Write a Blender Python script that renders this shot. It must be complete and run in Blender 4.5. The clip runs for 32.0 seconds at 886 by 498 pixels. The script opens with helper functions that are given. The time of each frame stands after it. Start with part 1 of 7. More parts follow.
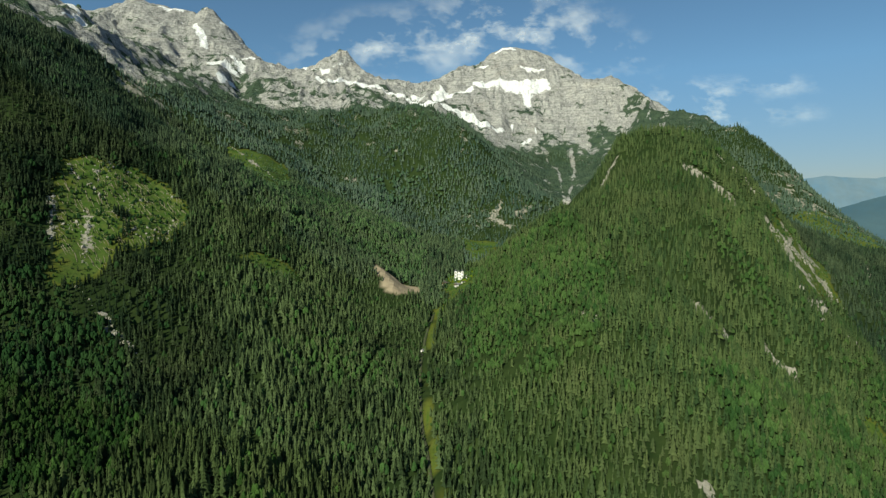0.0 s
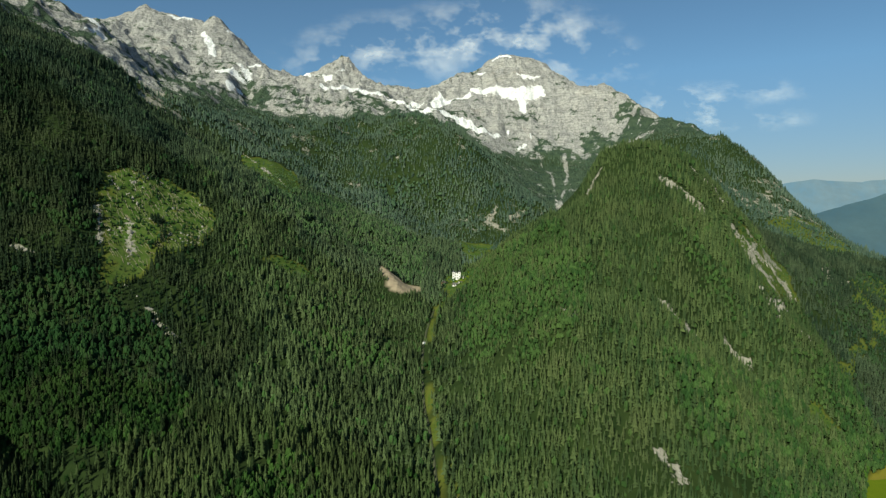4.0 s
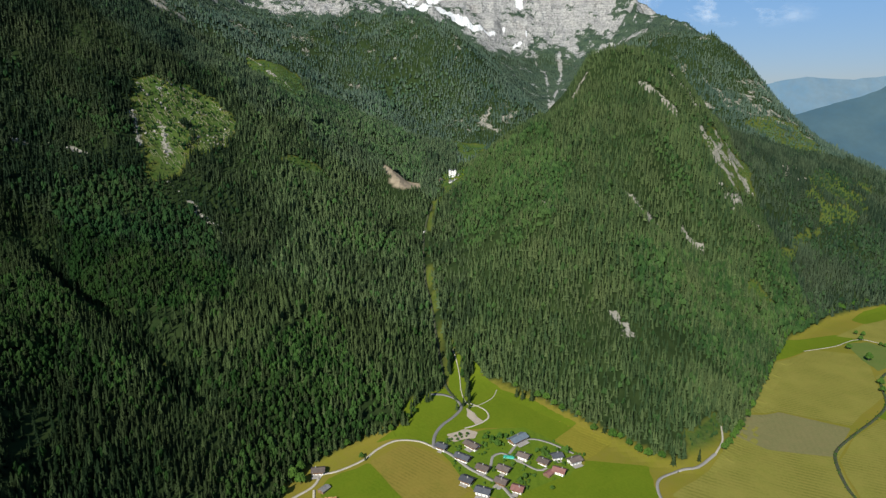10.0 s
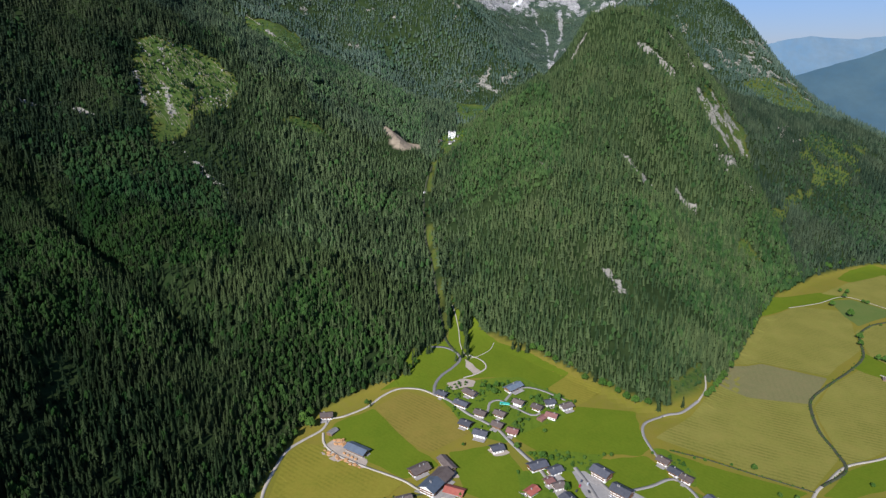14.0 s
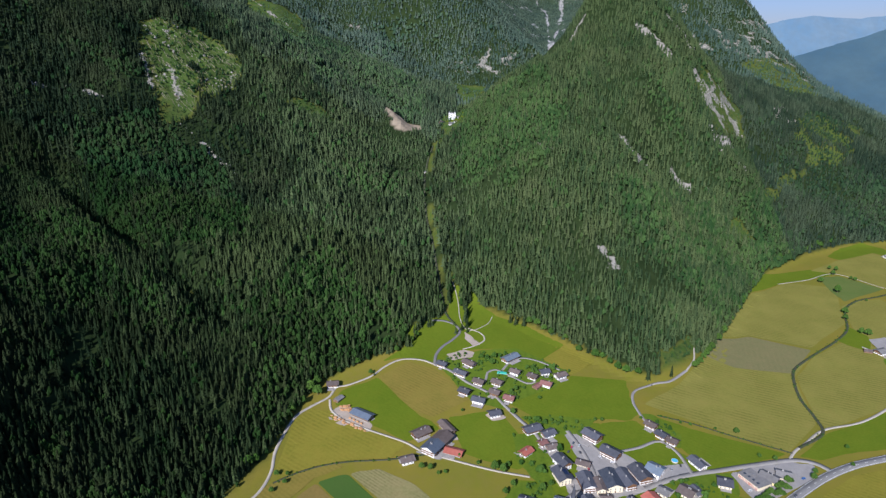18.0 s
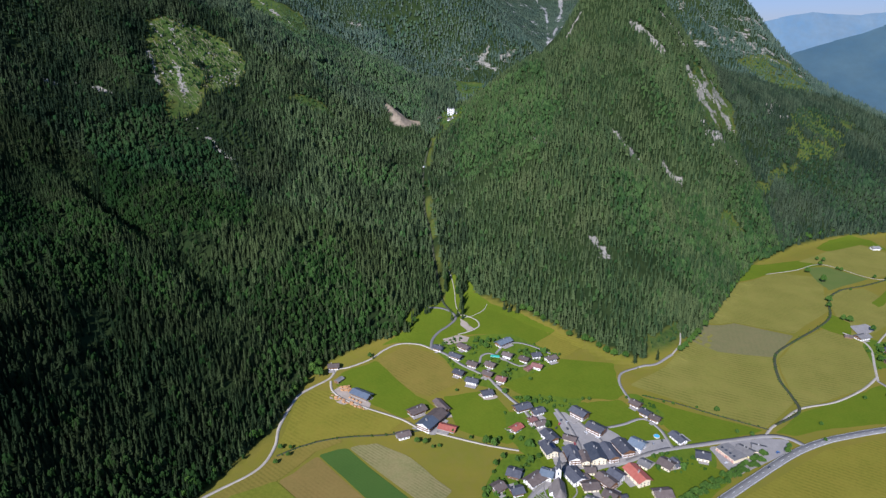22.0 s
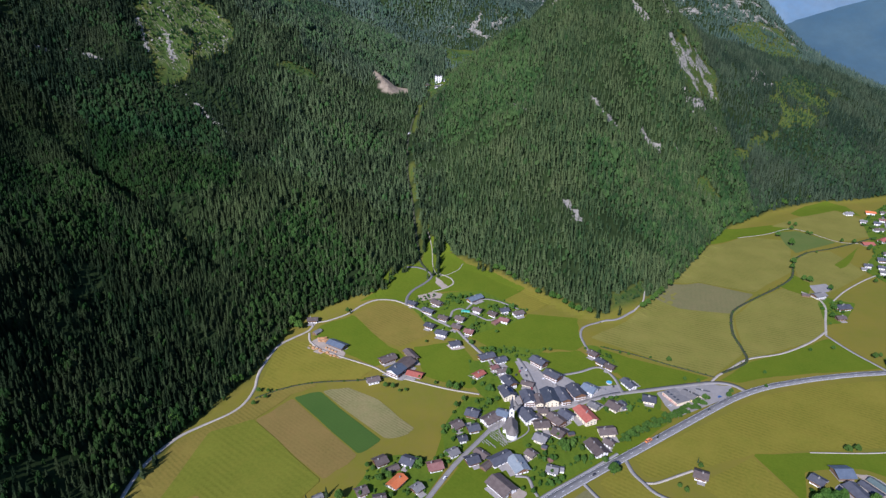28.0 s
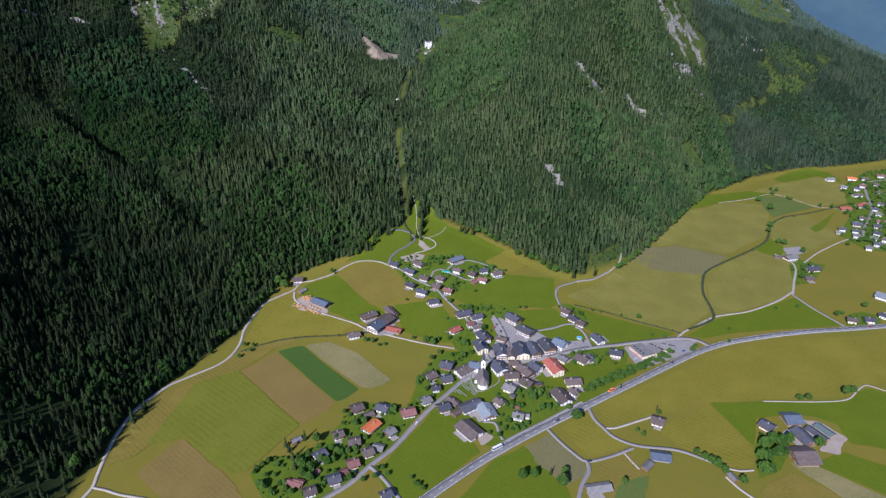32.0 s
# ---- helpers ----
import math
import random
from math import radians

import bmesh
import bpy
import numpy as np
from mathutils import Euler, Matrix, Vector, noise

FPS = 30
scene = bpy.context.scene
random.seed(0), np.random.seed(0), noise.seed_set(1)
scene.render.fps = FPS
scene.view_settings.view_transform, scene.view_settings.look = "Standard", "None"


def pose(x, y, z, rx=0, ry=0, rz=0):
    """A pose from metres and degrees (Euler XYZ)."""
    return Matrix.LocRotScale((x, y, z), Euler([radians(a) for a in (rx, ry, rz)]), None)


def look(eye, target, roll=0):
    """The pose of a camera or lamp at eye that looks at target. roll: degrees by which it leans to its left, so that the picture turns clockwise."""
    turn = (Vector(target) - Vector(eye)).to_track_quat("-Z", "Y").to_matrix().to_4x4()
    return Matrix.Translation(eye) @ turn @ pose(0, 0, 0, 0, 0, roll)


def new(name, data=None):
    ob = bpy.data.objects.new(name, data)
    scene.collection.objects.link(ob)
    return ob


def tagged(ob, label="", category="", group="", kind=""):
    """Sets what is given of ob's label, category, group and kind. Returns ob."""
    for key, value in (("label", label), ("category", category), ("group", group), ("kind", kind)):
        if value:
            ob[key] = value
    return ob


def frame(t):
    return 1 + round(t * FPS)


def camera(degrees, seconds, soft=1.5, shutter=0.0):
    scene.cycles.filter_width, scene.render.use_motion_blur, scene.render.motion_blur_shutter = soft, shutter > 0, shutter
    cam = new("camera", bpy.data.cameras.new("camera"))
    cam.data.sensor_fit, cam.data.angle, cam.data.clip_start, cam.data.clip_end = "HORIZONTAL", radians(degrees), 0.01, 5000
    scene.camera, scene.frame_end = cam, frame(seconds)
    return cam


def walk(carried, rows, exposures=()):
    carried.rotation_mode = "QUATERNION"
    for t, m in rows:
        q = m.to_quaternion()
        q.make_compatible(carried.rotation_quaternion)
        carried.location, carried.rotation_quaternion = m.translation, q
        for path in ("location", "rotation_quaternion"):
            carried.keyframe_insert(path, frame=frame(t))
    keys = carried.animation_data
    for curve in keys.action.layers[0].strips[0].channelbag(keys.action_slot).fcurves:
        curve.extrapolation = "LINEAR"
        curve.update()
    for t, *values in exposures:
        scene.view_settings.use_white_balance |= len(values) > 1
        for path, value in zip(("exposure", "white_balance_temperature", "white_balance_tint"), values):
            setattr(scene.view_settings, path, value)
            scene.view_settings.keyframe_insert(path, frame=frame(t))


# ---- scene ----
# camera path: seconds, place, yaw to the right, pitch, roll
PATH = [
    (0.0, -68.00, 444.92, 368.05, -0.088, -2.986, -0.124),
    (0.5, -67.89, 430.52, 369.87, 0.007, -2.963, -0.103),
    (1.0, -66.86, 415.67, 371.59, 0.031, -3.022, -0.062),
    (1.5, -65.92, 400.48, 373.24, 0.053, -3.014, -0.013),
    (2.0, -66.27, 386.05, 374.74, 0.079, -3.004, 0.025),
    (2.5, -67.16, 372.04, 376.21, 0.096, -2.962, 0.040),
    (3.0, -68.24, 357.44, 378.02, 0.115, -2.965, 0.048),
    (3.5, -69.73, 342.78, 380.25, 0.143, -3.044, 0.082),
    (5.5, -73.54, 271.10, 387.10, 0.212, -3.076, -0.049),
    (6.0, -73.87, 254.23, 388.38, 0.227, -3.053, -0.153),
    (6.5, -74.41, 237.52, 389.81, 0.268, -3.003, -0.177),
    (7.0, -74.90, 221.24, 391.32, 0.394, -3.711, -0.137),
    (7.5, -75.23, 207.15, 392.85, 0.410, -6.617, -0.104),
    (8.0, -75.07, 197.24, 394.32, 0.492, -8.750, -0.095),
    (8.5, -74.29, 190.97, 395.41, 0.481, -10.060, -0.081),
    (9.0, -74.35, 185.81, 395.52, 0.494, -10.962, -0.050),
    (9.5, -75.46, 180.58, 394.95, 0.600, -11.824, -0.017),
    (10.0, -76.33, 176.09, 394.93, 0.598, -12.717, 0.013),
    (10.5, -76.90, 172.40, 395.88, 0.625, -13.507, 0.031),
    (11.0, -77.49, 168.57, 397.15, 0.642, -14.017, 0.034),
    (11.5, -78.05, 164.58, 398.05, 0.665, -14.401, 0.044),
    (12.0, -78.46, 160.59, 398.60, 0.718, -14.800, 0.057),
    (12.5, -78.58, 156.23, 398.63, 0.728, -15.154, 0.079),
    (13.0, -78.51, 151.63, 398.31, 0.741, -15.479, 0.104),
    (13.5, -78.51, 147.32, 398.52, 0.728, -15.899, 0.115),
    (14.0, -78.77, 143.41, 399.22, 0.742, -16.375, 0.128),
    (14.5, -79.11, 139.54, 399.63, 0.755, -16.776, 0.143),
    (15.0, -79.11, 135.60, 399.54, 0.750, -17.121, 0.145),
    (15.5, -78.82, 131.73, 399.35, 0.709, -17.467, 0.124),
    (17.5, -78.28, 114.29, 402.85, 0.660, -18.095, 0.029),
    (18.0, -78.39, 110.14, 402.64, 0.662, -18.121, 0.060),
    (18.5, -78.37, 105.51, 402.49, 0.645, -18.121, 0.060),
    (19.0, -77.93, 100.71, 402.60, 0.566, -18.168, 0.039),
    (19.5, -77.58, 95.81, 402.84, 0.555, -18.177, 0.023),
    (20.0, -77.48, 90.93, 403.08, 0.576, -18.166, 0.008),
    (20.5, -76.90, 86.10, 403.39, 0.488, -18.197, -0.005),
    (21.0, -75.38, 81.38, 403.58, 0.473, -18.232, -0.013),
    (21.5, -72.95, 77.05, 403.27, 0.443, -18.293, -0.036),
    (22.0, -69.84, 73.10, 402.65, 0.420, -18.362, -0.061),
    (22.5, -66.42, 69.08, 402.61, 0.356, -18.471, -0.072),
    (23.0, -62.92, 64.98, 403.12, 0.330, -18.651, -0.071),
    (23.5, -59.45, 61.23, 403.12, 0.295, -18.770, -0.056),
    (24.0, -56.15, 57.95, 402.57, 0.290, -18.883, -0.030),
    (24.5, -52.77, 54.65, 402.09, 0.285, -18.983, -0.013),
    (25.0, -49.04, 50.80, 401.88, 0.225, -19.090, -0.012),
    (25.5, -45.23, 46.59, 401.77, 0.184, -19.277, -0.008),
    (27.5, -31.34, 31.62, 401.97, 0.079, -20.713, -0.037),
    (28.0, -27.61, 28.48, 401.48, 0.035, -21.094, -0.043),
    (28.5, -24.00, 24.89, 401.18, 0.026, -21.463, -0.042),
    (29.0, -20.53, 21.08, 401.07, 0.016, -21.832, -0.031),
    (29.5, -17.09, 17.51, 401.00, 0.018, -22.232, -0.018),
    (30.0, -13.66, 14.10, 400.71, 0.008, -22.611, -0.013),
    (30.5, -10.24, 10.68, 400.35, 0.021, -22.965, -0.012),
    (31.0, -6.71, 7.12, 400.26, -0.019, -23.393, -0.017),
    (31.5, -3.23, 3.46, 400.19, -0.017, -23.750, -0.019),
    (32.0, 0.03, 0.01, 399.97, 0.010, -23.933, -0.008),
]
cam = camera(72.98, 32.0, 1.4)
walk(cam, [(t, pose(x, y, z, 90 + pitch, 0, -yaw) @ pose(0, 0, 0, 0, 0, roll)) for t, x, y, z, yaw, pitch, roll in PATH],
     [(0.0, 0.26, 7400, -7), (6.0, 0.27, 7250, -6), (9.0, 0.33, 6800, 2), (14.0, 0.42, 6050, 15), (20.0, 0.44, 5760, 18), (26.0, 0.40, 5640, 21), (32.0, 0.33, 5580, 25)])

# ---------------------------------------------------------------- light
SUN_TURN, SUN_UP = 27.0, 34.0          # behind the camera and to its left
world = bpy.data.worlds.new("sky")
scene.world = world
world.use_nodes = True
sky = world.node_tree.nodes.new("ShaderNodeTexSky")
sky.sky_type, sky.sun_disc = "NISHITA", False
sky.sun_elevation, sky.sun_rotation = radians(SUN_UP), radians(180 + SUN_TURN)
sky.altitude, sky.air_density, sky.dust_density, sky.ozone_density = 1800, 0.9, 2.0, 3.0
world.node_tree.nodes["Background"].inputs["Strength"].default_value = 0.092
clear = world.node_tree.nodes.new("ShaderNodeMix")
clear.data_type, clear.blend_type = "RGBA", "MULTIPLY"
clear.inputs[0].default_value = 1.0
# a dull summer haze low over the horizon
up = world.node_tree.nodes.new("ShaderNodeSeparateXYZ")
world.node_tree.links.new(world.node_tree.nodes.new("ShaderNodeTexCoord").outputs["Generated"], up.inputs[0])
low = world.node_tree.nodes.new("ShaderNodeMapRange")
low.inputs["From Min"].default_value, low.inputs["From Max"].default_value = -0.01, 0.22
world.node_tree.links.new(up.outputs["Z"], low.inputs["Value"])
dull = world.node_tree.nodes.new("ShaderNodeMix")
dull.data_type = "RGBA"
dull.inputs[6].default_value, dull.inputs[7].default_value = (0.58, 0.43, 0.42, 1.0), (0.80, 0.96, 1.06, 1.0)
world.node_tree.links.new(low.outputs[0], dull.inputs[0])
world.node_tree.links.new(dull.outputs[2], clear.inputs[7])
world.node_tree.links.new(sky.outputs[0], clear.inputs[6])
world.node_tree.links.new(clear.outputs[2], world.node_tree.nodes["Background"].inputs[0])
sun = new("sun", bpy.data.lights.new("sun", "SUN"))
sun.data.energy, sun.data.angle, sun.data.color = 5.0, radians(0.5), (1.0, 0.95, 0.86)
to_sun = Vector((-math.sin(radians(SUN_TURN)) * math.cos(radians(SUN_UP)), -math.cos(radians(SUN_TURN)) * math.cos(radians(SUN_UP)), math.sin(radians(SUN_UP))))
sun.matrix_world = look(to_sun * 1000, (0, 0, 0))


# ---------------------------------------------------------------- materials
class Paint:
    """A node material with a few shorthands."""

    def __init__(self, name, rough=0.9, metal=0.0):
        self.m = bpy.data.materials.new(name)
        self.m.use_nodes = True
        self.t = self.m.node_tree
        self.b = self.t.nodes["Principled BSDF"]
        self.b.inputs["Roughness"].default_value = rough
        self.b.inputs["Metallic"].default_value = metal
        self.b.inputs["Specular IOR Level"].default_value = 0.25

    def node(self, kind, **values):
        n = self.t.nodes.new("ShaderNode" + kind)
        for k, v in values.items():
            n.inputs[k.replace("_", " ")].default_value = v
        return n

    def link(self, a, b):
        self.t.links.new(a, b)

    def place(self, stretch=(1, 1, 1)):
        p = self.node("NewGeometry").outputs["Position"]
        if stretch == (1, 1, 1):
            return p
        n = self.node("Mapping")
        n.inputs["Scale"].default_value = stretch
        self.link(p, n.inputs["Vector"])
        return n.outputs[0]

    def noise(self, size, detail=4.0, rough=0.55, where=None, lo=0.35, hi=0.65):
        n = self.node("TexNoise", Scale=1.0 / size, Detail=detail, Roughness=rough)
        self.link(where or self.place(), n.inputs["Vector"])
        r = self.node("MapRange", From_Min=lo, From_Max=hi)
        self.link(n.outputs["Fac"], r.inputs["Value"])
        return r.outputs[0]

    def attribute(self, name):
        n = self.node("Attribute")
        n.attribute_name = name
        return n.outputs["Fac"]

    def chance(self):
        return self.node("ObjectInfo").outputs["Random"]

    def mix(self, fac, a, b):
        n = self.t.nodes.new("ShaderNodeMix")
        n.data_type = "RGBA"
        for v, s in ((fac, n.inputs[0]), (a, n.inputs[6]), (b, n.inputs[7])):
            if isinstance(v, (int, float)):
                s.default_value = v
            elif isinstance(v, tuple):
                s.default_value = (*v, 1.0)
            else:
                self.link(v, s)
        return n.outputs[2]

    def sum(self, a, b):
        return self.times(a, b, "ADD")

    def times(self, a, b, how="MULTIPLY"):
        n = self.node("Math")
        n.operation = how
        for v, s in ((a, n.inputs[0]), (b, n.inputs[1])):
            if isinstance(v, (int, float)):
                s.default_value = v
            else:
                self.link(v, s)
        return n.outputs[0]

    def colour(self, c):
        if isinstance(c, tuple):
            self.b.inputs["Base Color"].default_value = (*c, 1.0)
        else:
            self.link(c, self.b.inputs["Base Color"])
        return self

    def bump(self, fac, depth, strength=0.6):
        n = self.node("Bump", Strength=strength, Distance=depth)
        self.link(fac, n.inputs["Height"])
        self.link(n.outputs[0], self.b.inputs["Normal"])
        return self


def two_tone(name, a, b, coarse, fine, rough=0.9, depth=0.0, metal=0.0, third=None):
    """A surface whose colour wanders between a and b at two sizes."""
    p = Paint(name, rough, metal)
    f = p.noise(fine, 3.0)
    c = p.mix(p.times(p.noise(coarse), 0.75), a, b)
    c = p.mix(p.times(f, 0.35), c, third or tuple(v * 0.72 for v in b))
    p.colour(c)
    if depth:
        p.bump(f, depth)
    return p.m


def foliage(name, dark, light, dry):
    p = Paint(name, 0.75)
    t = p.attribute("tint")
    c = p.mix(t, dark, light)
    c = p.mix(p.times(p.noise(120, 4.0, lo=0.45, hi=0.7), 0.36), c, dry)
    c = p.mix(p.times(p.noise(0.9, 2.0), 0.45), c, tuple(v * 0.55 for v in dark))
    p.colour(c)
    p.b.inputs["Specular IOR Level"].default_value = 0.06
    return p.m


# west palette darkened for its slope's shade, hill palette lightened for its sun
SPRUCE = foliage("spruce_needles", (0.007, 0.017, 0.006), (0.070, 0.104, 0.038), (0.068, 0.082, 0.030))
# darker, bluer copies: the east flank's shade is put into their colour
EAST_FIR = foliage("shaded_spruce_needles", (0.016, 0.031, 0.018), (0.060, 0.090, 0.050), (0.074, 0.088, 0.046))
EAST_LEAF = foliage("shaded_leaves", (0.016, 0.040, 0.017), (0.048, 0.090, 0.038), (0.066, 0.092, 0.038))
LEAF = foliage("broad_leaves", (0.009, 0.028, 0.006), (0.044, 0.096, 0.022), (0.056, 0.088, 0.023))
FIR = foliage("sunlit_conifer_needles", (0.027, 0.052, 0.020), (0.078, 0.112, 0.042), (0.098, 0.110, 0.046))
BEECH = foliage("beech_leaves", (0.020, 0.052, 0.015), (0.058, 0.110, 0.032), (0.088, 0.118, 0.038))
MID_FIR = foliage("mountain_spruce_needles", (0.009, 0.020, 0.009), (0.080, 0.117, 0.049), (0.084, 0.102, 0.044))
MID_LEAF = foliage("mountain_leaves", (0.013, 0.039, 0.012), (0.050, 0.104, 0.030), (0.070, 0.104, 0.034))
# blue distance haze is mixed into the HIGH and HAZE foliage colours
HIGH_FIR = foliage("hazed_high_spruce_needles", (0.016, 0.033, 0.020), (0.086, 0.124, 0.064), (0.090, 0.110, 0.058))
HIGH_LEAF = foliage("hazed_high_leaves", (0.024, 0.056, 0.024), (0.074, 0.130, 0.052), (0.092, 0.128, 0.048))
HAZE_FIR = foliage("hazed_far_conifer_needles", (0.034, 0.064, 0.050), (0.092, 0.132, 0.094), (0.094, 0.116, 0.072))
HAZE_BEECH = foliage("hazed_far_leaves", (0.032, 0.068, 0.040), (0.074, 0.126, 0.068), (0.090, 0.124, 0.062))
GARDEN_LEAF = foliage("garden_leaves", (0.024, 0.062, 0.010), (0.066, 0.132, 0.022), (0.090, 0.130, 0.028))
BARK = two_tone("bark", (0.10, 0.075, 0.055), (0.16, 0.13, 0.10), 2.0, 0.3, 0.95, 0.05)


def land_material():
    p = Paint("land", 0.95)
    p.b.inputs["Specular IOR Level"].default_value = 0.08

    def broken(name, size, amount, lo=0.38, hi=0.62):
        """The share of a cover, with its edge broken up by noise."""
        n = p.node("MapRange", To_Min=-amount, To_Max=amount)
        p.link(p.times(p.sum(p.noise(size, 7.0, 0.68, None, 0.25, 0.75), p.noise(size * 0.3, 5.0, 0.7, None, 0.25, 0.75)), 0.5), n.inputs["Value"])
        s = p.node("Math")
        s.operation = "ADD"
        p.link(p.attribute(name), s.inputs[0])
        p.link(n.outputs[0], s.inputs[1])
        r = p.node("MapRange", From_Min=lo, From_Max=hi)
        p.link(s.outputs[0], r.inputs["Value"])
        return r.outputs[0]

    grass = p.mix(p.noise(90), (0.186, 0.158, 0.022), (0.150, 0.150, 0.018))
    grass = p.mix(p.times(p.noise(9, 5.0), 0.35), grass, (0.172, 0.142, 0.034))
    wood = p.mix(p.noise(25), (0.012, 0.024, 0.007), (0.026, 0.042, 0.013))
    glade = p.mix(p.noise(14, 5.0), (0.040, 0.082, 0.014), (0.070, 0.098, 0.024))
    glade = p.mix(p.times(p.noise(4, 5.0, 0.7, None, 0.5, 0.62), 0.8), glade, (0.028, 0.048, 0.014))
    stone = p.mix(p.noise(120, 9.0, 0.70, p.place((1, 1, 3.0)), 0.36, 0.64), (0.36, 0.36, 0.362), (0.56, 0.55, 0.535))
    strata = p.node("TexWave", Scale=0.020, Distortion=9.0, Detail=4.0, Detail_Scale=0.02)
    strata.bands_direction = "Z"
    p.link(p.place(), strata.inputs["Vector"])
    stone = p.mix(p.times(strata.outputs["Fac"], 0.22), stone, (0.22, 0.22, 0.22))
    stone = p.mix(p.times(p.noise(26, 9.0, 0.75, p.place((1, 1, 1.6)), 0.50, 0.60), 0.40), stone, (0.110, 0.118, 0.118))
    stone = p.mix(p.times(p.noise(30, 9.0, 0.72, p.place((2.2, 2.2, 0.45)), 0.52, 0.60), 0.34), stone, (0.105, 0.112, 0.114))
    stone = p.mix(p.times(p.noise(160, 3.0, 0.5, None, 0.62, 0.78), 0.30), stone, (0.40, 0.31, 0.23))
    # dark upright and level streaks paint the shadows in the rock's cracks
    stone = p.mix(p.times(p.noise(20, 8.0, 0.75, p.place((2.6, 2.6, 0.5)), 0.52, 0.57), 0.46), stone, (0.12, 0.126, 0.13))
    stone = p.mix(p.times(p.noise(18, 7.0, 0.72, p.place((0.6, 0.6, 3.0)), 0.54, 0.58), 0.50), stone, (0.13, 0.134, 0.135))
    pine = p.mix(p.noise(34, 8.0, 0.7), (0.030, 0.056, 0.042), (0.080, 0.116, 0.072))
    gravel = p.mix(p.noise(12, 6.0), (0.34, 0.28, 0.20), (0.25, 0.20, 0.145))
    stone = p.mix(p.attribute("pine"), p.mix(p.noise(9, 6.0, 0.7), (0.31, 0.29, 0.25), (0.17, 0.165, 0.14)), stone)
    rock = broken("rock", 19, 0.62, 0.45, 0.55)
    c = p.mix(p.attribute("wood"), grass, wood)
    c = p.mix(p.attribute("glade"), c, glade)
    c = p.mix(p.attribute("pine"), c, pine)
    c = p.mix(rock, c, stone)
    c = p.mix(p.attribute("gravel"), c, gravel)
    c = p.mix(broken("snow", 42, 0.45, 0.46, 0.54), c, (0.86, 0.87, 0.90))
    p.colour(c)
    depth = p.node("MapRange", To_Min=0.015, To_Max=1.0)
    p.link(p.attribute("pine"), depth.inputs["Value"])
    p.bump(p.times(p.noise(44, 10.0, 0.74, p.place((1.5, 1.0, 0.9)), 0.2, 0.8), depth.outputs[0]), 26.0, 0.8)
    return p.m


LAND = land_material()
# ---------------------------------------------------------------- the land
def lattice(ix, iy, seed):
    n = (ix.astype(np.int64) * 374761393 + iy.astype(np.int64) * 668265263 + seed * 974634749) & 0xFFFFFFFF
    n = ((n ^ (n >> 13)) * 1274126177) & 0xFFFFFFFF
    return ((n ^ (n >> 16)) & 0xFFFF) / 65535.0


def value_noise(x, y, seed=0):
    """Smooth noise from 0 to 1 on a unit lattice."""
    x, y = np.asarray(x, float), np.asarray(y, float)
    ix, iy = np.floor(x), np.floor(y)
    u, v = x - ix, y - iy
    u, v = u * u * (3 - 2 * u), v * v * (3 - 2 * v)
    a, b = lattice(ix, iy, seed), lattice(ix + 1, iy, seed)
    c, d = lattice(ix, iy + 1, seed), lattice(ix + 1, iy + 1, seed)
    return (a + (b - a) * u) * (1 - v) + (c + (d - c) * u) * v


def fractal(x, y, size, octaves=4, seed=0, ridged=False):
    """Layered noise, about -1 to 1 (ridged: 0 to 1 with sharp crests)."""
    total, weight, norm = 0.0, 1.0, 0.0
    for k in range(octaves):
        n = value_noise(np.asarray(x) / size * 2 ** k + 17.3 * k, np.asarray(y) / size * 2 ** k - 9.1 * k, seed + k) * 2 - 1
        total = total + weight * ((1 - np.abs(n)) if ridged else n)
        norm += weight
        weight *= 0.5
    return total / norm


def smooth(a, b, v):
    v = np.clip((np.asarray(v, float) - a) / (b - a), 0, 1)
    return v * v * (3 - 2 * v)


def off_line(x, y, corners):
    best = np.full(np.shape(x), 1e9)
    for (ax, ay), (bx, by) in zip(corners[:-1], corners[1:]):
        k = np.clip(((x - ax) * (bx - ax) + (y - ay) * (by - ay)) / ((bx - ax) ** 2 + (by - ay) ** 2), 0, 1)
        best = np.minimum(best, np.hypot(x - ax - k * (bx - ax), y - ay - k * (by - ay)))
    return best


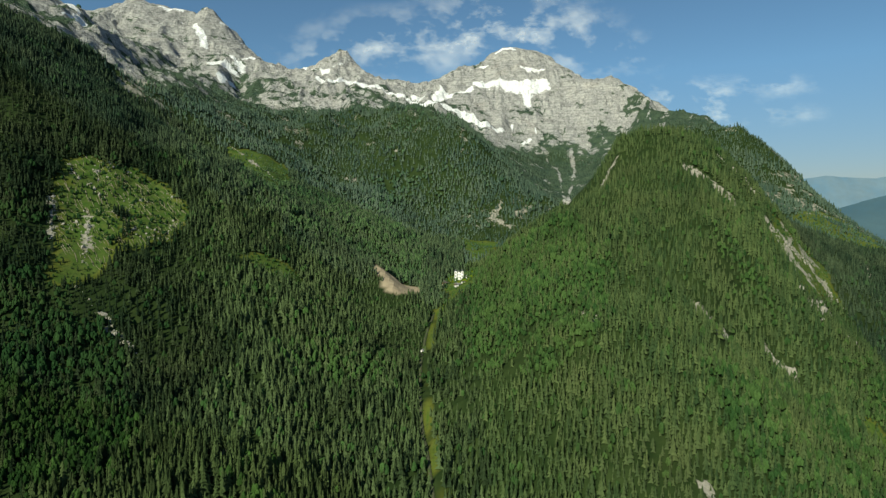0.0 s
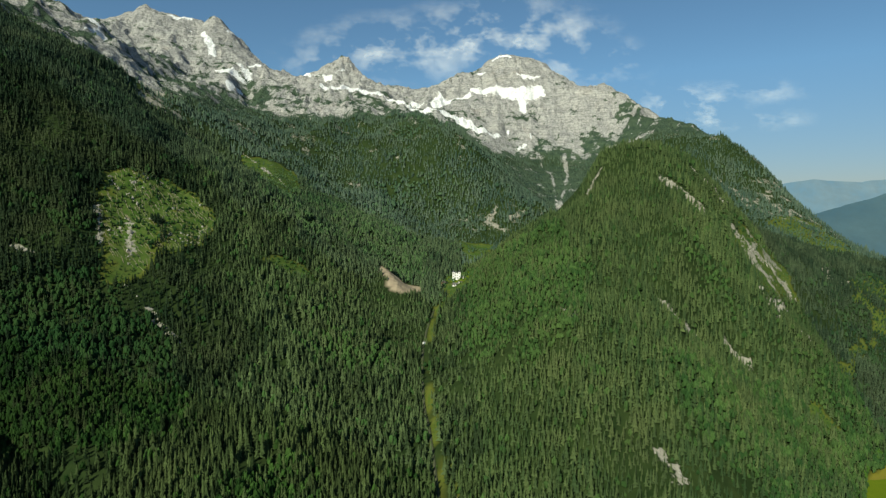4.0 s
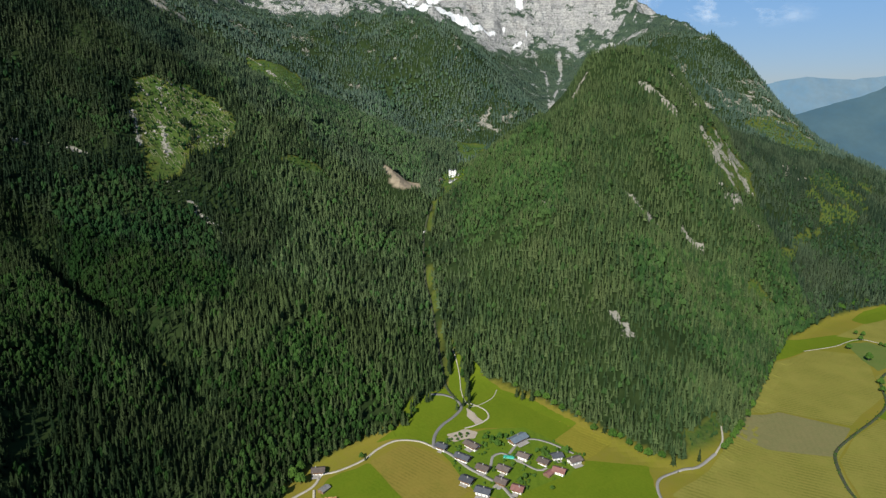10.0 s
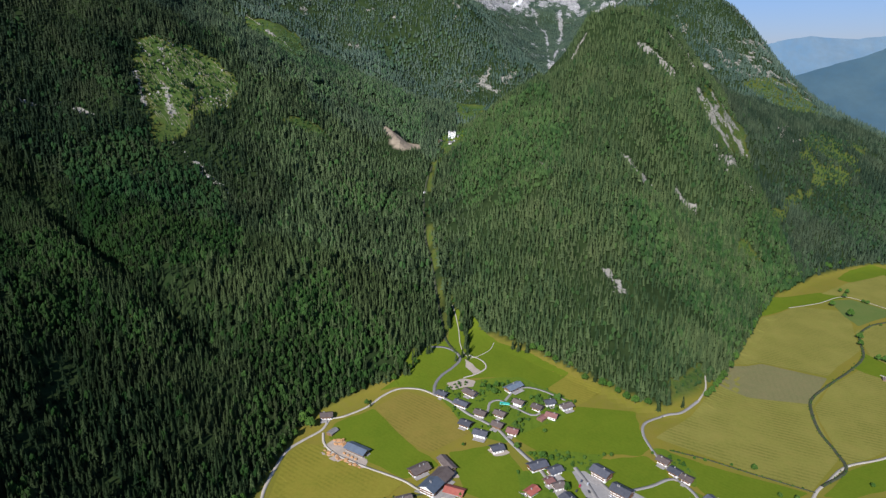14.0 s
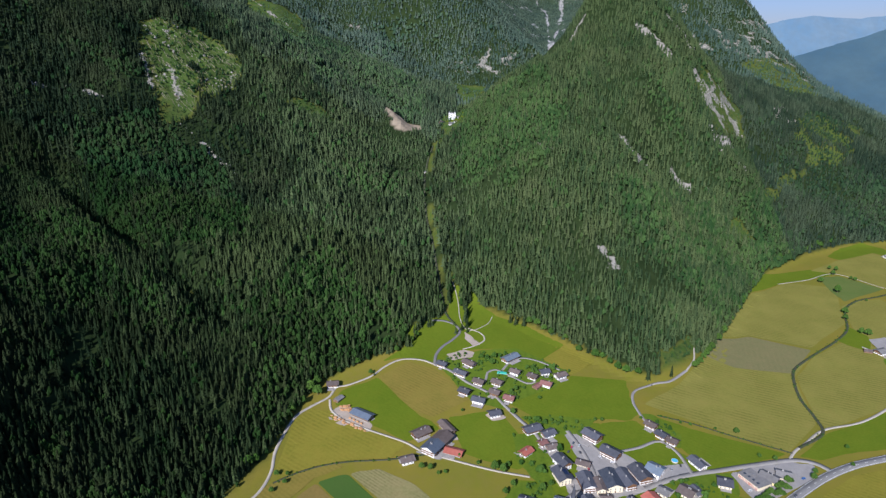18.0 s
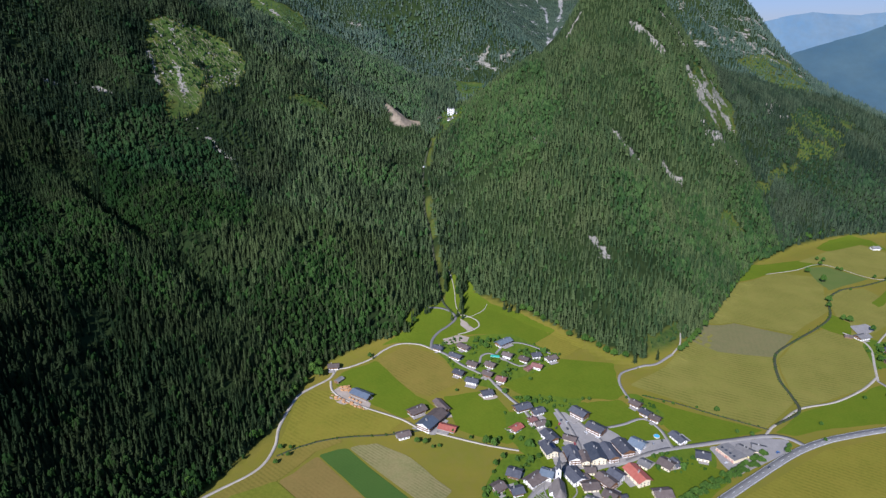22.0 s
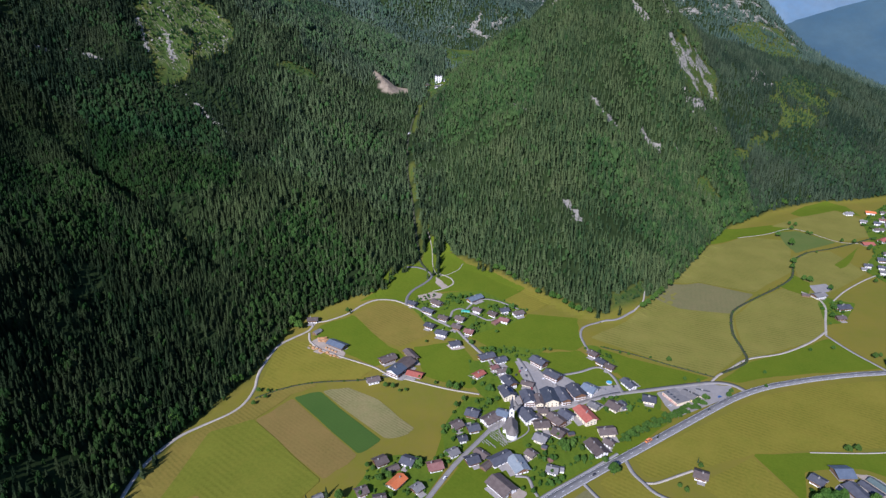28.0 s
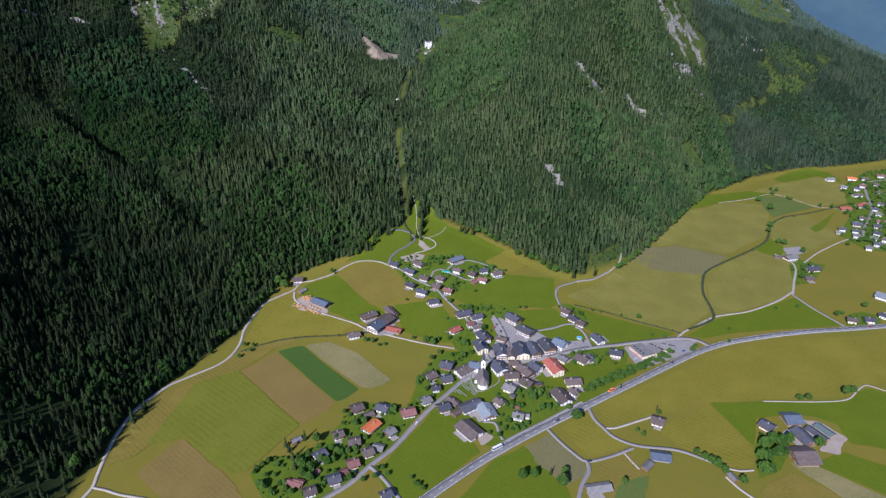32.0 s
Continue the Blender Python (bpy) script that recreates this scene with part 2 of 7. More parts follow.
# crests, valley lines and foot lines of the mountains, each a run of corners
CRESTS = dict(
    foot_west=[(-335, 250, 0), (-322, 408, 0), (-300, 546, 0), (-258, 631, 0), (-222, 765, 4), (-160, 822, 12), (-116, 850, 16), (-92, 905, 25), (-68, 930, 28)],
    bench_west=[(-660, 250, 210), (-610, 560, 195), (-500, 742, 126), (-420, 850, 128), (-276, 993, 128)],
    slope_west=[(-680, 974, 215), (-459, 1157, 215), (-360, 1180, 200)],
    shoulder_west=[(-880, 1000, 400), (-714, 1175, 345), (-635, 1152, 315), (-597, 1347, 376), (-440, 1400, 345), (-346, 1367, 278), (-235, 1450, 222)],
    crest_west=[(-1250, 900, 720), (-1050, 1450, 760), (-950, 1650, 755), (-890, 1750, 722), (-830, 1850, 645), (-770, 1950, 590), (-690, 2000, 530), (-560, 1960, 490)],
    gully_west=[(-640, 1500, 500), (-438, 1640, 440), (-300, 1560, 310), (-200, 1590, 284)],
    scree_crest=[(-1560, 2200, 1110), (-1400, 2280, 1070), (-1252, 2350, 1035), (-1165, 2400, 950), (-1007, 2350, 815), (-834, 2200, 690), (-700, 2100, 620), (-560, 2080, 540)],
    stream=[(-45, 950, 30), (-62, 1030, 50), (-77, 1100, 84), (-90, 1180, 112), (-93, 1280, 138), (-92, 1380, 166), (-76, 1500, 195), (-60, 1600, 222), (-20, 1700, 245), (60, 1850, 280), (150, 2020, 300)],
    bowl=[(-206, 1650, 276), (-120, 1630, 240), (-42, 1640, 236), (15, 1700, 250)],
    foot_east=[(10, 948, 29), (56, 908, 22), (97, 861, 14), (132, 821, 9), (164, 790, 6), (202, 774, 4), (230, 790, 4), (260, 808, 3), (328, 888, 2), (418, 1008, 2), (553, 1184, 3), (690, 1290, 4), (820, 1360, 6), (960, 1390, 6), (1200, 1480, 8), (1700, 1650, 10), (2400, 1900, 10)],
    hill_front=[(385, 1665, 525), (406, 1530, 425), (330, 1360, 320), (271, 1226, 222), (192, 985, 92)],
    hill_bulge=[(110, 1191, 228), (80, 1060, 130)],
    hill_flank=[(300, 1690, 520), (262, 1705, 458), (235, 1690, 405), (157, 1650, 363), (71, 1620, 310), (5, 1620, 258)],
    hill_top=[(300, 1710, 538), (342, 1720, 548), (392, 1720, 545), (455, 1720, 532), (497, 1700, 505), (538, 1680, 450), (578, 1660, 394), (641, 1640, 316), (760, 1640, 258), (936, 1728, 235), (1200, 1850, 190)],
    hill_side=[(511, 1592, 440), (527, 1510, 335), (529, 1384, 205), (534, 1262, 82)],
    hill_gully=[(609, 1469, 195), (687, 1407, 103), (815, 1502, 100)],
    low_spur=[(334, 1252, 183), (414, 1282, 150), (330, 1040, 70)],
    hill_back=[(300, 1900, 420), (500, 2000, 360), (750, 2100, 330)],
    east_crest=[(1000, 3300, 815), (929, 3000, 785), (967, 2800, 716), (1033, 2700, 698), (1121, 2700, 634), (1204, 2650, 546), (1253, 2550, 420), (1275, 2350, 300), (1300, 2150, 235), (1500, 2000, 120)],
    east_face=[(1000, 2450, 470), (900, 2200, 370)],
    east_back=[(1600, 2700, 120), (2100, 3000, 60)],
    spur=[(-926, 3000, 885), (-707, 3000, 845), (-480, 2950, 800), (-257, 2850, 800), (-115, 2700, 766), (9, 2550, 660), (101, 2430, 540), (187, 2350, 478), (250, 2280, 430), (283, 2200, 370)],
    spur_front=[(-573, 2448, 600), (-300, 2350, 470), (-60, 2250, 390), (108, 2100, 325)],
    spur_foot=[(-420, 1900, 430), (-200, 1800, 310)],
    cirque=[(-990, 3250, 1040), (-694, 3300, 1008), (-364, 3400, 985), (-129, 3350, 905), (74, 3350, 818), (341, 3400, 720), (451, 3350, 628), (420, 3000, 500), (350, 2600, 400), (320, 2300, 340)],
    peaks_west=[(-2300, 3200, 1350), (-1900, 3300, 1330), (-1669, 3400, 1365), (-1589, 3450, 1462), (-1487, 3450, 1405), (-1400, 3450, 1385), (-1326, 3450, 1322), (-1255, 3500, 1436), (-1181, 3500, 1362), (-1064, 3500, 1215), (-975, 3500, 1156), (-806, 3550, 1105)],
    peaks_far=[(-906, 4000, 1220), (-856, 4100, 1285), (-775, 4130, 1345), (-702, 4150, 1385), (-645, 4150, 1362), (-577, 4150, 1272), (-397, 4150, 1155), (-142, 4150, 1180), (56, 4100, 1240), (155, 4050, 1282), (213, 4050, 1346), (301, 4050, 1375), (420, 4050, 1352), (496, 4050, 1345), (558, 4050, 1322), (612, 4000, 1245), (768, 3850, 1118), (856, 3800, 1143), (974, 3750, 1066), (1122, 3700, 955), (1260, 3500, 800)],
    wall_foot=[(376, 3700, 1000), (640, 3500, 760), (880, 3350, 720)],
    saddle=[(-640, 3780, 1110), (-380, 3800, 1075), (-140, 3800, 1075), (40, 3820, 1120)],
    west_hollow=[(-1500, 3200, 1180), (-1300, 3150, 1120), (-1120, 3250, 1090)],
    gap=[(-960, 3750, 1120), (-860, 3800, 1120)],
    back=[(-2300, 4700, 900), (-600, 4700, 1000), (300, 4700, 950), (1300, 4500, 500)],
    valley_east=[(1700, 4500, 40), (1900, 3600, 30), (2600, 3400, 30), (2600, 2600, 20)],
    valley_floor=[(-180, 250, -90), (-150, 480, -90), (-110, 640, -60), (-60, 780, -40), (60, 800, -40), (160, 680, -70), (300, 700, -60), (480, 900, -60), (680, 1130, -60), (950, 1230, -60), (1400, 1350, -60)],
)


def along(line, step=70.0):
    out = []
    for p, q in zip(line[:-1], line[1:]):
        n = max(1, int(math.dist(p[:2], q[:2]) / step + 0.5))
        out += [[p[k] + (q[k] - p[k]) * i / n for k in range(3)] for i in range(n)]
    return out + [list(line[-1])]


KNOTS = np.array([p for line in CRESTS.values() for p in along(line)])
span = np.hypot(KNOTS[:, None, 0] - KNOTS[None, :, 0], KNOTS[:, None, 1] - KNOTS[None, :, 1])
count = len(KNOTS)
system = np.zeros((count + 3, count + 3))
system[:count, :count] = span + np.eye(count) * -1.5
system[:count, count:] = np.c_[np.ones(count), KNOTS[:, :2] / 1000]
system[count:, :count] = system[:count, count:].T
WEIGHTS = np.linalg.solve(system, np.r_[KNOTS[:, 2], 0, 0, 0])


def mountains(x, y):
    """Height of the slopes, spanned between the crests and valley lines."""
    out = np.empty(x.size)
    for i in range(0, x.size, 20000):
        px, py = x[i:i + 20000], y[i:i + 20000]
        out[i:i + 20000] = np.hypot(px[:, None] - KNOTS[:, 0], py[:, None] - KNOTS[:, 1]) @ WEIGHTS[:count] + np.c_[np.ones(len(px)), px / 1000, py / 1000] @ WEIGHTS[count:]
    return out


def valley(x, y):
    """The valley floor: a plain with the stream's flat fan of gravel on it."""
    r = np.hypot(x + 25, y - 960)
    return 30 * np.clip(1 - r / 400, 0, 1) ** 1.3 + 0.2 * fractal(x, y, 160, 2, 5)


def height(x, y):
    x, y = np.atleast_1d(np.asarray(x, float)), np.atleast_1d(np.asarray(y, float))
    shape = x.shape
    x, y = x.ravel(), y.ravel()
    m, floor = mountains(x, y), valley(x, y)
    rise = smooth(0, 90, m - floor)
    m = m + rise * (13 * fractal(x, y, 130, 4, 11) + 4 * fractal(x, y, 36, 2, 31) + 16 * (fractal(x, y, 210, 2, 33, True) - 0.60)) + rise * smooth(0, -200, x) * smooth(1900, 1700, y) * 20 * (fractal(x + 0.6 * y, 0.5 * y - 0.3 * x, 170, 3, 39, True) - 0.60)
    m = m + smooth(1750, 2150, y) * smooth(900, 700, m) * 34 * (fractal(x + 0.5 * y, y - 0.5 * x, 330, 3, 37, True) - 0.60)
    crag = smooth(520, 900, m + 140 * fractal(x, y, 420, 2, 3)) * smooth(1900, 2500, y - 0.35 * x)
    crest = np.minimum(off_line(x, y, [p[:2] for p in CRESTS["peaks_west"]]), off_line(x, y, [p[:2] for p in CRESTS["peaks_far"]]))
    calm = 0.25 + 0.75 * smooth(15, 150, crest)
    wx, wy = x + 60 * fractal(x, y, 200, 2, 23), y + 60 * fractal(x, y, 200, 2, 24)
    m = m + crag * calm * (120 * (fractal(wx + 0.3 * wy, 0.6 * wy - 0.3 * wx, 270, 6, 21, True) - 0.60) + 20 * fractal(x, y, 45, 3, 8)) + crag * 13 * (fractal(x, y, 42, 2, 46, True) - 0.60) + crag * (0.4 + 0.6 * calm) * 44 * (fractal(wx, 0.22 * wy, 85, 5, 45, True) - 0.60)
    m = m + crag * (2.2 * np.sin(m / 6.5 + 2.5 * fractal(x, y, 150, 2, 27)) + 3.5 * np.sin(m / 17.0 + 3 * fractal(x, y, 260, 2, 28)))
    # spur and gully in the lower western wood
    notch = off_line(x, y, [(-676, 1033), (-620, 986), (-543, 934), (-488, 913), (-454, 884), (-398, 846), (-347, 816)])
    ridge = off_line(x, y, [(-640, 965), (-582, 910), (-526, 872), (-482, 845), (-442, 822), (-409, 786)])
    uneven = 0.75 + 0.55 * fractal(x, y, 70, 2, 47)
    m = m - 21 * uneven * np.exp(-(notch / 22) ** 2) + 14 * uneven * np.exp(-(ridge / 30) ** 2)
    # gentle join of slope and plain
    d = m - floor
    z = floor + np.where(d > 12, d, np.where(d > -12, (d + 12) ** 2 / 48, 0))
    # the land behind the camera and far to the sides
    z = np.where(y < 250, floor + (z - floor) * smooth(-1500, 250, y), z)
    return z.reshape(shape)


# glades, screes and rock bands on the slopes, as outlines in plan
GLADES = dict(
    clear_cut=[(-671, 1393), (-654, 1440), (-616, 1448), (-558, 1478), (-476, 1428), (-485, 1345), (-514, 1298), (-524, 1244), (-528, 1192), (-556, 1175), (-589, 1254), (-645, 1339)],
    upper_glade=[(-640, 2040), (-560, 2110), (-485, 2100), (-455, 1900), (-450, 1700), (-500, 1730), (-545, 1870)],
    chapel_meadow=[(-66, 1693), (4, 1757), (2, 1667), (-8, 1585), (-24, 1560), (-55, 1554), (-73, 1628)],
    east_pasture=[(895, 1729), (1015, 1862), (1037, 1817), (1124, 1820), (1023, 1688), (941, 1601), (880, 1570), (822, 1541), (834, 1566), (855, 1611), (805, 1601), (843, 1649)],
    east_high=[(939, 2178), (1100, 2330), (1245, 2405), (1159, 2061), (959, 1935)],
    hill_scree=[(503, 1496), (520, 1535), (561, 1568), (610, 1605), (655, 1640), (652, 1590), (636, 1544), (648, 1505), (602, 1482), (560, 1455), (531, 1442), (516, 1472)],
    east_glade=[(822, 1541), (757, 1470), (685, 1396), (634, 1354), (642, 1377), (710, 1446), (783, 1509)],
    scar=[(507, 1270), (526, 1273), (545, 1259), (559, 1240), (528, 1219), (497, 1230)],
    foot_glade=[(231, 839), (283, 874), (281, 836), (249, 786), (208, 765), (184, 772), (205, 794)],
    west_glade=[(-388, 1372), (-372, 1408), (-330, 1428), (-288, 1418), (-295, 1390), (-340, 1366)],
    far_glade=[(-29, 2060), (78, 2058), (60, 1860), (0, 1850)],
)
# the track along the foot of the western wood
WEST_TRACK = [(-81, 808), (-99, 820), (-125, 823), (-145, 809), (-162, 787), (-188, 770), (-203, 765), (-209, 746), (-226, 727), (-240, 706), (-246, 677), (-249, 646), (-246, 618), (-249, 591), (-259, 572), (-282, 550), (-298, 530), (-311, 493), (-314, 458), (-312, 432), (-307, 405), (-304, 391), (-307, 374), (-314, 345)]
# grass that runs up into the mouth of the gorge on both sides of a row of trees
MEADOWS = [
    [(-54, 1030), (-43, 1000), (-40, 950), (-42, 918), (-46, 888), (-70, 915), (-60, 934), (-54, 976)],
    [(-158, 812), (-135, 831), (-123, 854), (-117, 898), (-99, 909), (-88, 917), (-60, 932), (-50, 915), (-80, 835)],
    [(-26, 1000), (-18, 974), (-10, 958), (2, 932), (10, 912), (-10, 890), (-27, 894), (-24, 947)],
]
# openings in front of the slide and the church where only young trees grow: x, y, reach
YOUNG = [(-190, 1525, 34), (-160, 1512, 34), (-126, 1548, 26), (-45, 1570, 42), (-30, 1530, 26)]
GRAVEL_SLIDE = [(-215, 1625), (-204, 1590), (-190, 1580), (-168, 1600), (-150, 1640), (-118, 1640), (-116, 1580), (-140, 1524), (-163, 1515), (-184, 1529), (-181, 1551), (-197, 1566)]
BROADLEAF = dict(
    west_low=[(-653, 1081), (-563, 1207), (-410, 1103), (-332, 974), (-452, 890), (-536, 910)],
    hill_flank=[(-10, 1647), (176, 1593), (183, 1336), (111, 1157), (51, 1154), (-48, 1255)],
    hill_hollow=[(244, 1151), (341, 1218), (330, 1113), (252, 1061)],
)
# bands of bare limestone: half width, then corners
WEST_BANDS = [
    (2.6, (-530, 1196), (-498, 1185), (-474, 1172)), (2.6, (-490, 1176), (-468, 1166), (-449, 1154), (-424, 1138)),
    (3.2, (-646, 1332), (-620, 1285), (-600, 1255)), (4, (-580, 2030), (-520, 1970), (-474, 1900)), (4, (-640, 2060), (-600, 2050)),
    (3, (-613, 1347), (-593, 1328), (-571, 1290), (-549, 1243)), (3, (-669, 1408), (-650, 1392)),
    (1.6, (-752, 1139), (-711, 1190)), (2, (-684, 1180), (-647, 1180)),
]
HILL_BANDS = [
    (6.5, (272, 1257), (283, 1252), (291, 1240), (313, 1245), (325, 1247), (331, 1236)), (5, (396, 1291), (409, 1285), (426, 1281)), (4, (467, 1302), (468, 1287)),
    (6, (389, 1585), (414, 1566), (434, 1543), (448, 1524)), (4, (515, 1584), (530, 1560)), (6, (518, 1400), (548, 1420), (577, 1448)), (4, (532, 1391), (541, 1390)),
    (3, (619, 1518), (633, 1508), (647, 1495)), (4, (572, 1400), (595, 1401)), (5, (112, 1268), (119, 1230), (126, 1195)), (5, (780, 1647), (842, 1670)), (5, (804, 1683), (840, 1720)),
    (5, (285, 1676), (263, 1675), (249, 1649)), (4, (470, 1640), (500, 1590), (515, 1550)), (5, (502, 1508), (526, 1506), (560, 1514), (598, 1531)), (4, (520, 1424), (552, 1418)),
]
FAR_BANDS = [
    (4, (197, 997), (199, 989)), (4, (184, 1017), (185, 1002)),
    (4, (109, 2246), (67, 2172), (119, 2124)), (4, (140, 2180), (190, 2200)),
    (3, (-287, 1029), (-279, 1000)),
]
BANDS = WEST_BANDS + HILL_BANDS + FAR_BANDS
# lasting snow in hollows and couloirs: half width, then corners
MAIN_SNOW = [
    (27, (122, 3790), (214, 3777), (308, 3778), (386, 3768), (498, 3800)), (20, (385, 3758), (377, 3693)),
    (20, (-636, 3239), (-530, 3425), (-380, 3357), (-247, 3275), (-156, 3281), (-7, 3349)), (24, (-204, 3332), (-65, 3698)), (12, (-39, 3675), (79, 3729)), (15, (40, 3357), (120, 3329), (221, 3411)),
    (13, (318, 3420), (365, 3459)), (6, (279, 3509), (277, 3484)), (6, (400, 3519), (397, 3495)),
    (13, (255, 4010), (337, 3988)), (9, (356, 3849), (498, 3890)), (8, (143, 3930), (185, 3926)), (15, (-895, 4042), (-731, 3857)), (9, (-697, 3892), (-658, 3990)),
]
WEST_SNOW = [
    (30, (-1110, 3170), (-1038, 3200)), (24, (-1046, 3268), (-998, 3254)), (14, (-1007, 3286), (-998, 3405)), (14, (-1284, 3420), (-1229, 3352), (-1196, 3302)),
    (13, (-1467, 3462), (-1373, 3493)), (9, (-1183, 3484), (-1167, 3558)), (9, (-1364, 3428), (-1334, 3411)), (11, (-1294, 2382), (-1212, 2347)), (7, (-1193, 2240), (-1182, 2333)), (9, (-992, 2956), (-994, 3110)),
]
SNOWS = MAIN_SNOW + WEST_SNOW
# the stream's cleared strip, its side path and a forest aisle: half width, then corners
AISLES = [
    (1.7, (-36, 900), (-58, 913), (-63, 972), (-70, 1045), (-79, 1113), (-90, 1193), (-95, 1299), (-92, 1400), (-79, 1505)),
    (1.5, (-50, 1020), (-58, 1045), (-66, 1075)),
    (6, (-50, 1560), (-60, 1520), (-79, 1505)),
    (1.2, (-470, 770), (-455, 792), (-444, 806), (-433, 821), (-400, 850)),
]
# the bed of the stream beside its cleared strip
STREAM_BED = [(-50, 905), (-64, 935), (-69, 972), (-77, 1045), (-86, 1113), (-97, 1193), (-102, 1299), (-99, 1400), (-86, 1505)]
# a narrow dark gap in the wood, with no grass
GAP = [(-211, 1115), (-192, 1185), (-173, 1287), (-150, 1406)]


def inside(x, y, outline):
    hit = np.zeros(np.shape(x), bool)
    for (ax, ay), (bx, by) in zip(outline, outline[1:] + outline[:1]):
        if ay != by:
            hit ^= ((ay > y) != (by > y)) & (x < (bx - ax) * (y - ay) / (by - ay) + ax)
    return hit


def covers(x, y, z, steep):
    """Shares of wood, glade, dwarf pine, rock, gravel and snow over the land."""
    wob = 14 * fractal(x, y, 40, 3, 41)
    above = mountains(x, y) - valley(x, y)
    near = smooth(700, 560, y) * (x < 0)
    wood = smooth(0.5 - 5 * near, 5 - 5 * near, above)
    glade = np.zeros_like(x)
    for outline in GLADES.values():
        glade = np.maximum(glade, inside(x + wob, y - wob, outline) * 1.0)
    glade = glade * np.where(inside(x, y, GLADES["clear_cut"]), smooth(-0.66, -0.26, fractal(x, y, 33, 3, 48)), 1.0)
    glade = glade * np.where(x > 560, 0.9 * smooth(-0.58, -0.12, fractal(x, y, 42, 3, 44)), 1.0)
    for wide, *corners in AISLES:
        glade = np.maximum(glade, smooth(wide + 3, wide - 2, off_line(x, y, corners) + 0.3 * wob) * smooth(-0.75, -0.30, fractal(x, y, 45, 2, 43)))
    gravel = inside(x + 0.4 * wob, y - 0.4 * wob, GRAVEL_SLIDE) * 1.0
    rock = np.zeros_like(x)
    for wide, *corners in BANDS:
        rock = np.maximum(rock, (0.76 if wide >= 5 else 0.72 if wide < 2.5 else 0.64) * smooth(wide + (11 if wide >= 5 else 5), wide - 1, off_line(x, y, corners) + 0.8 * wob))
    rock = rock * (1 - 0.55 * smooth(0.05, -0.25, fractal(x, y, 17, 3, 49)) * (x > 360))
    line = 800 + 90 * fractal(x, y, 260, 3, 51) - 170 * smooth(2900, 3500, y + 0.25 * x) + 120 * smooth(-400, -900, x) * smooth(2300, 1700, y)
    bare = smooth(-60, 60, z - line)
    alp = smooth(2380, 2560, y - 0.25 * x) * smooth(120, 260, x) * smooth(700, 600, x - 0.15 * (y - 2400)) * smooth(720, 560, z)
    pine = np.maximum(bare, alp)
    share = 1.0 * fractal(x, y, 90, 4, 61) + 0.85 * fractal(x, y, 26, 3, 64) + smooth(140, 460, z - line) * 0.62 + (steep - 0.80) * 0.5 - 0.45 * smooth(720, 950, x) * smooth(1160, 960, z)
    crag = bare * np.clip(0.45 + 0.75 * (share - 0.20 * smooth(-700, -900, x) * smooth(2700, 2500, y)), 0, 1)
    ledge = smooth(0.24, 0.40, fractal(x, y, 55, 4, 66)) * smooth(1900, 2200, y) * smooth(330, 520, z) * (1 - bare)
    east = smooth(0.0, 0.22, fractal(x, y, 26, 4, 67)) * smooth(430, 220, np.hypot(x - 1110, (y - 2480) * 0.8)) * smooth(2150, 2300, y) * smooth(590, 490, z)
    cliff = 0.60 * smooth(-0.20, 0.15, fractal(x, y, 20, 3, 68)) * smooth(170, 60, np.hypot((x - 90) * 0.5, y - 2200))
    east = np.maximum(east, cliff)
    scree = smooth(40, 12, off_line(x, y, [(-1180, 2330), (-960, 2230), (-830, 2080), (-740, 1990)]) - 18 * fractal(x, y, 90, 3, 71))
    wall = smooth(60, 20, off_line(x, y, [(-1400, 2180), (-1190, 2250), (-1000, 2160), (-900, 2050)]) - 30 * fractal(x, y, 90, 3, 72))
    patchy = smooth(-0.05, 0.25, fractal(x, y, 20, 3, 69))
    rock = np.maximum(rock, (0.22 + 0.42 * patchy) * inside(x + wob, y - wob, GLADES["hill_scree"]))
    rock = np.maximum(rock, np.maximum(np.maximum(crag, scree * (0.36 + 0.34 * smooth(-0.2, 0.2, fractal(x, y, 38, 3, 74)))), wall * (0.35 + 0.6 * smooth(-0.15, 0.15, fractal(x, y, 45, 3, 73)))))
    chute = np.zeros_like(x)
    for corners in ([(420, 3420), (455, 3200), (420, 2900), (380, 2650)], [(560, 3420), (520, 3150), (430, 2850), (380, 2600)], [(760, 3300), (600, 3000), (420, 2700)]):
        chute = np.maximum(chute, smooth(12, 2, off_line(x, y, corners) + 9 * fractal(x, y, 60, 2, 81)))
    rock = np.maximum(np.maximum(rock, 0.75 * chute), np.maximum(0.44 * ledge, 0.60 * east))
    snow = np.zeros_like(x)
    ragged = 26 * fractal(x, y, 80, 3, 95)
    for half, *corners in SNOWS:
        snow = np.maximum(snow, np.clip(0.5 + (half - off_line(x, y, corners) + ragged * min(1, half / 18)) / (2.6 * half), 0, 1))
    for outline in MEADOWS:
        open_land = smooth(0, 1, inside(x + 0.2 * wob, y - 0.2 * wob, outline))
        glade, wood = np.maximum(glade, 0.9 * open_land), wood * (1 - open_land)
    wood = wood * (1 - glade)
    return dict(wood=wood, glade=glade * smooth(2, 9, above), pine=pine, rock=np.clip(rock, 0, 1), gravel=gravel, snow=np.clip(snow, 0, 1))


def steepness(x, y):
    z = height(x, y)
    return np.hypot(height(x + 6, y) - z, height(x, y + 6) - z) / 6


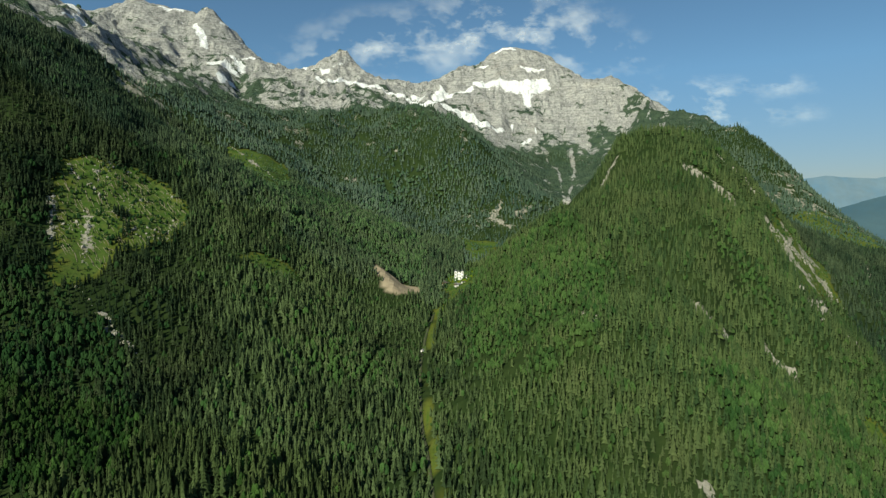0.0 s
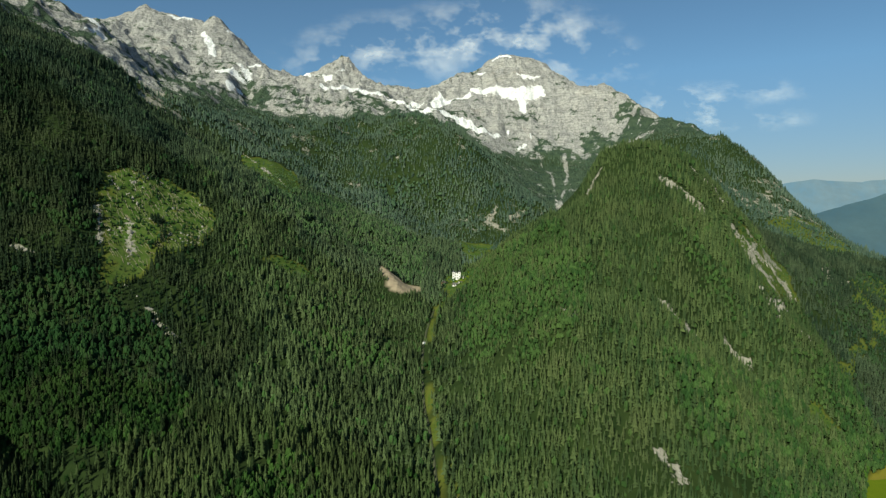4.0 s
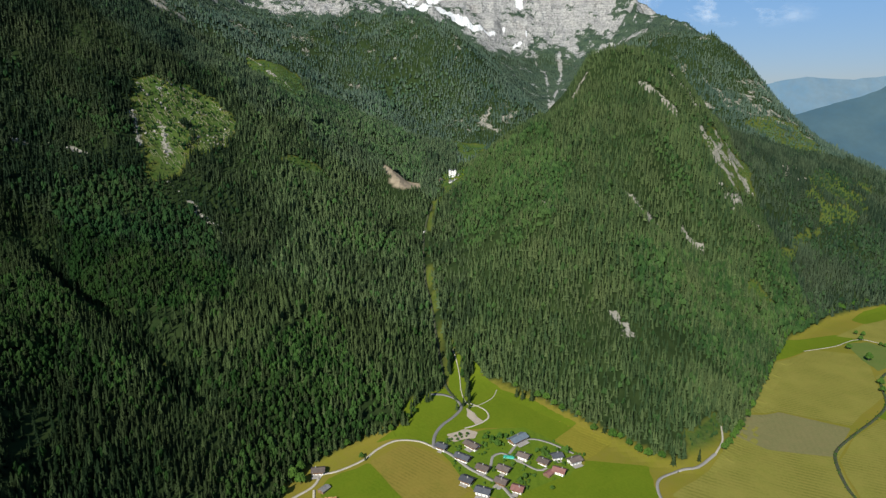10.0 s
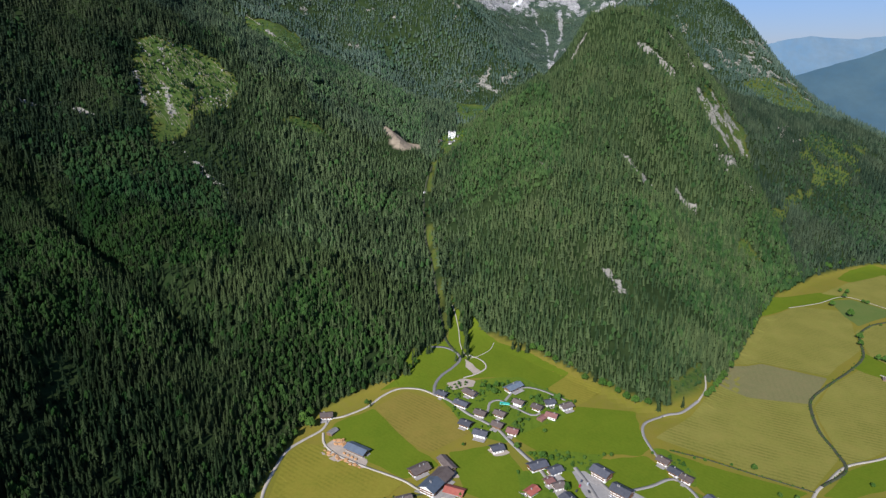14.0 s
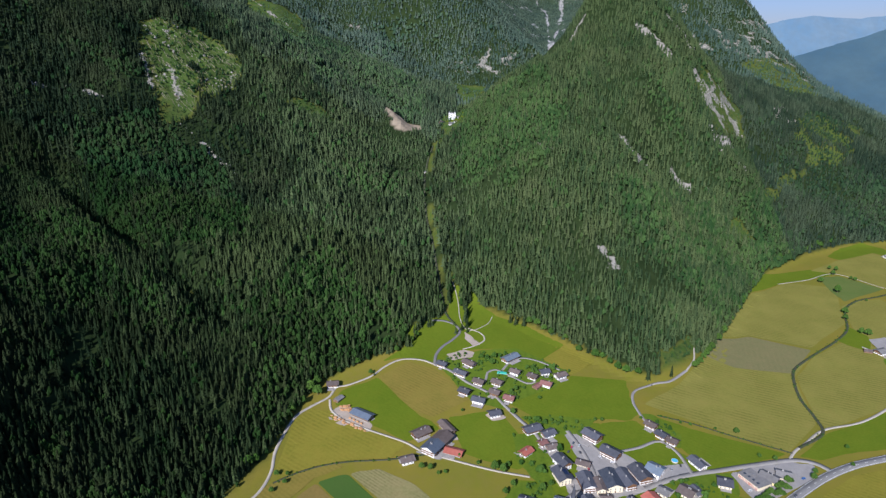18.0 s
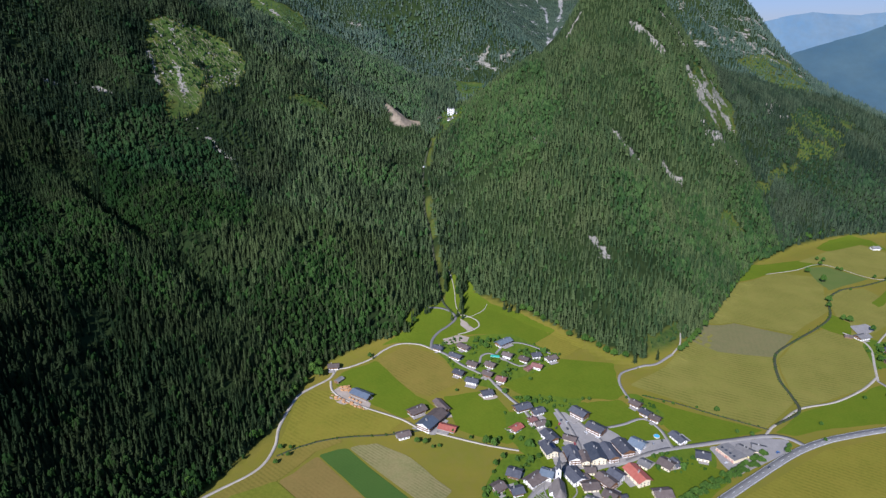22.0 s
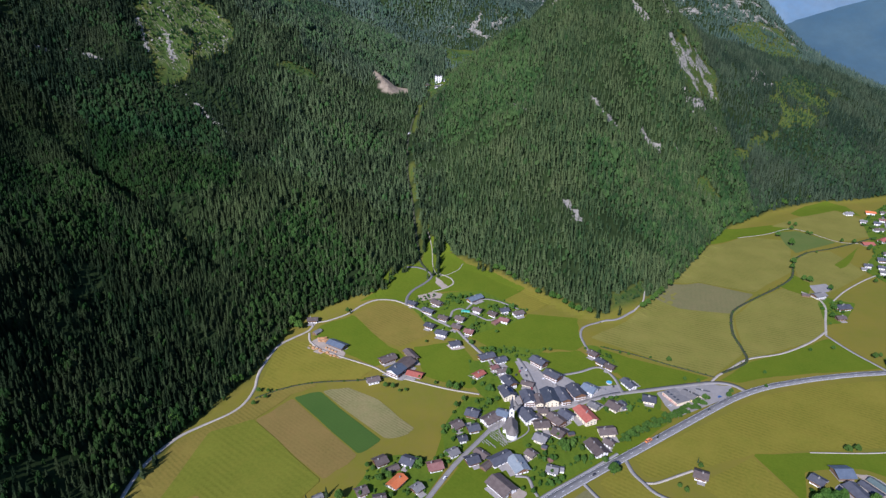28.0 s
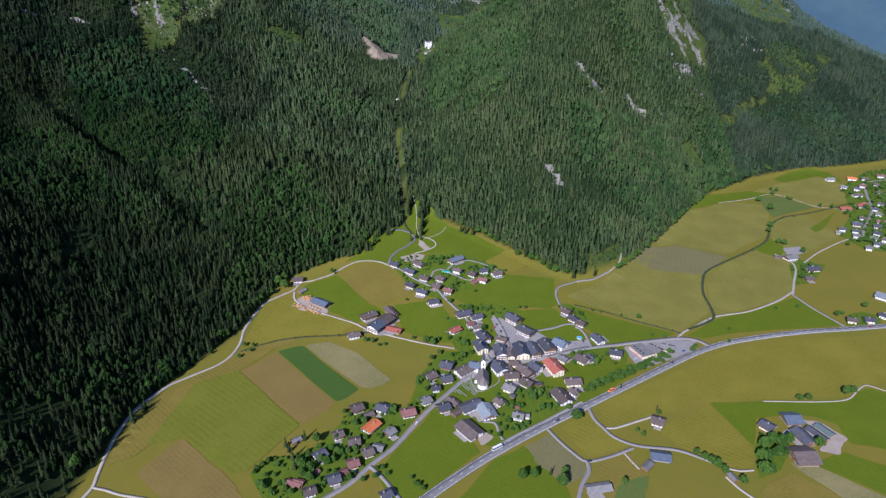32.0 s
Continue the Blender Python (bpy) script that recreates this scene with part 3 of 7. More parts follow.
def triangles(name, verts, faces, material, attributes=None, flat=False):
    """One mesh from arrays of corners and triangles or quads."""
    me = bpy.data.meshes.new(name)
    n, k = faces.shape
    me.vertices.add(len(verts))
    me.vertices.foreach_set("co", np.ascontiguousarray(verts, np.float32).ravel())
    me.loops.add(n * k)
    me.loops.foreach_set("vertex_index", faces.astype(np.int32).ravel())
    me.polygons.add(n)
    me.polygons.foreach_set("loop_start", np.arange(0, n * k, k, dtype=np.int32))
    me.update(calc_edges=True)
    for key, values in (attributes or {}).items():
        a = me.attributes.new(key, "FLOAT", "POINT")
        a.data.foreach_set("value", np.ascontiguousarray(values, np.float32).ravel())
    if flat:
        me.shade_flat()
    me.materials.append(material)
    return me


def grid(xs, ys):
    x, y = [v.ravel() for v in np.meshgrid(xs, ys)]
    i = np.arange(len(xs) * len(ys)).reshape(len(ys), len(xs))
    return x, y, np.stack([i[:-1, :-1], i[:-1, 1:], i[1:, 1:], i[1:, :-1]], -1).reshape(-1, 4)


def ground():
    xs = np.r_[np.arange(-3600, -1500, 60.0), np.arange(-1500, -800, 11.0), np.arange(-800, 1000, 9.0), np.arange(1000, 1500, 20.0), np.arange(1500, 3900, 60.0)]
    ys = np.r_[np.arange(-3000, 200, 100.0), np.arange(200, 1800, 9.0), np.arange(1800, 2601, 11.0)]
    far_xs = np.r_[np.arange(-3600, -2000, 50.0), np.arange(-2000, 1500, 11.0), np.arange(1500, 3900, 60.0)]
    far_ys = np.r_[np.arange(2590, 4250, 11.0), np.arange(4250, 4900, 40.0)]
    x, y, faces = grid(xs, ys)
    x2, y2, f2 = grid(far_xs, far_ys)
    faces = np.vstack([faces, f2 + len(x)])
    x, y = np.r_[x, x2], np.r_[y, y2]
    z = height(x, y)
    return tagged(new("ground", triangles("ground", np.c_[x, y, z], faces, LAND, covers(x, y, z, steepness(x, y)), True)), "valley meadows rising into wooded alpine slopes, grey crags and snow", "landscape", kind="structure")


ground()


# ---------------------------------------------------------------- woods
def spruce_shape(tiers, sides, seed):
    """A narrow spruce of unit height and unit reach: drooping, ragged whorls of boughs one above the other."""
    rng = np.random.default_rng(seed)
    verts, faces = [], []
    for k in range(tiers):
        low = 0.08 + 0.84 * (k / tiers) ** 0.92
        top = min(1.0, low + (1.45 if k < tiers - 1 else 1.9) * 0.84 / tiers)
        reach = (1.0 - 0.82 * (k / tiers) ** 0.85) * rng.uniform(0.86, 1.12)
        base = len(verts)
        lean = rng.uniform(-0.09, 0.09, 2)
        verts.append((lean[0] * (1 - low), lean[1] * (1 - low), top if k < tiers - 1 else 1.0))
        for q in range(sides):
            a = 2 * math.pi * (q + 0.5 * (k % 2) + rng.uniform(-0.25, 0.25)) / sides
            long = q % 2 == k % 2
            r = reach * (rng.uniform(0.85, 1.2) if long else rng.uniform(0.48, 0.72))
            verts.append((r * math.cos(a), r * math.sin(a), low + (rng.uniform(-0.06, 0.0) if long else rng.uniform(0.0, 0.05))))
        for q in range(sides):
            faces.append((base, base + 1 + q, base + 1 + (q + 1) % sides))
    return np.array(verts), np.array(faces)


def ball():
    g = (1 + 5 ** 0.5) / 2
    v = np.array([(-1, g, 0), (1, g, 0), (-1, -g, 0), (1, -g, 0), (0, -1, g), (0, 1, g), (0, -1, -g), (0, 1, -g), (g, 0, -1), (g, 0, 1), (-g, 0, -1), (-g, 0, 1)])
    f = np.array([(0, 11, 5), (0, 5, 1), (0, 1, 7), (0, 7, 10), (0, 10, 11), (1, 5, 9), (5, 11, 4), (11, 10, 2), (10, 7, 6), (7, 1, 8), (3, 9, 4), (3, 4, 2), (3, 2, 6), (3, 6, 8), (3, 8, 9), (4, 9, 5), (2, 4, 11), (6, 2, 10), (8, 6, 7), (9, 8, 1)])
    return v / np.linalg.norm(v[0]), f


def puff(rng, sides=5):
    """A ragged cushion of leaves, open below: a tip and two uneven rings."""
    verts, faces = [(rng.uniform(-0.25, 0.25), rng.uniform(-0.25, 0.25), rng.uniform(0.75, 1.1))], []
    for ring, (r, z) in enumerate(((0.78, 0.42), (0.92, -0.45))):
        for q in range(sides):
            a = 2 * math.pi * (q + 0.5 * ring + rng.uniform(-0.22, 0.22)) / sides
            k = r * rng.uniform(0.72, 1.25)
            verts.append((k * math.cos(a), k * math.sin(a), z + rng.uniform(-0.2, 0.2)))
    for q in range(sides):
        n = (q + 1) % sides
        faces += [(0, 1 + q, 1 + n), (1 + q, 1 + sides + q, 1 + n), (1 + n, 1 + sides + q, 1 + sides + n)]
    return np.array(verts), np.array(faces)


def broadleaf_shape(clumps, seed, low=0.22):
    """A round-headed crown of uneven clumps, unit height and unit reach."""
    rng = np.random.default_rng(seed)
    verts, faces, base = [], [], 0
    for k in range(clumps):
        a, r = k * 2.4 + rng.uniform(-0.4, 0.4), 0.62 * math.sqrt((k + 0.3) / clumps)
        size = rng.uniform(0.75, 1.2) * 0.95 / clumps ** 0.36
        up = low + (0.94 - low) * (1 - (r / 0.75) ** 2 * 0.75) * rng.uniform(0.62, 1.0) - 0.2 * size
        v, f = puff(rng)
        faces.append(f + base)
        verts.append(v * size * (1, 1, 0.62) + (r * math.cos(a), r * math.sin(a), up))
        base += len(v)
    return np.concatenate(verts), np.concatenate(faces)


def spread(shapes, x, y, z, tall, wide, tint, rng, lean=0.0):
    """Copies of the shapes at many places, as one array of corners, faces and tints."""
    out_v, out_f, out_t, base = [], [], [], 0
    pick = rng.integers(0, len(shapes), len(x))
    turn = rng.uniform(0, 2 * math.pi, len(x))
    for k, (v, f) in enumerate(shapes):
        i = np.nonzero(pick == k)[0]
        if not len(i):
            continue
        c, s = np.cos(turn[i])[:, None], np.sin(turn[i])[:, None]
        vx, vy = v[None, :, 0] * wide[i, None], v[None, :, 1] * wide[i, None]
        p = np.stack([x[i, None] + c * vx - s * vy, y[i, None] + s * vx + c * vy, z[i, None] + v[None, :, 2] * tall[i, None]], -1)
        out_v.append(p.reshape(-1, 3))
        out_f.append((f[None] + (base + np.arange(len(i)) * len(v))[:, None, None]).reshape(-1, 3))
        out_t.append(np.repeat(tint[i], len(v)))
        base += len(i) * len(v)
    return np.concatenate(out_v), np.concatenate(out_f), np.concatenate(out_t)


def seeded(box, step, seed):
    """Jittered places over a box of the plan, within the land that the valley opens to."""
    rng = np.random.default_rng(seed)
    gx, gy = np.meshgrid(np.arange(box[0], box[2], step), np.arange(box[1], box[3], step))
    x = (gx + (gy / step % 2) * step * 0.5).ravel() + rng.uniform(-0.42, 0.42, gx.size) * step
    y = gy.ravel() + rng.uniform(-0.42, 0.42, gx.size) * step
    keep = (x > -0.80 * y - 190) & (x < 0.80 * y + 190)
    return x[keep], y[keep], rng


def broadleaf_share(x, y):
    share = 0.07 + 0.55 * smooth(0.10, 0.40, fractal(x, y, 210, 3, 101))
    for outline in BROADLEAF.values():
        share = np.maximum(share, 0.68 * inside(x + 22 * fractal(x, y, 60, 2, 105), y + 22 * fractal(x, y, 60, 2, 106), outline))
    return share * (1 - 0.8 * smooth(1540, 1640, y) * smooth(150, 250, x)) * (1 - 0.8 * smooth(1230, 1330, y) * smooth(-560, -680, x))


def wood(name, label, box, step, seed, conifers, rounds, needles, leaves, thin=1.0, skip=None):
    x, y, rng = seeded(box, step, seed)
    z = height(x, y)
    c = covers(x, y, z, steepness(x, y))
    chance = c["wood"] * (1 - c["rock"] * np.where((x > 0) & (y < 1900), 0.88, 0.93)) * (1 - c["gravel"]) * (1 - c["pine"] * 0.86) * (1 - c["snow"])
    chance = chance * np.clip(0.98 + 0.75 * fractal(x, y, 24, 2, 111) + 0.75 * fractal(x, y, 75, 2, 112), 0.30, 1) + (0.42 + 0.40 * smooth(1100, 950, y) * smooth(-250, -350, x) + 0.08 * (x > 700) - 0.12 * inside(x, y, GLADES["clear_cut"])) * c["glade"] * ~(inside(x, y, MEADOWS[0]) | inside(x, y, MEADOWS[1]) | inside(x, y, MEADOWS[2]))
    chance = chance * smooth(2.5, 4.5, off_line(x, y, WEST_TRACK))
    keep = rng.uniform(0, 1, len(x)) < chance * thin * 1.25 * smooth(2, 5, off_line(x, y, GAP)) * (1 - smooth(4.6, 3.0, off_line(x, y, AISLES[0][1:]) + 1.5 * fractal(x, y, 30, 2, 141))) * smooth(2.6, 4.4, off_line(x, y, STREAM_BED))
    if skip is not None:
        keep &= ~skip(x, y)
    x, y, z, pine, open_land, stony = x[keep], y[keep], z[keep], c["pine"][keep], c["glade"][keep], c["rock"][keep]
    leafy = rng.uniform(0, 1, len(x)) < np.maximum(broadleaf_share(x, y), 0.8 * open_land)
    age = (1 + 0.42 * fractal(x, y, 110, 2, 121) + 0.34 * fractal(x, y, 30, 2, 122)) * (1 - 0.50 * open_land) * (1 - 0.40 * stony)
    tint = np.clip(0.45 + 0.65 * fractal(x, y, 90, 3, 131) + rng.normal(0, 0.36, len(x)), 0, 1)
    # slope shade and lens falloff put into the tint, lighter towards the middle
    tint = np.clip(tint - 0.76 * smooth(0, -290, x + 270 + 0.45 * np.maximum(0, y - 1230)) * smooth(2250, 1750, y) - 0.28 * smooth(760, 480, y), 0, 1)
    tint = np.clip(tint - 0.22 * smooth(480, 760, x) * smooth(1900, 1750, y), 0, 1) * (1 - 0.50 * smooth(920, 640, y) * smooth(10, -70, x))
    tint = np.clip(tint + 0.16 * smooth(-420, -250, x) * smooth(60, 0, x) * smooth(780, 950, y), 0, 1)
    # a brighter tint along the spur stands in for sun on it
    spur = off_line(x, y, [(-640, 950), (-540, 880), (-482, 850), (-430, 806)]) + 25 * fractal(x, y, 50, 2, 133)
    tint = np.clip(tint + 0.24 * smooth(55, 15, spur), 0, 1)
    for cx, cy, reach in YOUNG:
        age = age * (1 - 0.45 * smooth(reach, 0.6 * reach, np.hypot(x - cx, y - cy)))
    for kind, pick, shapes, material in (("conifers", ~leafy, conifers, needles), ("broadleaves", leafy, rounds, leaves)):
        n = pick.sum()
        if kind == "conifers":
            tall = rng.triangular(8, 15, 23, n) * age[pick] * (1 - 0.45 * pine[pick])
            wide = tall * rng.uniform(0.18, 0.285, n)
        else:
            tall = rng.uniform(8, 15, n) * age[pick]
            wide = tall * rng.uniform(0.26, 0.36, n)
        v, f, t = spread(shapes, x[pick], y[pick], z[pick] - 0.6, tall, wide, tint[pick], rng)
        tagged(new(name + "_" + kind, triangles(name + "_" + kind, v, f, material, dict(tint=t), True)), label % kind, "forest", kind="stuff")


TALL = [spruce_shape(7, 7, s) for s in range(5)]
SLIM = [spruce_shape(4, 6, s) for s in range(10, 14)]
TINY = [spruce_shape(2, 5, s) for s in range(20, 22)]
ROUND = [broadleaf_shape(7, s) for s in range(4)]
HEAPS = [broadleaf_shape(2, s) for s in range(14, 17)]
LOW = [broadleaf_shape(4, s) for s in range(10, 13)]
hidden = lambda x, y: (y > 1745) & (y < 2120) & (x > 200) & (x < 620)
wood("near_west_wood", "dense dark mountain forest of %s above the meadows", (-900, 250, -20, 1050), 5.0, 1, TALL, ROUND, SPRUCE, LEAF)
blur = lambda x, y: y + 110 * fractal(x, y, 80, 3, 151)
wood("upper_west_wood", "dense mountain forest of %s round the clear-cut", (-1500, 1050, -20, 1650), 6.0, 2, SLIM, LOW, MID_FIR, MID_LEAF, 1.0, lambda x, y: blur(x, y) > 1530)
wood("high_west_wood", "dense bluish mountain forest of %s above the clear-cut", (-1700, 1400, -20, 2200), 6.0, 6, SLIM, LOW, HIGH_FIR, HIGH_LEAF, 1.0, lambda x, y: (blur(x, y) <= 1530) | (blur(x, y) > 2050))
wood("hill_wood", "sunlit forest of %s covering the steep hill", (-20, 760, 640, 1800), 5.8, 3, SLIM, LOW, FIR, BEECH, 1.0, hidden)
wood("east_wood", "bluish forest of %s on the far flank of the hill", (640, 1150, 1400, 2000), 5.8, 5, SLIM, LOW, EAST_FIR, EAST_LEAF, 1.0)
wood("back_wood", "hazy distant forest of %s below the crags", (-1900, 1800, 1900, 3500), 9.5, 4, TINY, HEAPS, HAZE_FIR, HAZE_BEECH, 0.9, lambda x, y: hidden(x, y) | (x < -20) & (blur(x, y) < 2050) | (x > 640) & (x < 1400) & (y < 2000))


# ---------------------------------------------------------------- valley: ground cover
def striped(name, a, b, gap, turn, rough=0.95, strong=0.5):
    """Mown grass: two tones with faint parallel tracks."""
    p = Paint(name, rough)
    p.b.inputs["Specular IOR Level"].default_value = 0.05
    m = p.node("Mapping")
    m.inputs["Rotation"].default_value = (0, 0, radians(turn))
    p.link(p.place(), m.inputs["Vector"])
    w = p.node("TexWave", Scale=0.314 / gap, Distortion=0.7, Detail=1.0, Detail_Scale=0.01)
    p.link(m.outputs[0], w.inputs["Vector"])
    c = p.mix(p.noise(38, 5.0, 0.6, None, 0.3, 0.7), a, b)
    c = p.mix(p.times(p.noise(14, 5.0, 0.65, None, 0.45, 0.65), 0.30), c, tuple(v * k for v, k in zip(a, (1.16, 0.98, 1.1))))
    c = p.mix(p.times(p.times(w.outputs["Fac"], strong), p.noise(45, 2.0, 0.5, None, 0.35, 0.6)), c, tuple(v * 0.70 for v in b))
    c = p.mix(p.times(p.noise(2.5, 4.0), 0.4), c, tuple(v * 1.22 for v in a))
    p.colour(c)
    return p.m


FIELD = dict(
    hay=striped("pale_hay_meadow", (0.196, 0.182, 0.042), (0.164, 0.164, 0.032), 6.0, 118, strong=0.85),
    regrown=striped("regrown_meadow", (0.150, 0.160, 0.020), (0.122, 0.140, 0.016), 6.0, 128, strong=0.45),
    lawn=striped("garden_lawn", (0.100, 0.150, 0.014), (0.064, 0.112, 0.010), 9.0, 0, strong=0.35),
    lush=striped("lush_grass", (0.104, 0.142, 0.010), (0.082, 0.124, 0.008), 5.0, 130, strong=0.18),
    olive=striped("mown_meadow", (0.194, 0.172, 0.025), (0.158, 0.154, 0.019), 5.0, 125, strong=0.62),
    brown=striped("brown_stubble", (0.200, 0.146, 0.044), (0.166, 0.128, 0.036), 4.0, 130, strong=0.34),
    fresh=striped("short_grass", (0.11, 0.14, 0.036), (0.08, 0.125, 0.028), 4.0, 10, strong=0.25),
    tan=striped("mown_hay", (0.192, 0.154, 0.032), (0.158, 0.138, 0.026), 4.4, 130, strong=0.62),
    green=striped("clover_crop", (0.050, 0.100, 0.020), (0.060, 0.112, 0.022), 3.0, 130, strong=0.25),
    stripe=striped("hay_rows", (0.235, 0.205, 0.09), (0.155, 0.16, 0.058), 3.2, 130, strong=0.80),
    grey=striped("cropped_fallow", (0.165, 0.152, 0.066), (0.14, 0.14, 0.058), 7.0, 20, strong=0.2),
)
ROAD = dict(
    asphalt=two_tone("road_asphalt", (0.215, 0.212, 0.205), (0.17, 0.168, 0.163), 30, 1.2, 0.85),
    street=two_tone("street_asphalt", (0.285, 0.27, 0.25), (0.22, 0.21, 0.195), 14, 1.0, 0.9),
    grey=two_tone("worn_grey_asphalt", (0.19, 0.185, 0.18), (0.15, 0.146, 0.142), 20, 1.0, 0.9),
    pale=two_tone("path_asphalt", (0.33, 0.32, 0.30), (0.27, 0.26, 0.25), 14, 1.0, 0.9),
    gravel=two_tone("track_gravel", (0.46, 0.42, 0.35), (0.34, 0.31, 0.255), 9, 0.7, 0.95, 0.05),
)
YARD = dict(yard=two_tone("paved_yard", (0.31, 0.295, 0.28), (0.24, 0.23, 0.22), 10, 0.9, 0.9), gravelyard=two_tone("trodden_yard", (0.40, 0.34, 0.28), (0.30, 0.25, 0.20), 8, 0.8, 0.95))
BROOK = two_tone("brook_bank", (0.040, 0.048, 0.026), (0.075, 0.080, 0.045), 6, 0.8, 0.8)
LINE = two_tone("road_paint", (0.74, 0.74, 0.72), (0.62, 0.62, 0.60), 3, 0.3, 0.7)
VERGE = two_tone("verge_grass", (0.10, 0.13, 0.03), (0.15, 0.15, 0.045), 7, 0.8, 0.95)


def part(name, data, material, parent, label="", at=None):
    """Links a bmesh or a mesh as one object under a thing or a part."""
    if isinstance(data, bmesh.types.BMesh):
        me = bpy.data.meshes.new(name)
        data.to_mesh(me)
        data.free()
        me.shade_flat()
        me.materials.append(material)
    else:
        me = data
    ob = new(name, me)
    ob.parent = parent
    if at is not None:
        ob.matrix_basis = at
    return tagged(ob, label) if label else ob


def ground_z(x, y):
    return float(height(x, y)[0])


def smooth_line(corners, step=5.0):
    """A rounded run through the corners."""
    p = np.array(corners, float)
    p = np.vstack([2 * p[0] - p[1], p, 2 * p[-1] - p[-2]])
    out = []
    for k in range(1, len(p) - 2):
        a, b, c, d = p[k - 1:k + 3]
        for u in np.arange(0, 1, step / max(step, np.linalg.norm(c - b))):
            out.append(0.5 * (2 * b + (c - a) * u + (2 * a - 5 * b + 4 * c - d) * u * u + (3 * b - a - 3 * c + d) * u ** 3))
    return np.array(out + [p[-2]])


def ribbon(line, left, right, lift, depth=0.25):
    """A strip along the line between two offsets, with turned-down edges."""
    t = np.gradient(line, axis=0)
    t /= np.linalg.norm(t, axis=1)[:, None]
    n = np.c_[-t[:, 1], t[:, 0]]
    rows = []
    for off, down in ((left, depth), (left, 0), ((left + right) / 2, -0.06), (right, 0), (right, depth)):
        q = line + n * off
        rows.append(np.c_[q, height(q[:, 0], q[:, 1]) + lift - down])
    v = np.stack(rows, 1)
    i = np.arange(v.shape[0] * 5).reshape(-1, 5)
    f = np.stack([i[:-1, :-1], i[:-1, 1:], i[1:, 1:], i[1:, :-1]], -1).reshape(-1, 4)
    return v.reshape(-1, 3), f[:, ::-1]


ROAD_WORDS = dict(grey="worn grey asphalt lane curving to the forest", asphalt="grey asphalt main road with white markings across the valley", street="pale grey asphalt village lane", pale="light asphalt path beside the main road", gravel="pale gravel track between the meadows")
lift_count = [0]
ROADS = []


def road(name, kind, wide, corners):
    wide = wide * (0.70 if kind == "gravel" else 0.80 if kind == "street" else 1.0)
    line = smooth_line(corners)
    ROADS.append((wide / 2, [tuple(p) for p in line[::3]]))
    lift_count[0] += 1
    lift = dict(asphalt=0.60, street=0.40, grey=0.42, pale=0.44, gravel=0.34)[kind] + 0.004 * lift_count[0]
    v, f = ribbon(line, wide / 2, -wide / 2, lift)
    ob = tagged(new(name, triangles(name, v, f, ROAD[kind])), ROAD_WORDS[kind], "road", kind="structure")
    if kind == "asphalt":
        for side in (1, -1):
            v, f = ribbon(line, side * (wide / 2 - 0.75) + 0.16, side * (wide / 2 - 0.75) - 0.16, lift + 0.07, 0.02)
            part("edge_line", triangles("edge_line", v, f, LINE), None, ob, "white painted edge line")
        fine = smooth_line(corners, 2.0)
        for k in range(3, len(fine) - 4, 6):
            v, f = ribbon(fine[k:k + 3], 0.16, -0.16, lift + 0.07, 0.02)
            part("centre_dash", triangles("centre_dash", v, f, LINE), None, ob)
    return ob


def sheet(name, corners, lift, material, words, sort):
    """A patch of ground laid over the land."""
    bm = bmesh.new()
    ring = smooth_outline(corners)
    bm.faces.new([bm.verts.new((x, y, 0)) for x, y in ring])
    bmesh.ops.triangulate(bm, faces=bm.faces)
    for _ in range(5):
        long = [e for e in bm.edges if e.calc_length() > 17]
        if not long:
            break
        bmesh.ops.subdivide_edges(bm, edges=long, cuts=1)
        bmesh.ops.triangulate(bm, faces=bm.faces)
    xy = np.array([v.co[:2] for v in bm.verts])
    for v, z in zip(bm.verts, height(xy[:, 0], xy[:, 1])):
        v.co.z = z + lift
    bmesh.ops.recalc_face_normals(bm, faces=bm.faces)
    if sum(f.normal.z for f in bm.faces) < 0:
        bmesh.ops.reverse_faces(bm, faces=bm.faces)
    me = bpy.data.meshes.new(name)
    bm.to_mesh(me)
    bm.free()
    me.materials.append(material)
    return tagged(new(name, me), words, sort, kind="structure")


def smooth_outline(corners):
    out = []
    for p, q in zip(corners, corners[1:] + corners[:1]):
        cut = min(0.12, 2.5 / max(1.0, math.dist(p, q)))
        out += [(p[0] + (q[0] - p[0]) * k, p[1] + (q[1] - p[1]) * k) for k in (cut, 0.35, 0.65, 1 - cut)]
    return [(x + 0.9 * math.sin(y * 0.31), y + 0.9 * math.sin(x * 0.27)) for x, y in out]


FIELD_WORDS = dict(lush="lush green unmown meadow in the valley", fresh="short fresh green meadow", hay="pale mown hay meadow with faint curved swaths", olive="mown olive-green meadow with faint swaths", regrown="green regrown meadow with long tractor tracks", brown="brown stubble strip beside the crops", tan="mown yellowish hay meadow with faint tracks", green="dark green clover strip between hay fields", stripe="pale field with rows of drying hay", grey="grey-green cropped meadow")
field_count = [0]


def field(name, kind, corners):
    field_count[0] += 1
    over = 0.08 if name in ("grey_fallow", "bottom_field", "west_green", "lane_strip", "cut_strip", "strip_crop") else 0.6 if name == "church_meadow" else 0.0
    return sheet(name, corners, 0.12 + over + 0.006 * field_count[0], FIELD[kind], FIELD_WORDS[kind], "field")


GARDENS = []


def garden(name, corners):
    field_count[0] += 1
    GARDENS.append(corners)
    return sheet(name, corners, 0.10 + 0.003 * field_count[0], FIELD["lawn"], "green garden lawns between the houses", "lawn")


def yard(kind, corners):
    field_count[0] += 1
    return sheet("yard", corners, 0.18 + 0.004 * field_count[0], YARD[kind], "paved grey yard between the buildings" if kind == "yard" else "trodden brown gravel yard by the farm", "yard")


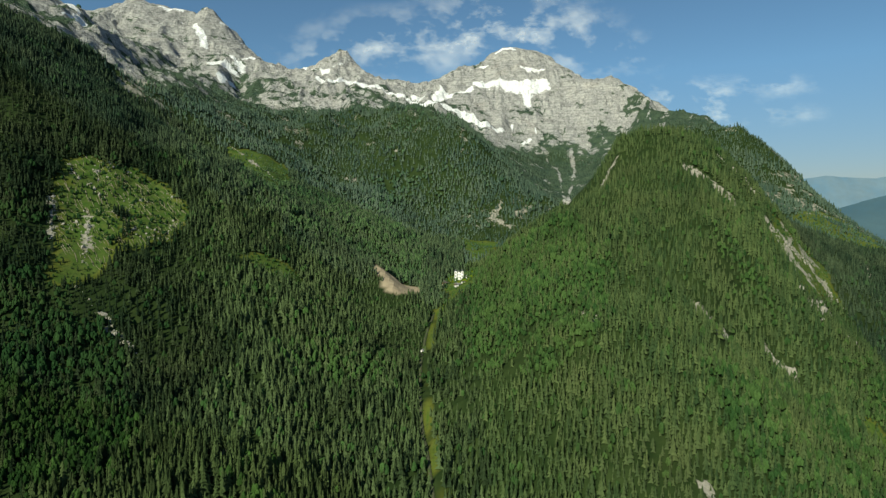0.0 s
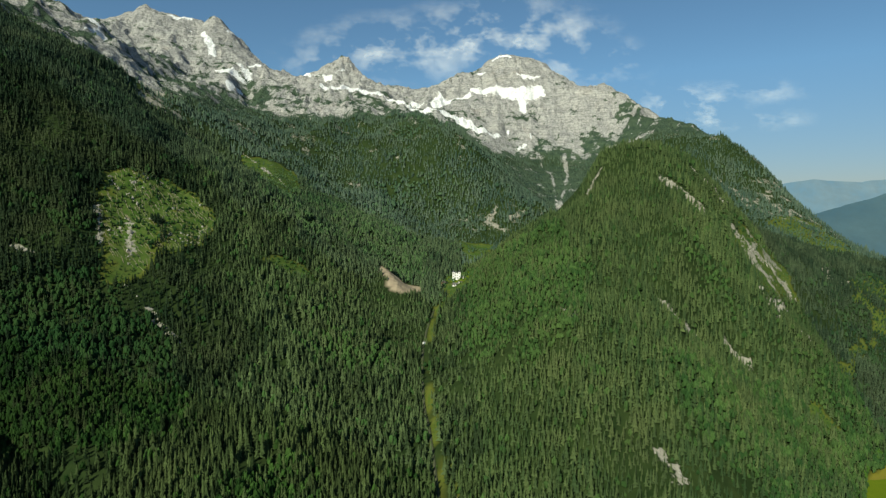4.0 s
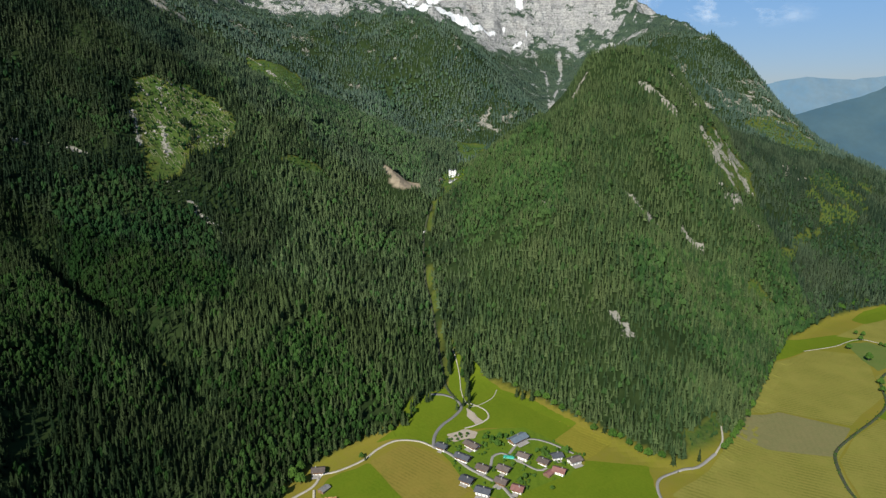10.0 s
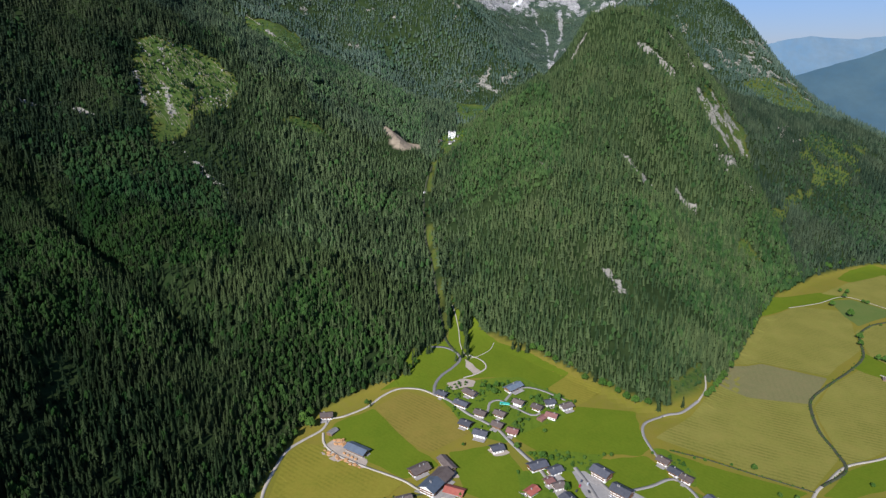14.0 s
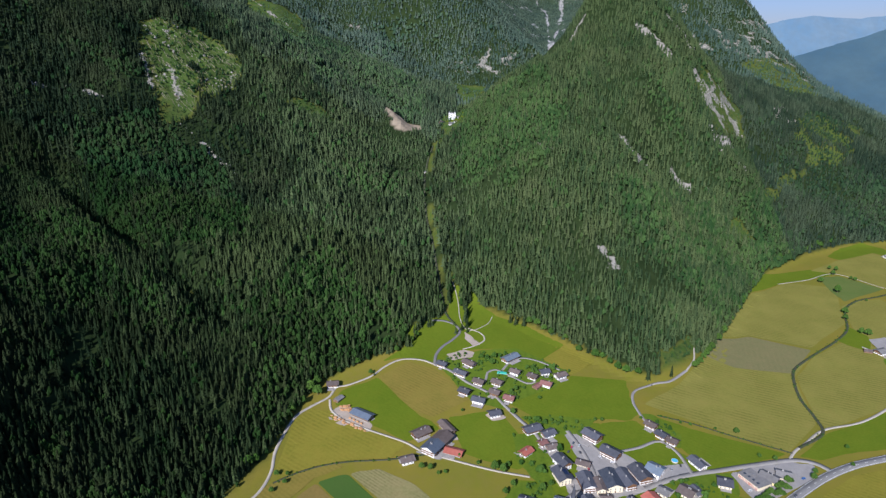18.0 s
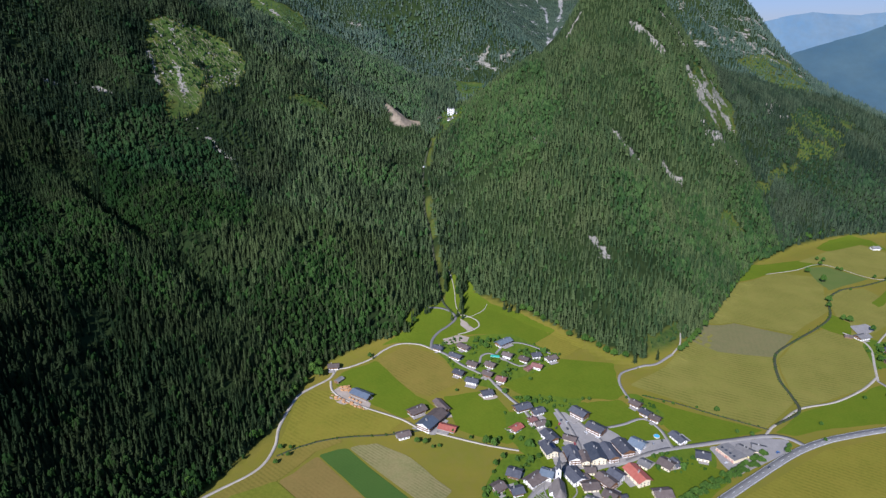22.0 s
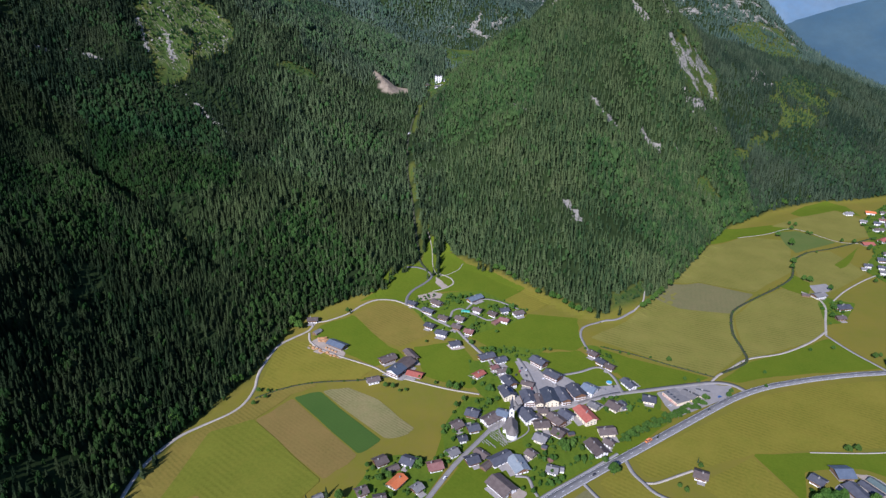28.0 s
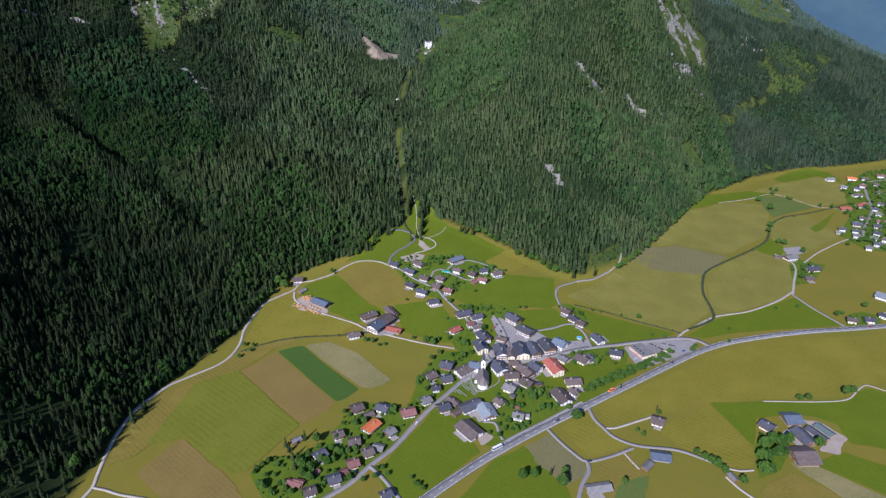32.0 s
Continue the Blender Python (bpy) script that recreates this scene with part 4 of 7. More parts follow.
def brook(name, wide, corners):
    wide = wide * 0.72
    line = smooth_line(corners)
    v, f = ribbon(line, wide / 2, -wide / 2, 0.62)
    tagged(new(name, triangles(name, v, f, BROOK)), "dark narrow brook with overgrown banks", "brook", kind="structure")
    rng = np.random.default_rng(len(corners))
    n = int(len(line) * 2.2)
    at = line[rng.integers(0, len(line), n)] + rng.normal(0, wide * 0.42, (n, 2))
    tall = rng.uniform(0.7, 1.7, n)
    v, f, t = spread([broadleaf_shape(3, s, 0.1) for s in (31, 32)], at[:, 0], at[:, 1], height(at[:, 0], at[:, 1]) + 0.2, tall, tall * 0.6, rng.uniform(0, 0.6, n), rng)
    tagged(new(name + "_scrub", triangles(name + "_scrub", v, f, GARDEN_LEAF, dict(tint=t), True)), "low green scrub along the brook", "scrub", kind="stuff")


# fields
field("village_lawn", "lush", [(-35, 500), (-28, 548), (0, 600), (32, 600), (20, 640), (25, 665), (55, 690), (105, 690), (160, 662), (200, 620), (216, 600), (205, 560), (160, 510), (120, 482), (74, 458), (45, 440), (20, 470)])
field("pool_lawn", "lush", [(118, 644), (140, 651), (158, 659), (168, 655), (174, 641), (175, 628), (140, 628), (128, 636)])
field("fan_meadow", "lush", [(-150, 820), (-122, 850), (-117, 894), (-92, 914), (-62, 934), (-55, 985), (-46, 1008), (-26, 1000), (-8, 958), (12, 930), (56, 902), (98, 858), (60, 817), (20, 846), (-40, 840), (-62, 818), (-84, 812), (-122, 828)])
field("strip_crop", "green", [(-196, 602), (-169, 613), (-90, 527), (-111, 506)])
field("cut_strip", "stripe", [(-167, 613), (-139, 619), (-102, 598), (-57, 546), (-64, 536), (-87, 529)])
field("brown_strip", "brown", [(-228, 560), (-197, 600), (-111, 504), (-139, 472)])
field("bottom_field", "brown", [(-251, 452), (-274, 407), (-229, 371), (-163, 371), (-193, 406)])
field("barn_field", "lush", [(-153, 783), (-109, 716), (-74, 681), (-110, 659), (-150, 689), (-200, 731), (-197, 758)])
field("hay_field", "tan", [(-152, 786), (-116, 817), (-82, 798), (-37, 735), (-83, 700), (-108, 716)])
field("farm_field", "lush", [(-66, 699), (-21, 710), (-2, 699), (26, 634), (4, 614), (-48, 638)])
field("hamlet_field", "lush", [(4, 728), (21, 750), (87, 776), (92, 784), (161, 779), (156, 742), (157, 710), (143, 696), (124, 697), (57, 695), (31, 701)])
field("small_hay", "olive", [(59, 818), (99, 856), (132, 819), (92, 784)])
field("fan_field", "lush", [(-43, 898), (-16, 947), (54, 904), (95, 858), (57, 818), (7, 856)])
field("church_meadow", "lush", [(-58, 1700), (-38, 1745), (-2, 1728), (-6, 1610), (-28, 1592), (-60, 1645)])
field("fan_field_west", "lush", [(-118, 834), (-85, 924), (-52, 911), (-49, 889), (-75, 839), (-86, 818)])
field("big_hay", "hay", [(169, 728), (225, 772), (284, 835), (326, 888), (435, 842), (389, 798), (354, 692), (295, 643)])
field("grey_fallow", "grey", [(294, 848), (329, 897), (388, 916), (456, 871), (392, 807), (323, 821)])
field("upper_hay", "hay", [(403, 988), (472, 1075), (568, 1134), (641, 1108), (562, 959), (459, 878), (388, 919), (332, 902)])
field("edge_meadow", "lush", [(465, 1074), (546, 1171), (653, 1204), (683, 1175), (614, 1148), (562, 1134)])
field("round_hay", "hay", [(649, 1197), (749, 1263), (847, 1304), (866, 1243), (810, 1134), (729, 1101), (693, 1179)])
field("wood_meadow", "lush", [(735, 1283), (790, 1328), (861, 1364), (891, 1334), (878, 1262), (847, 1304), (747, 1259)])
field("creek_meadow", "fresh", [(643, 1161), (687, 1168), (724, 1101), (618, 1046), (622, 1085)])
field("creek_hay", "hay", [(392, 798), (447, 850), (539, 911), (560, 867), (496, 753), (460, 724), (361, 683), (362, 707)])
field("lane_hay", "hay", [(555, 923), (597, 1025), (641, 1048), (686, 1054), (687, 954), (566, 867)])
field("lane_strip", "lush", [(654, 989), (752, 1076), (679, 990), (653, 971)])
field("village_green", "lush", [(171, 706), (210, 682), (292, 640), (244, 624), (196, 614), (180, 661)])
field("hotel_green", "lush", [(105, 690), (146, 696), (160, 679), (161, 662), (117, 646)])
field("track_field", "lush", [(301, 635), (356, 675), (456, 717), (488, 734), (514, 661), (428, 650), (368, 643), (321, 630)])
field("long_hay", "olive", [(159, 501), (342, 607), (427, 626), (552, 639), (567, 628), (503, 538), (463, 538), (428, 515), (336, 511), (278, 506), (196, 480), (163, 473)])
field("farm_green", "lush", [(278, 506), (334, 507), (425, 510), (459, 531), (486, 513), (431, 434), (387, 445), (391, 473), (370, 486), (316, 482), (294, 441)])
field("farm_hay", "olive", [(208, 465), (276, 503), (292, 440), (281, 414), (258, 414), (222, 442)])
field("lane_triangle", "olive", [(117, 468), (141, 486), (149, 490), (155, 465), (176, 445), (177, 442), (134, 426)])
field("road_green", "lush", [(-40, 371), (-60, 408), (-2, 507), (9, 498), (17, 466), (35, 434), (8, 408), (-16, 379)])
field("south_green", "lush", [(8, 371), (47, 424), (78, 442), (86, 420), (106, 393), (112, 372)])
field("south_fallow", "grey", [(78, 442), (105, 459), (129, 420), (127, 403), (106, 393), (86, 420)])
field("low_hay", "tan", [(139, 416), (172, 434), (185, 410), (150, 372), (119, 372)])
field("low_green", "fresh", [(151, 393), (184, 406), (169, 372), (145, 372)])
field("corner_tan", "tan", [(273, 388), (312, 409), (339, 380), (339, 371), (273, 371)])
field("corner_stripe", "stripe", [(315, 421), (337, 418), (386, 371), (343, 371)])
field("corner_green", "lush", [(337, 418), (372, 434), (413, 409), (388, 374)])
field("creek_corner", "lush", [(511, 900), (559, 947), (567, 911), (539, 867), (522, 878)])
field("churchyard_side", "lush", [(51, 536), (55, 569), (61, 556), (62, 544)])
field("garden_east", "lush", [(126, 512), (152, 536), (166, 583), (198, 594), (214, 572), (216, 556), (162, 517)])
field("west_meadow", "tan", [(-296, 525), (-280, 546), (-242, 600), (-217, 618), (-182, 632), (-173, 622), (-199, 609), (-234, 556), (-258, 474), (-287, 428), (-305, 415), (-311, 452)])
field("west_green", "regrown", [(-270, 540), (-231, 562), (-142, 472), (-178, 407), (-194, 409), (-251, 452), (-281, 442)])
field("barn_hay", "olive", [(-241, 697), (-225, 723), (-201, 716), (-148, 677), (-112, 654), (-127, 635), (-169, 634), (-201, 625), (-231, 609), (-242, 624)])

# yards
yard("gravelyard", [(-66, 830), (-45, 841), (-28, 836), (-30, 823), (-53, 819)])
yard("gravelyard", [(-38, 888), (-29, 875), (-18, 854), (-28, 849), (-39, 870)])
yard("yard", [(217, 610), (242, 620), (289, 627), (311, 622), (296, 601), (225, 565), (221, 572)])
yard("yard", [(61, 672), (77, 669), (92, 645), (105, 639), (115, 643), (131, 625), (140, 600), (123, 583), (87, 575), (50, 577), (45, 598), (57, 598), (69, 627)])
yard("yard", [(133, 617), (179, 626), (180, 609), (136, 597)])
yard("yard", [(340, 467), (350, 461), (351, 447), (336, 445), (330, 458)])
yard("gravelyard", [(360, 479), (373, 477), (389, 453), (367, 430), (351, 434), (368, 449)])
yard("gravelyard", [(-205, 712), (-192, 728), (-178, 722), (-150, 688), (-152, 678), (-160, 674), (-182, 687), (-203, 702)])
yard("gravelyard", [(29, 458), (41, 464), (49, 454), (37, 442)])
yard("gravelyard", [(-66, 822), (-41, 838), (-32, 829), (-57, 816)])
yard("yard", [(-101, 644), (-87, 646), (-55, 644), (-78, 630)])
yard("gravelyard", [(-72, 688), (-61, 674), (-53, 662), (-67, 658)])
yard("yard", [(560, 903), (592, 910), (589, 887), (552, 869)])
yard("gravelyard", [(-23, 704), (-2, 704), (1, 698), (-17, 691)])

# brooks
brook("west_brook", 3.2, [(-240, 600), (-219, 615), (-195, 625), (-168, 630), (-127, 632), (-93, 638)])
brook("east_brook", 5, [(310, 650), (351, 675), (361, 707), (367, 746), (385, 792), (404, 820), (450, 856), (504, 895), (549, 935), (579, 985), (601, 1017), (641, 1048), (693, 1067), (753, 1095), (817, 1128)])
brook("hedge_ditch", 2.8, [(298, 641), (257, 666), (213, 692), (178, 706)])

# roads and lanes
road("main_road", "asphalt", 9.5, [(-23, 371), (-14, 379), (8, 399), (40, 426), (74, 451), (114, 478), (186, 525), (272, 581), (311, 604), (348, 620), (384, 630), (419, 638), (466, 646), (512, 651), (565, 658), (590, 660)])
road("cycle_path", "pale", 3.0, [(51, 440), (66, 453), (99, 475), (125, 493), (145, 507)])
road("village_street", "street", 6.5, [(-114, 365), (-100, 379), (-81, 396), (-64, 419), (-45, 442), (-30, 468), (-14, 495), (10, 528), (26, 550), (39, 567)])
road("square_street", "street", 8, [(34, 565), (55, 582), (72, 586), (95, 586), (117, 586), (135, 594), (157, 603), (178, 609), (214, 616), (243, 622), (290, 630), (312, 625), (323, 610)])
road("north_street", "street", 5.5, [(55, 582), (49, 602), (43, 630), (38, 646), (28, 675), (16, 694), (1, 721), (-8, 738), (-26, 755), (-42, 769), (-61, 793), (-81, 808)])
road("hotel_street", "street", 6, [(72, 586), (79, 608), (77, 633), (72, 657), (66, 676)])
road("hotel_lane", "street", 5, [(98, 588), (105, 619), (92, 645), (82, 663)])
road("east_lane", "street", 4.5, [(115, 643), (138, 650), (158, 660), (168, 658), (176, 642), (178, 624), (178, 609)])
road("field_lane", "street", 4, [(168, 658), (161, 686), (157, 713), (157, 735), (166, 755), (192, 770), (218, 778), (249, 803)])
road("wood_track", "gravel", 3, [(249, 803), (269, 829), (281, 858)])
road("white_track", "gravel", 4.5, [(288, 630), (303, 645), (322, 658), (357, 682), (408, 696), (460, 724), (498, 753)])
road("farm_track", "gravel", 4.5, [(491, 742), (513, 780), (541, 828), (546, 859), (535, 880)])
road("hamlet_track", "street", 4.5, [(491, 742), (498, 702), (513, 656)])
road("east_track", "gravel", 3.5, [(559, 842), (613, 889), (691, 941), (720, 941)])
road("east_street", "street", 6, [(715, 941), (751, 990), (798, 1047), (832, 1093), (867, 1160), (908, 1233), (935, 1265), (1028, 1282)])
road("field_path", "gravel", 2.5, [(548, 1127), (614, 1148), (687, 1179), (728, 1108), (764, 1095)])
road("west_track", "gravel", 4.5, WEST_TRACK)
road("barn_track", "gravel", 4, [(-207, 740), (-202, 720), (-187, 702), (-169, 690), (-149, 678), (-113, 659), (-94, 644), (-72, 634), (-23, 615), (14, 605)])
road("south_fork", "gravel", 4, [(-304, 391), (-291, 388), (-276, 383), (-251, 378), (-229, 371), (-200, 362)])
road("gorge_road", "grey", 4, [(-81, 808), (-79, 831), (-70, 851), (-55, 869), (-45, 889), (-52, 908), (-68, 917), (-85, 916)])
road("fan_track", "gravel", 3, [(-43, 843), (-28, 850), (-12, 865), (-15, 883), (-33, 898)])
road("loop_a", "street", 4, [(-26, 755), (-17, 772), (-13, 788), (-2, 794), (10, 785), (34, 765), (45, 769)])
road("loop_b", "street", 4, [(6, 793), (19, 813), (36, 822), (57, 815), (81, 796)])
road("south_lane", "street", 5, [(150, 498), (152, 480), (158, 467), (166, 453), (185, 442), (220, 436), (246, 421)])
road("house_lane", "gravel", 4, [(158, 467), (170, 467), (195, 477), (210, 483)])
road("cross_lane", "street", 4.5, [(103, 465), (111, 449), (122, 432), (132, 422), (155, 428), (179, 439)])
road("bottom_lane", "street", 5, [(132, 422), (131, 410), (121, 393), (113, 372)])
road("stub_lane", "gravel", 3, [(169, 432), (173, 421), (177, 412)])
road("orchard_lane", "street", 5, [(-66, 416), (-54, 403), (-41, 385), (-34, 374)])
road("shed_track", "gravel", 3.5, [(257, 413), (267, 410), (279, 411)])
road("shed_road", "gravel", 4, [(251, 403), (257, 389), (267, 374)])
road("boundary_track", "gravel", 2.5, [(335, 508), (393, 507), (425, 511), (445, 526), (461, 535), (475, 525), (490, 518)])
road("churchyard_walk", "street", 1.8, [(34, 565), (31, 546), (37, 525), (51, 531), (62, 543), (61, 556)])
road("barn_yard_lane", "street", 4, [(40, 476), (52, 474), (55, 458), (58, 450)])


# ---------------------------------------------------------------- buildings
def roof_paint(name, a, b, rough=0.75, metal=0.0):
    p = Paint(name, rough, metal)
    c = p.mix(p.times(p.noise(3.5, 4.0), 0.8), a, b)
    c = p.mix(p.times(p.noise(0.5, 3.0), 0.35), c, tuple(v * 0.6 for v in a))
    q = p.node("HueSaturation")
    r = p.node("MapRange", To_Min=0.78, To_Max=1.22)
    p.link(p.chance(), r.inputs["Value"])
    p.link(r.outputs[0], q.inputs["Value"])
    p.link(c, q.inputs["Color"])
    p.colour(q.outputs["Color"])
    p.bump(p.noise(0.4, 3.0), 0.05)
    return p.m


ROOF = dict(
    dark=roof_paint("dark_tiles", (0.066, 0.070, 0.086), (0.098, 0.102, 0.118), 0.6),
    slate=roof_paint("slate_tiles", (0.055, 0.065, 0.085), (0.085, 0.095, 0.115), 0.5),
    brown=roof_paint("brown_tiles", (0.105, 0.082, 0.074), (0.150, 0.122, 0.110)),
    rust=roof_paint("rust_tiles", (0.185, 0.085, 0.075), (0.240, 0.125, 0.110)),
    red=roof_paint("red_tiles", (0.33, 0.095, 0.070), (0.40, 0.135, 0.100)),
    shingle=roof_paint("weathered_shingle", (0.150, 0.132, 0.122), (0.200, 0.182, 0.170), 0.85),
    orange=roof_paint("orange_tiles", (0.62, 0.165, 0.055), (0.66, 0.215, 0.085)),
    grey=roof_paint("grey_tiles", (0.170, 0.166, 0.162), (0.230, 0.224, 0.218)),
    blue=roof_paint("blue_grey_sheet", (0.125, 0.160, 0.200), (0.165, 0.200, 0.240), 0.5),
    steel=roof_paint("steel_blue_sheet", (0.090, 0.115, 0.155), (0.120, 0.150, 0.190), 0.45),
    lead=roof_paint("pale_metal_sheet", (0.21, 0.245, 0.265), (0.265, 0.30, 0.318), 0.45),
    green=roof_paint("green_sheet", (0.12, 0.17, 0.165), (0.15, 0.20, 0.19), 0.55),
)
WALL = dict(
    white=two_tone("white_render", (0.86, 0.85, 0.83), (0.79, 0.78, 0.76), 5, 0.4, 0.9),
    cream=two_tone("cream_render", (0.80, 0.71, 0.52), (0.74, 0.66, 0.48), 5, 0.4, 0.9),
    yellow=two_tone("yellow_render", (0.82, 0.70, 0.33), (0.76, 0.64, 0.30), 5, 0.4, 0.9),
    timber=two_tone("weathered_timber", (0.21, 0.135, 0.085), (0.155, 0.10, 0.066), 3, 0.3, 0.85),
)
TIMBER = two_tone("balcony_timber", (0.20, 0.105, 0.055), (0.15, 0.08, 0.045), 2, 0.3, 0.8)
GLASS = Paint("window_glass", 0.12).colour((0.045, 0.055, 0.07)).m
FRAME = two_tone("window_frame_paint", (0.62, 0.58, 0.52), (0.5, 0.46, 0.4), 1, 0.2, 0.6)
SOLAR = Paint("solar_glass", 0.18).colour((0.02, 0.035, 0.09)).m
STONE = two_tone("plinth_stone", (0.36, 0.35, 0.33), (0.27, 0.26, 0.25), 3, 0.3, 0.9)


def box(bm, lo, hi):
    v = [bm.verts.new((x, y, z)) for z in (lo[2], hi[2]) for y in (lo[1], hi[1]) for x in (lo[0], hi[0])]
    for q in ((0, 2, 3, 1), (4, 5, 7, 6), (0, 1, 5, 4), (2, 6, 7, 3), (0, 4, 6, 2), (1, 3, 7, 5)):
        bm.faces.new([v[i] for i in q])
    return bm


def boxed(lo, hi):
    return box(bmesh.new(), lo, hi)


def prism(bm, section, x0, x1):
    """A body with the given outline in y and z, drawn out along x."""
    a = [bm.verts.new((x0, y, z)) for y, z in section]
    b = [bm.verts.new((x1, y, z)) for y, z in section]
    bm.faces.new(a[::-1]), bm.faces.new(b)
    for k in range(len(a)):
        j = (k + 1) % len(a)
        bm.faces.new((a[k], a[j], b[j], b[k]))
    return bm


def shared(name, bm, material):
    me = bpy.data.meshes.new(name)
    bm.to_mesh(me)
    bm.free()
    me.shade_flat()
    me.materials.append(material)
    return me


PANE = shared("pane", boxed((-0.05, -0.50, -0.62), (0.05, 0.50, 0.62)), GLASS)
SURROUND = shared("window", box(box(box(boxed((-0.07, -0.66, -0.78), (0.07, -0.50, 0.78)), (-0.07, 0.50, -0.78), (0.07, 0.66, 0.78)), (-0.07, -0.50, 0.62), (0.07, 0.50, 0.78)), (-0.10, -0.66, -0.86), (0.14, 0.66, -0.66)), FRAME)
STACK = shared("chimney", box(boxed((-0.45, -0.45, -1.0), (0.45, 0.45, 1.2)), (-0.58, -0.58, 1.2), (0.58, 0.58, 1.42)), STONE)
PANEL = shared("solar_panel", boxed((-0.8, -1.6, -0.04), (0.8, 1.6, 0.04)), SOLAR)


def window(parent, x, y, z, turn):
    w = part("window", SURROUND, None, parent, "", pose(x, y, z, 0, 0, turn))
    part("pane", PANE, None, w, "dark window pane")


ROOF_WORDS = dict(dark="dark grey tiled", slate="blackish slate", brown="brown tiled", rust="rust-brown tiled", red="red tiled", orange="bright orange tiled", grey="light grey tiled", blue="pale blue-grey metal", steel="steel-blue metal", lead="pale metal", green="dull green metal")
WALL_WORDS = dict(white="white rendered", cream="cream rendered", yellow="yellow rendered", timber="weathered timber")


FOOTPRINTS = []
PAVED = two_tone("forecourt_paving", (0.36, 0.335, 0.31), (0.27, 0.255, 0.24), 4, 0.5, 0.9)


def house(x, y, turn, length, wide, storeys, roof, wall, extra="", pitch=22.0):
    """A gabled alpine building with its ridge along its own x; the near gable lies at -x."""
    shed, barn = "x" in extra, "n" in extra
    FOOTPRINTS.append((x, y, 0.5 * max(length, wide) + 1.5))
    eaves = (2.4 if shed else 2.8, 4.5, 6.7)[storeys - 1]
    if not shed:
        less = 0.80 if y < 470 and x < 20 else 0.90
        length, wide = (length + 0.8) * less, (wide + 0.5) * less
    half, over = wide / 2, 0.35 if shed else 1.9
    slope = math.tan(radians(pitch))
    ridge = eaves + half * slope
    end = length / 2
    kind = "shed" if shed else "barn" if barn else "house"
    words = "%s %s%s with %s %s roof" % (WALL_WORDS[wall], ("", "", "tall ")[storeys - 1], kind, "a" if roof != "orange" else "an", ROOF_WORDS[roof])
    ob = tagged(new(kind), words + (", wooden balconies" if "b" in extra else ", solar panels" if "s" in extra else ""), kind, "valley " + kind + "s")
    ob.matrix_basis = pose(x, y, ground_z(x, y), 0, 0, turn)
    inner = end - over * 0.5
    inset = half - over * 0.5
    top = eaves + over * 0.5 * slope
    part("wall", prism(bmesh.new(), [(-inset, -1.5), (inset, -1.5), (inset, top - 0.12), (0, ridge - 0.15), (-inset, top - 0.12)], -inner, inner), WALL[wall], ob)
    rx, ry, rz = end + over * 0.5, half + over * 0.5, eaves - over * 0.5 * slope
    roof_ob = part("roof", prism(bmesh.new(), [(-ry, rz), (0, ridge), (ry, rz), (ry, rz + 0.28), (0, ridge + 0.30), (-ry, rz + 0.28)], -rx, rx), ROOF[roof], ob, ROOF_WORDS[roof] + " gable roof")
    rng = random.Random(int(x * 10) * 7 + int(y * 10))
    if not shed and not barn:
        for k in range(1 if wide < 13 else 2):
            part("chimney", STACK, None, roof_ob, "", pose(rng.uniform(-0.55, 0.55) * end, rng.choice((-1, 1)) * 0.9, ridge + 0.1))
    if wall == "white" and not shed and not barn and rng.random() < 0.45:
        low = eaves - 2.4 if storeys > 1 else eaves
        part("cladding", prism(bmesh.new(), [(-inset + 0.05, low), (inset - 0.05, low), (inset - 0.05, top - 0.2), (0, ridge - 0.3), (-inset + 0.05, top - 0.2)], -inner - 0.08, -inner + 0.02), TIMBER, ob, "brown boarded gable")
    if not shed and wide < 22:
        core = math.hypot(x - 95, y - 590) < 105
        side, reach = rng.choice((-1, 1)), rng.uniform(3.5, 6.0) + (2.5 if core else 0)
        apron = boxed((-end * rng.uniform(0.3, 1.1) - (2 if core else 0), 0, 0.15), (end * rng.uniform(0.1, 0.9) + (2 if core else 0), side * (half + reach), 0.42)) if side > 0 else boxed((-end * rng.uniform(0.3, 1.1) - (2 if core else 0), -half - reach, 0.15), (end * rng.uniform(0.1, 0.9) + (2 if core else 0), 0, 0.42))
        part("forecourt", apron, PAVED, ob, "paved grey forecourt")
    if barn:
        part("barn_door", boxed((-inner - 0.12, -1.9, 0.0), (-inner + 0.03, 1.9, min(3.6, eaves - 0.3))), TIMBER, ob, "dark wooden barn door")
        part("plinth", boxed((-inner - 0.06, -inset - 0.06, -1.4), (inner + 0.06, inset + 0.06, 0.9)), STONE, ob, "pale concrete plinth")
    if shed:
        part("door", boxed((-inner - 0.08, -0.6, 0.0), (-inner + 0.03, 0.6, 1.95)), TIMBER, ob, "plank door")
        return ob
    if not barn:
        part("door", boxed((-inner - 0.1, -0.6, 0.1), (-inner + 0.03, 0.6, 2.15)), TIMBER, ob, "wooden front door")
    for s in range(storeys):
        z = 1.5 + 2.5 * s
        if z > eaves - 0.4:
            continue
        if barn and s == 0:
            continue
        n = 2 if wide < 12 else 3
        for k in range(n):
            v = (k - (n - 1) / 2) * (wide - 2.6) / n
            if s == 0 and abs(v) < 1.3:
                continue
            window(ob, -inner, v, z, 180)
        n = 2 if length < 13 else 3 if length < 19 else 4
        for k in range(n):
            u = (k - (n - 1) / 2) * (length - 2.0) / n
            window(ob, u, -inset, z, -90)
            window(ob, u, inset, z, 90)
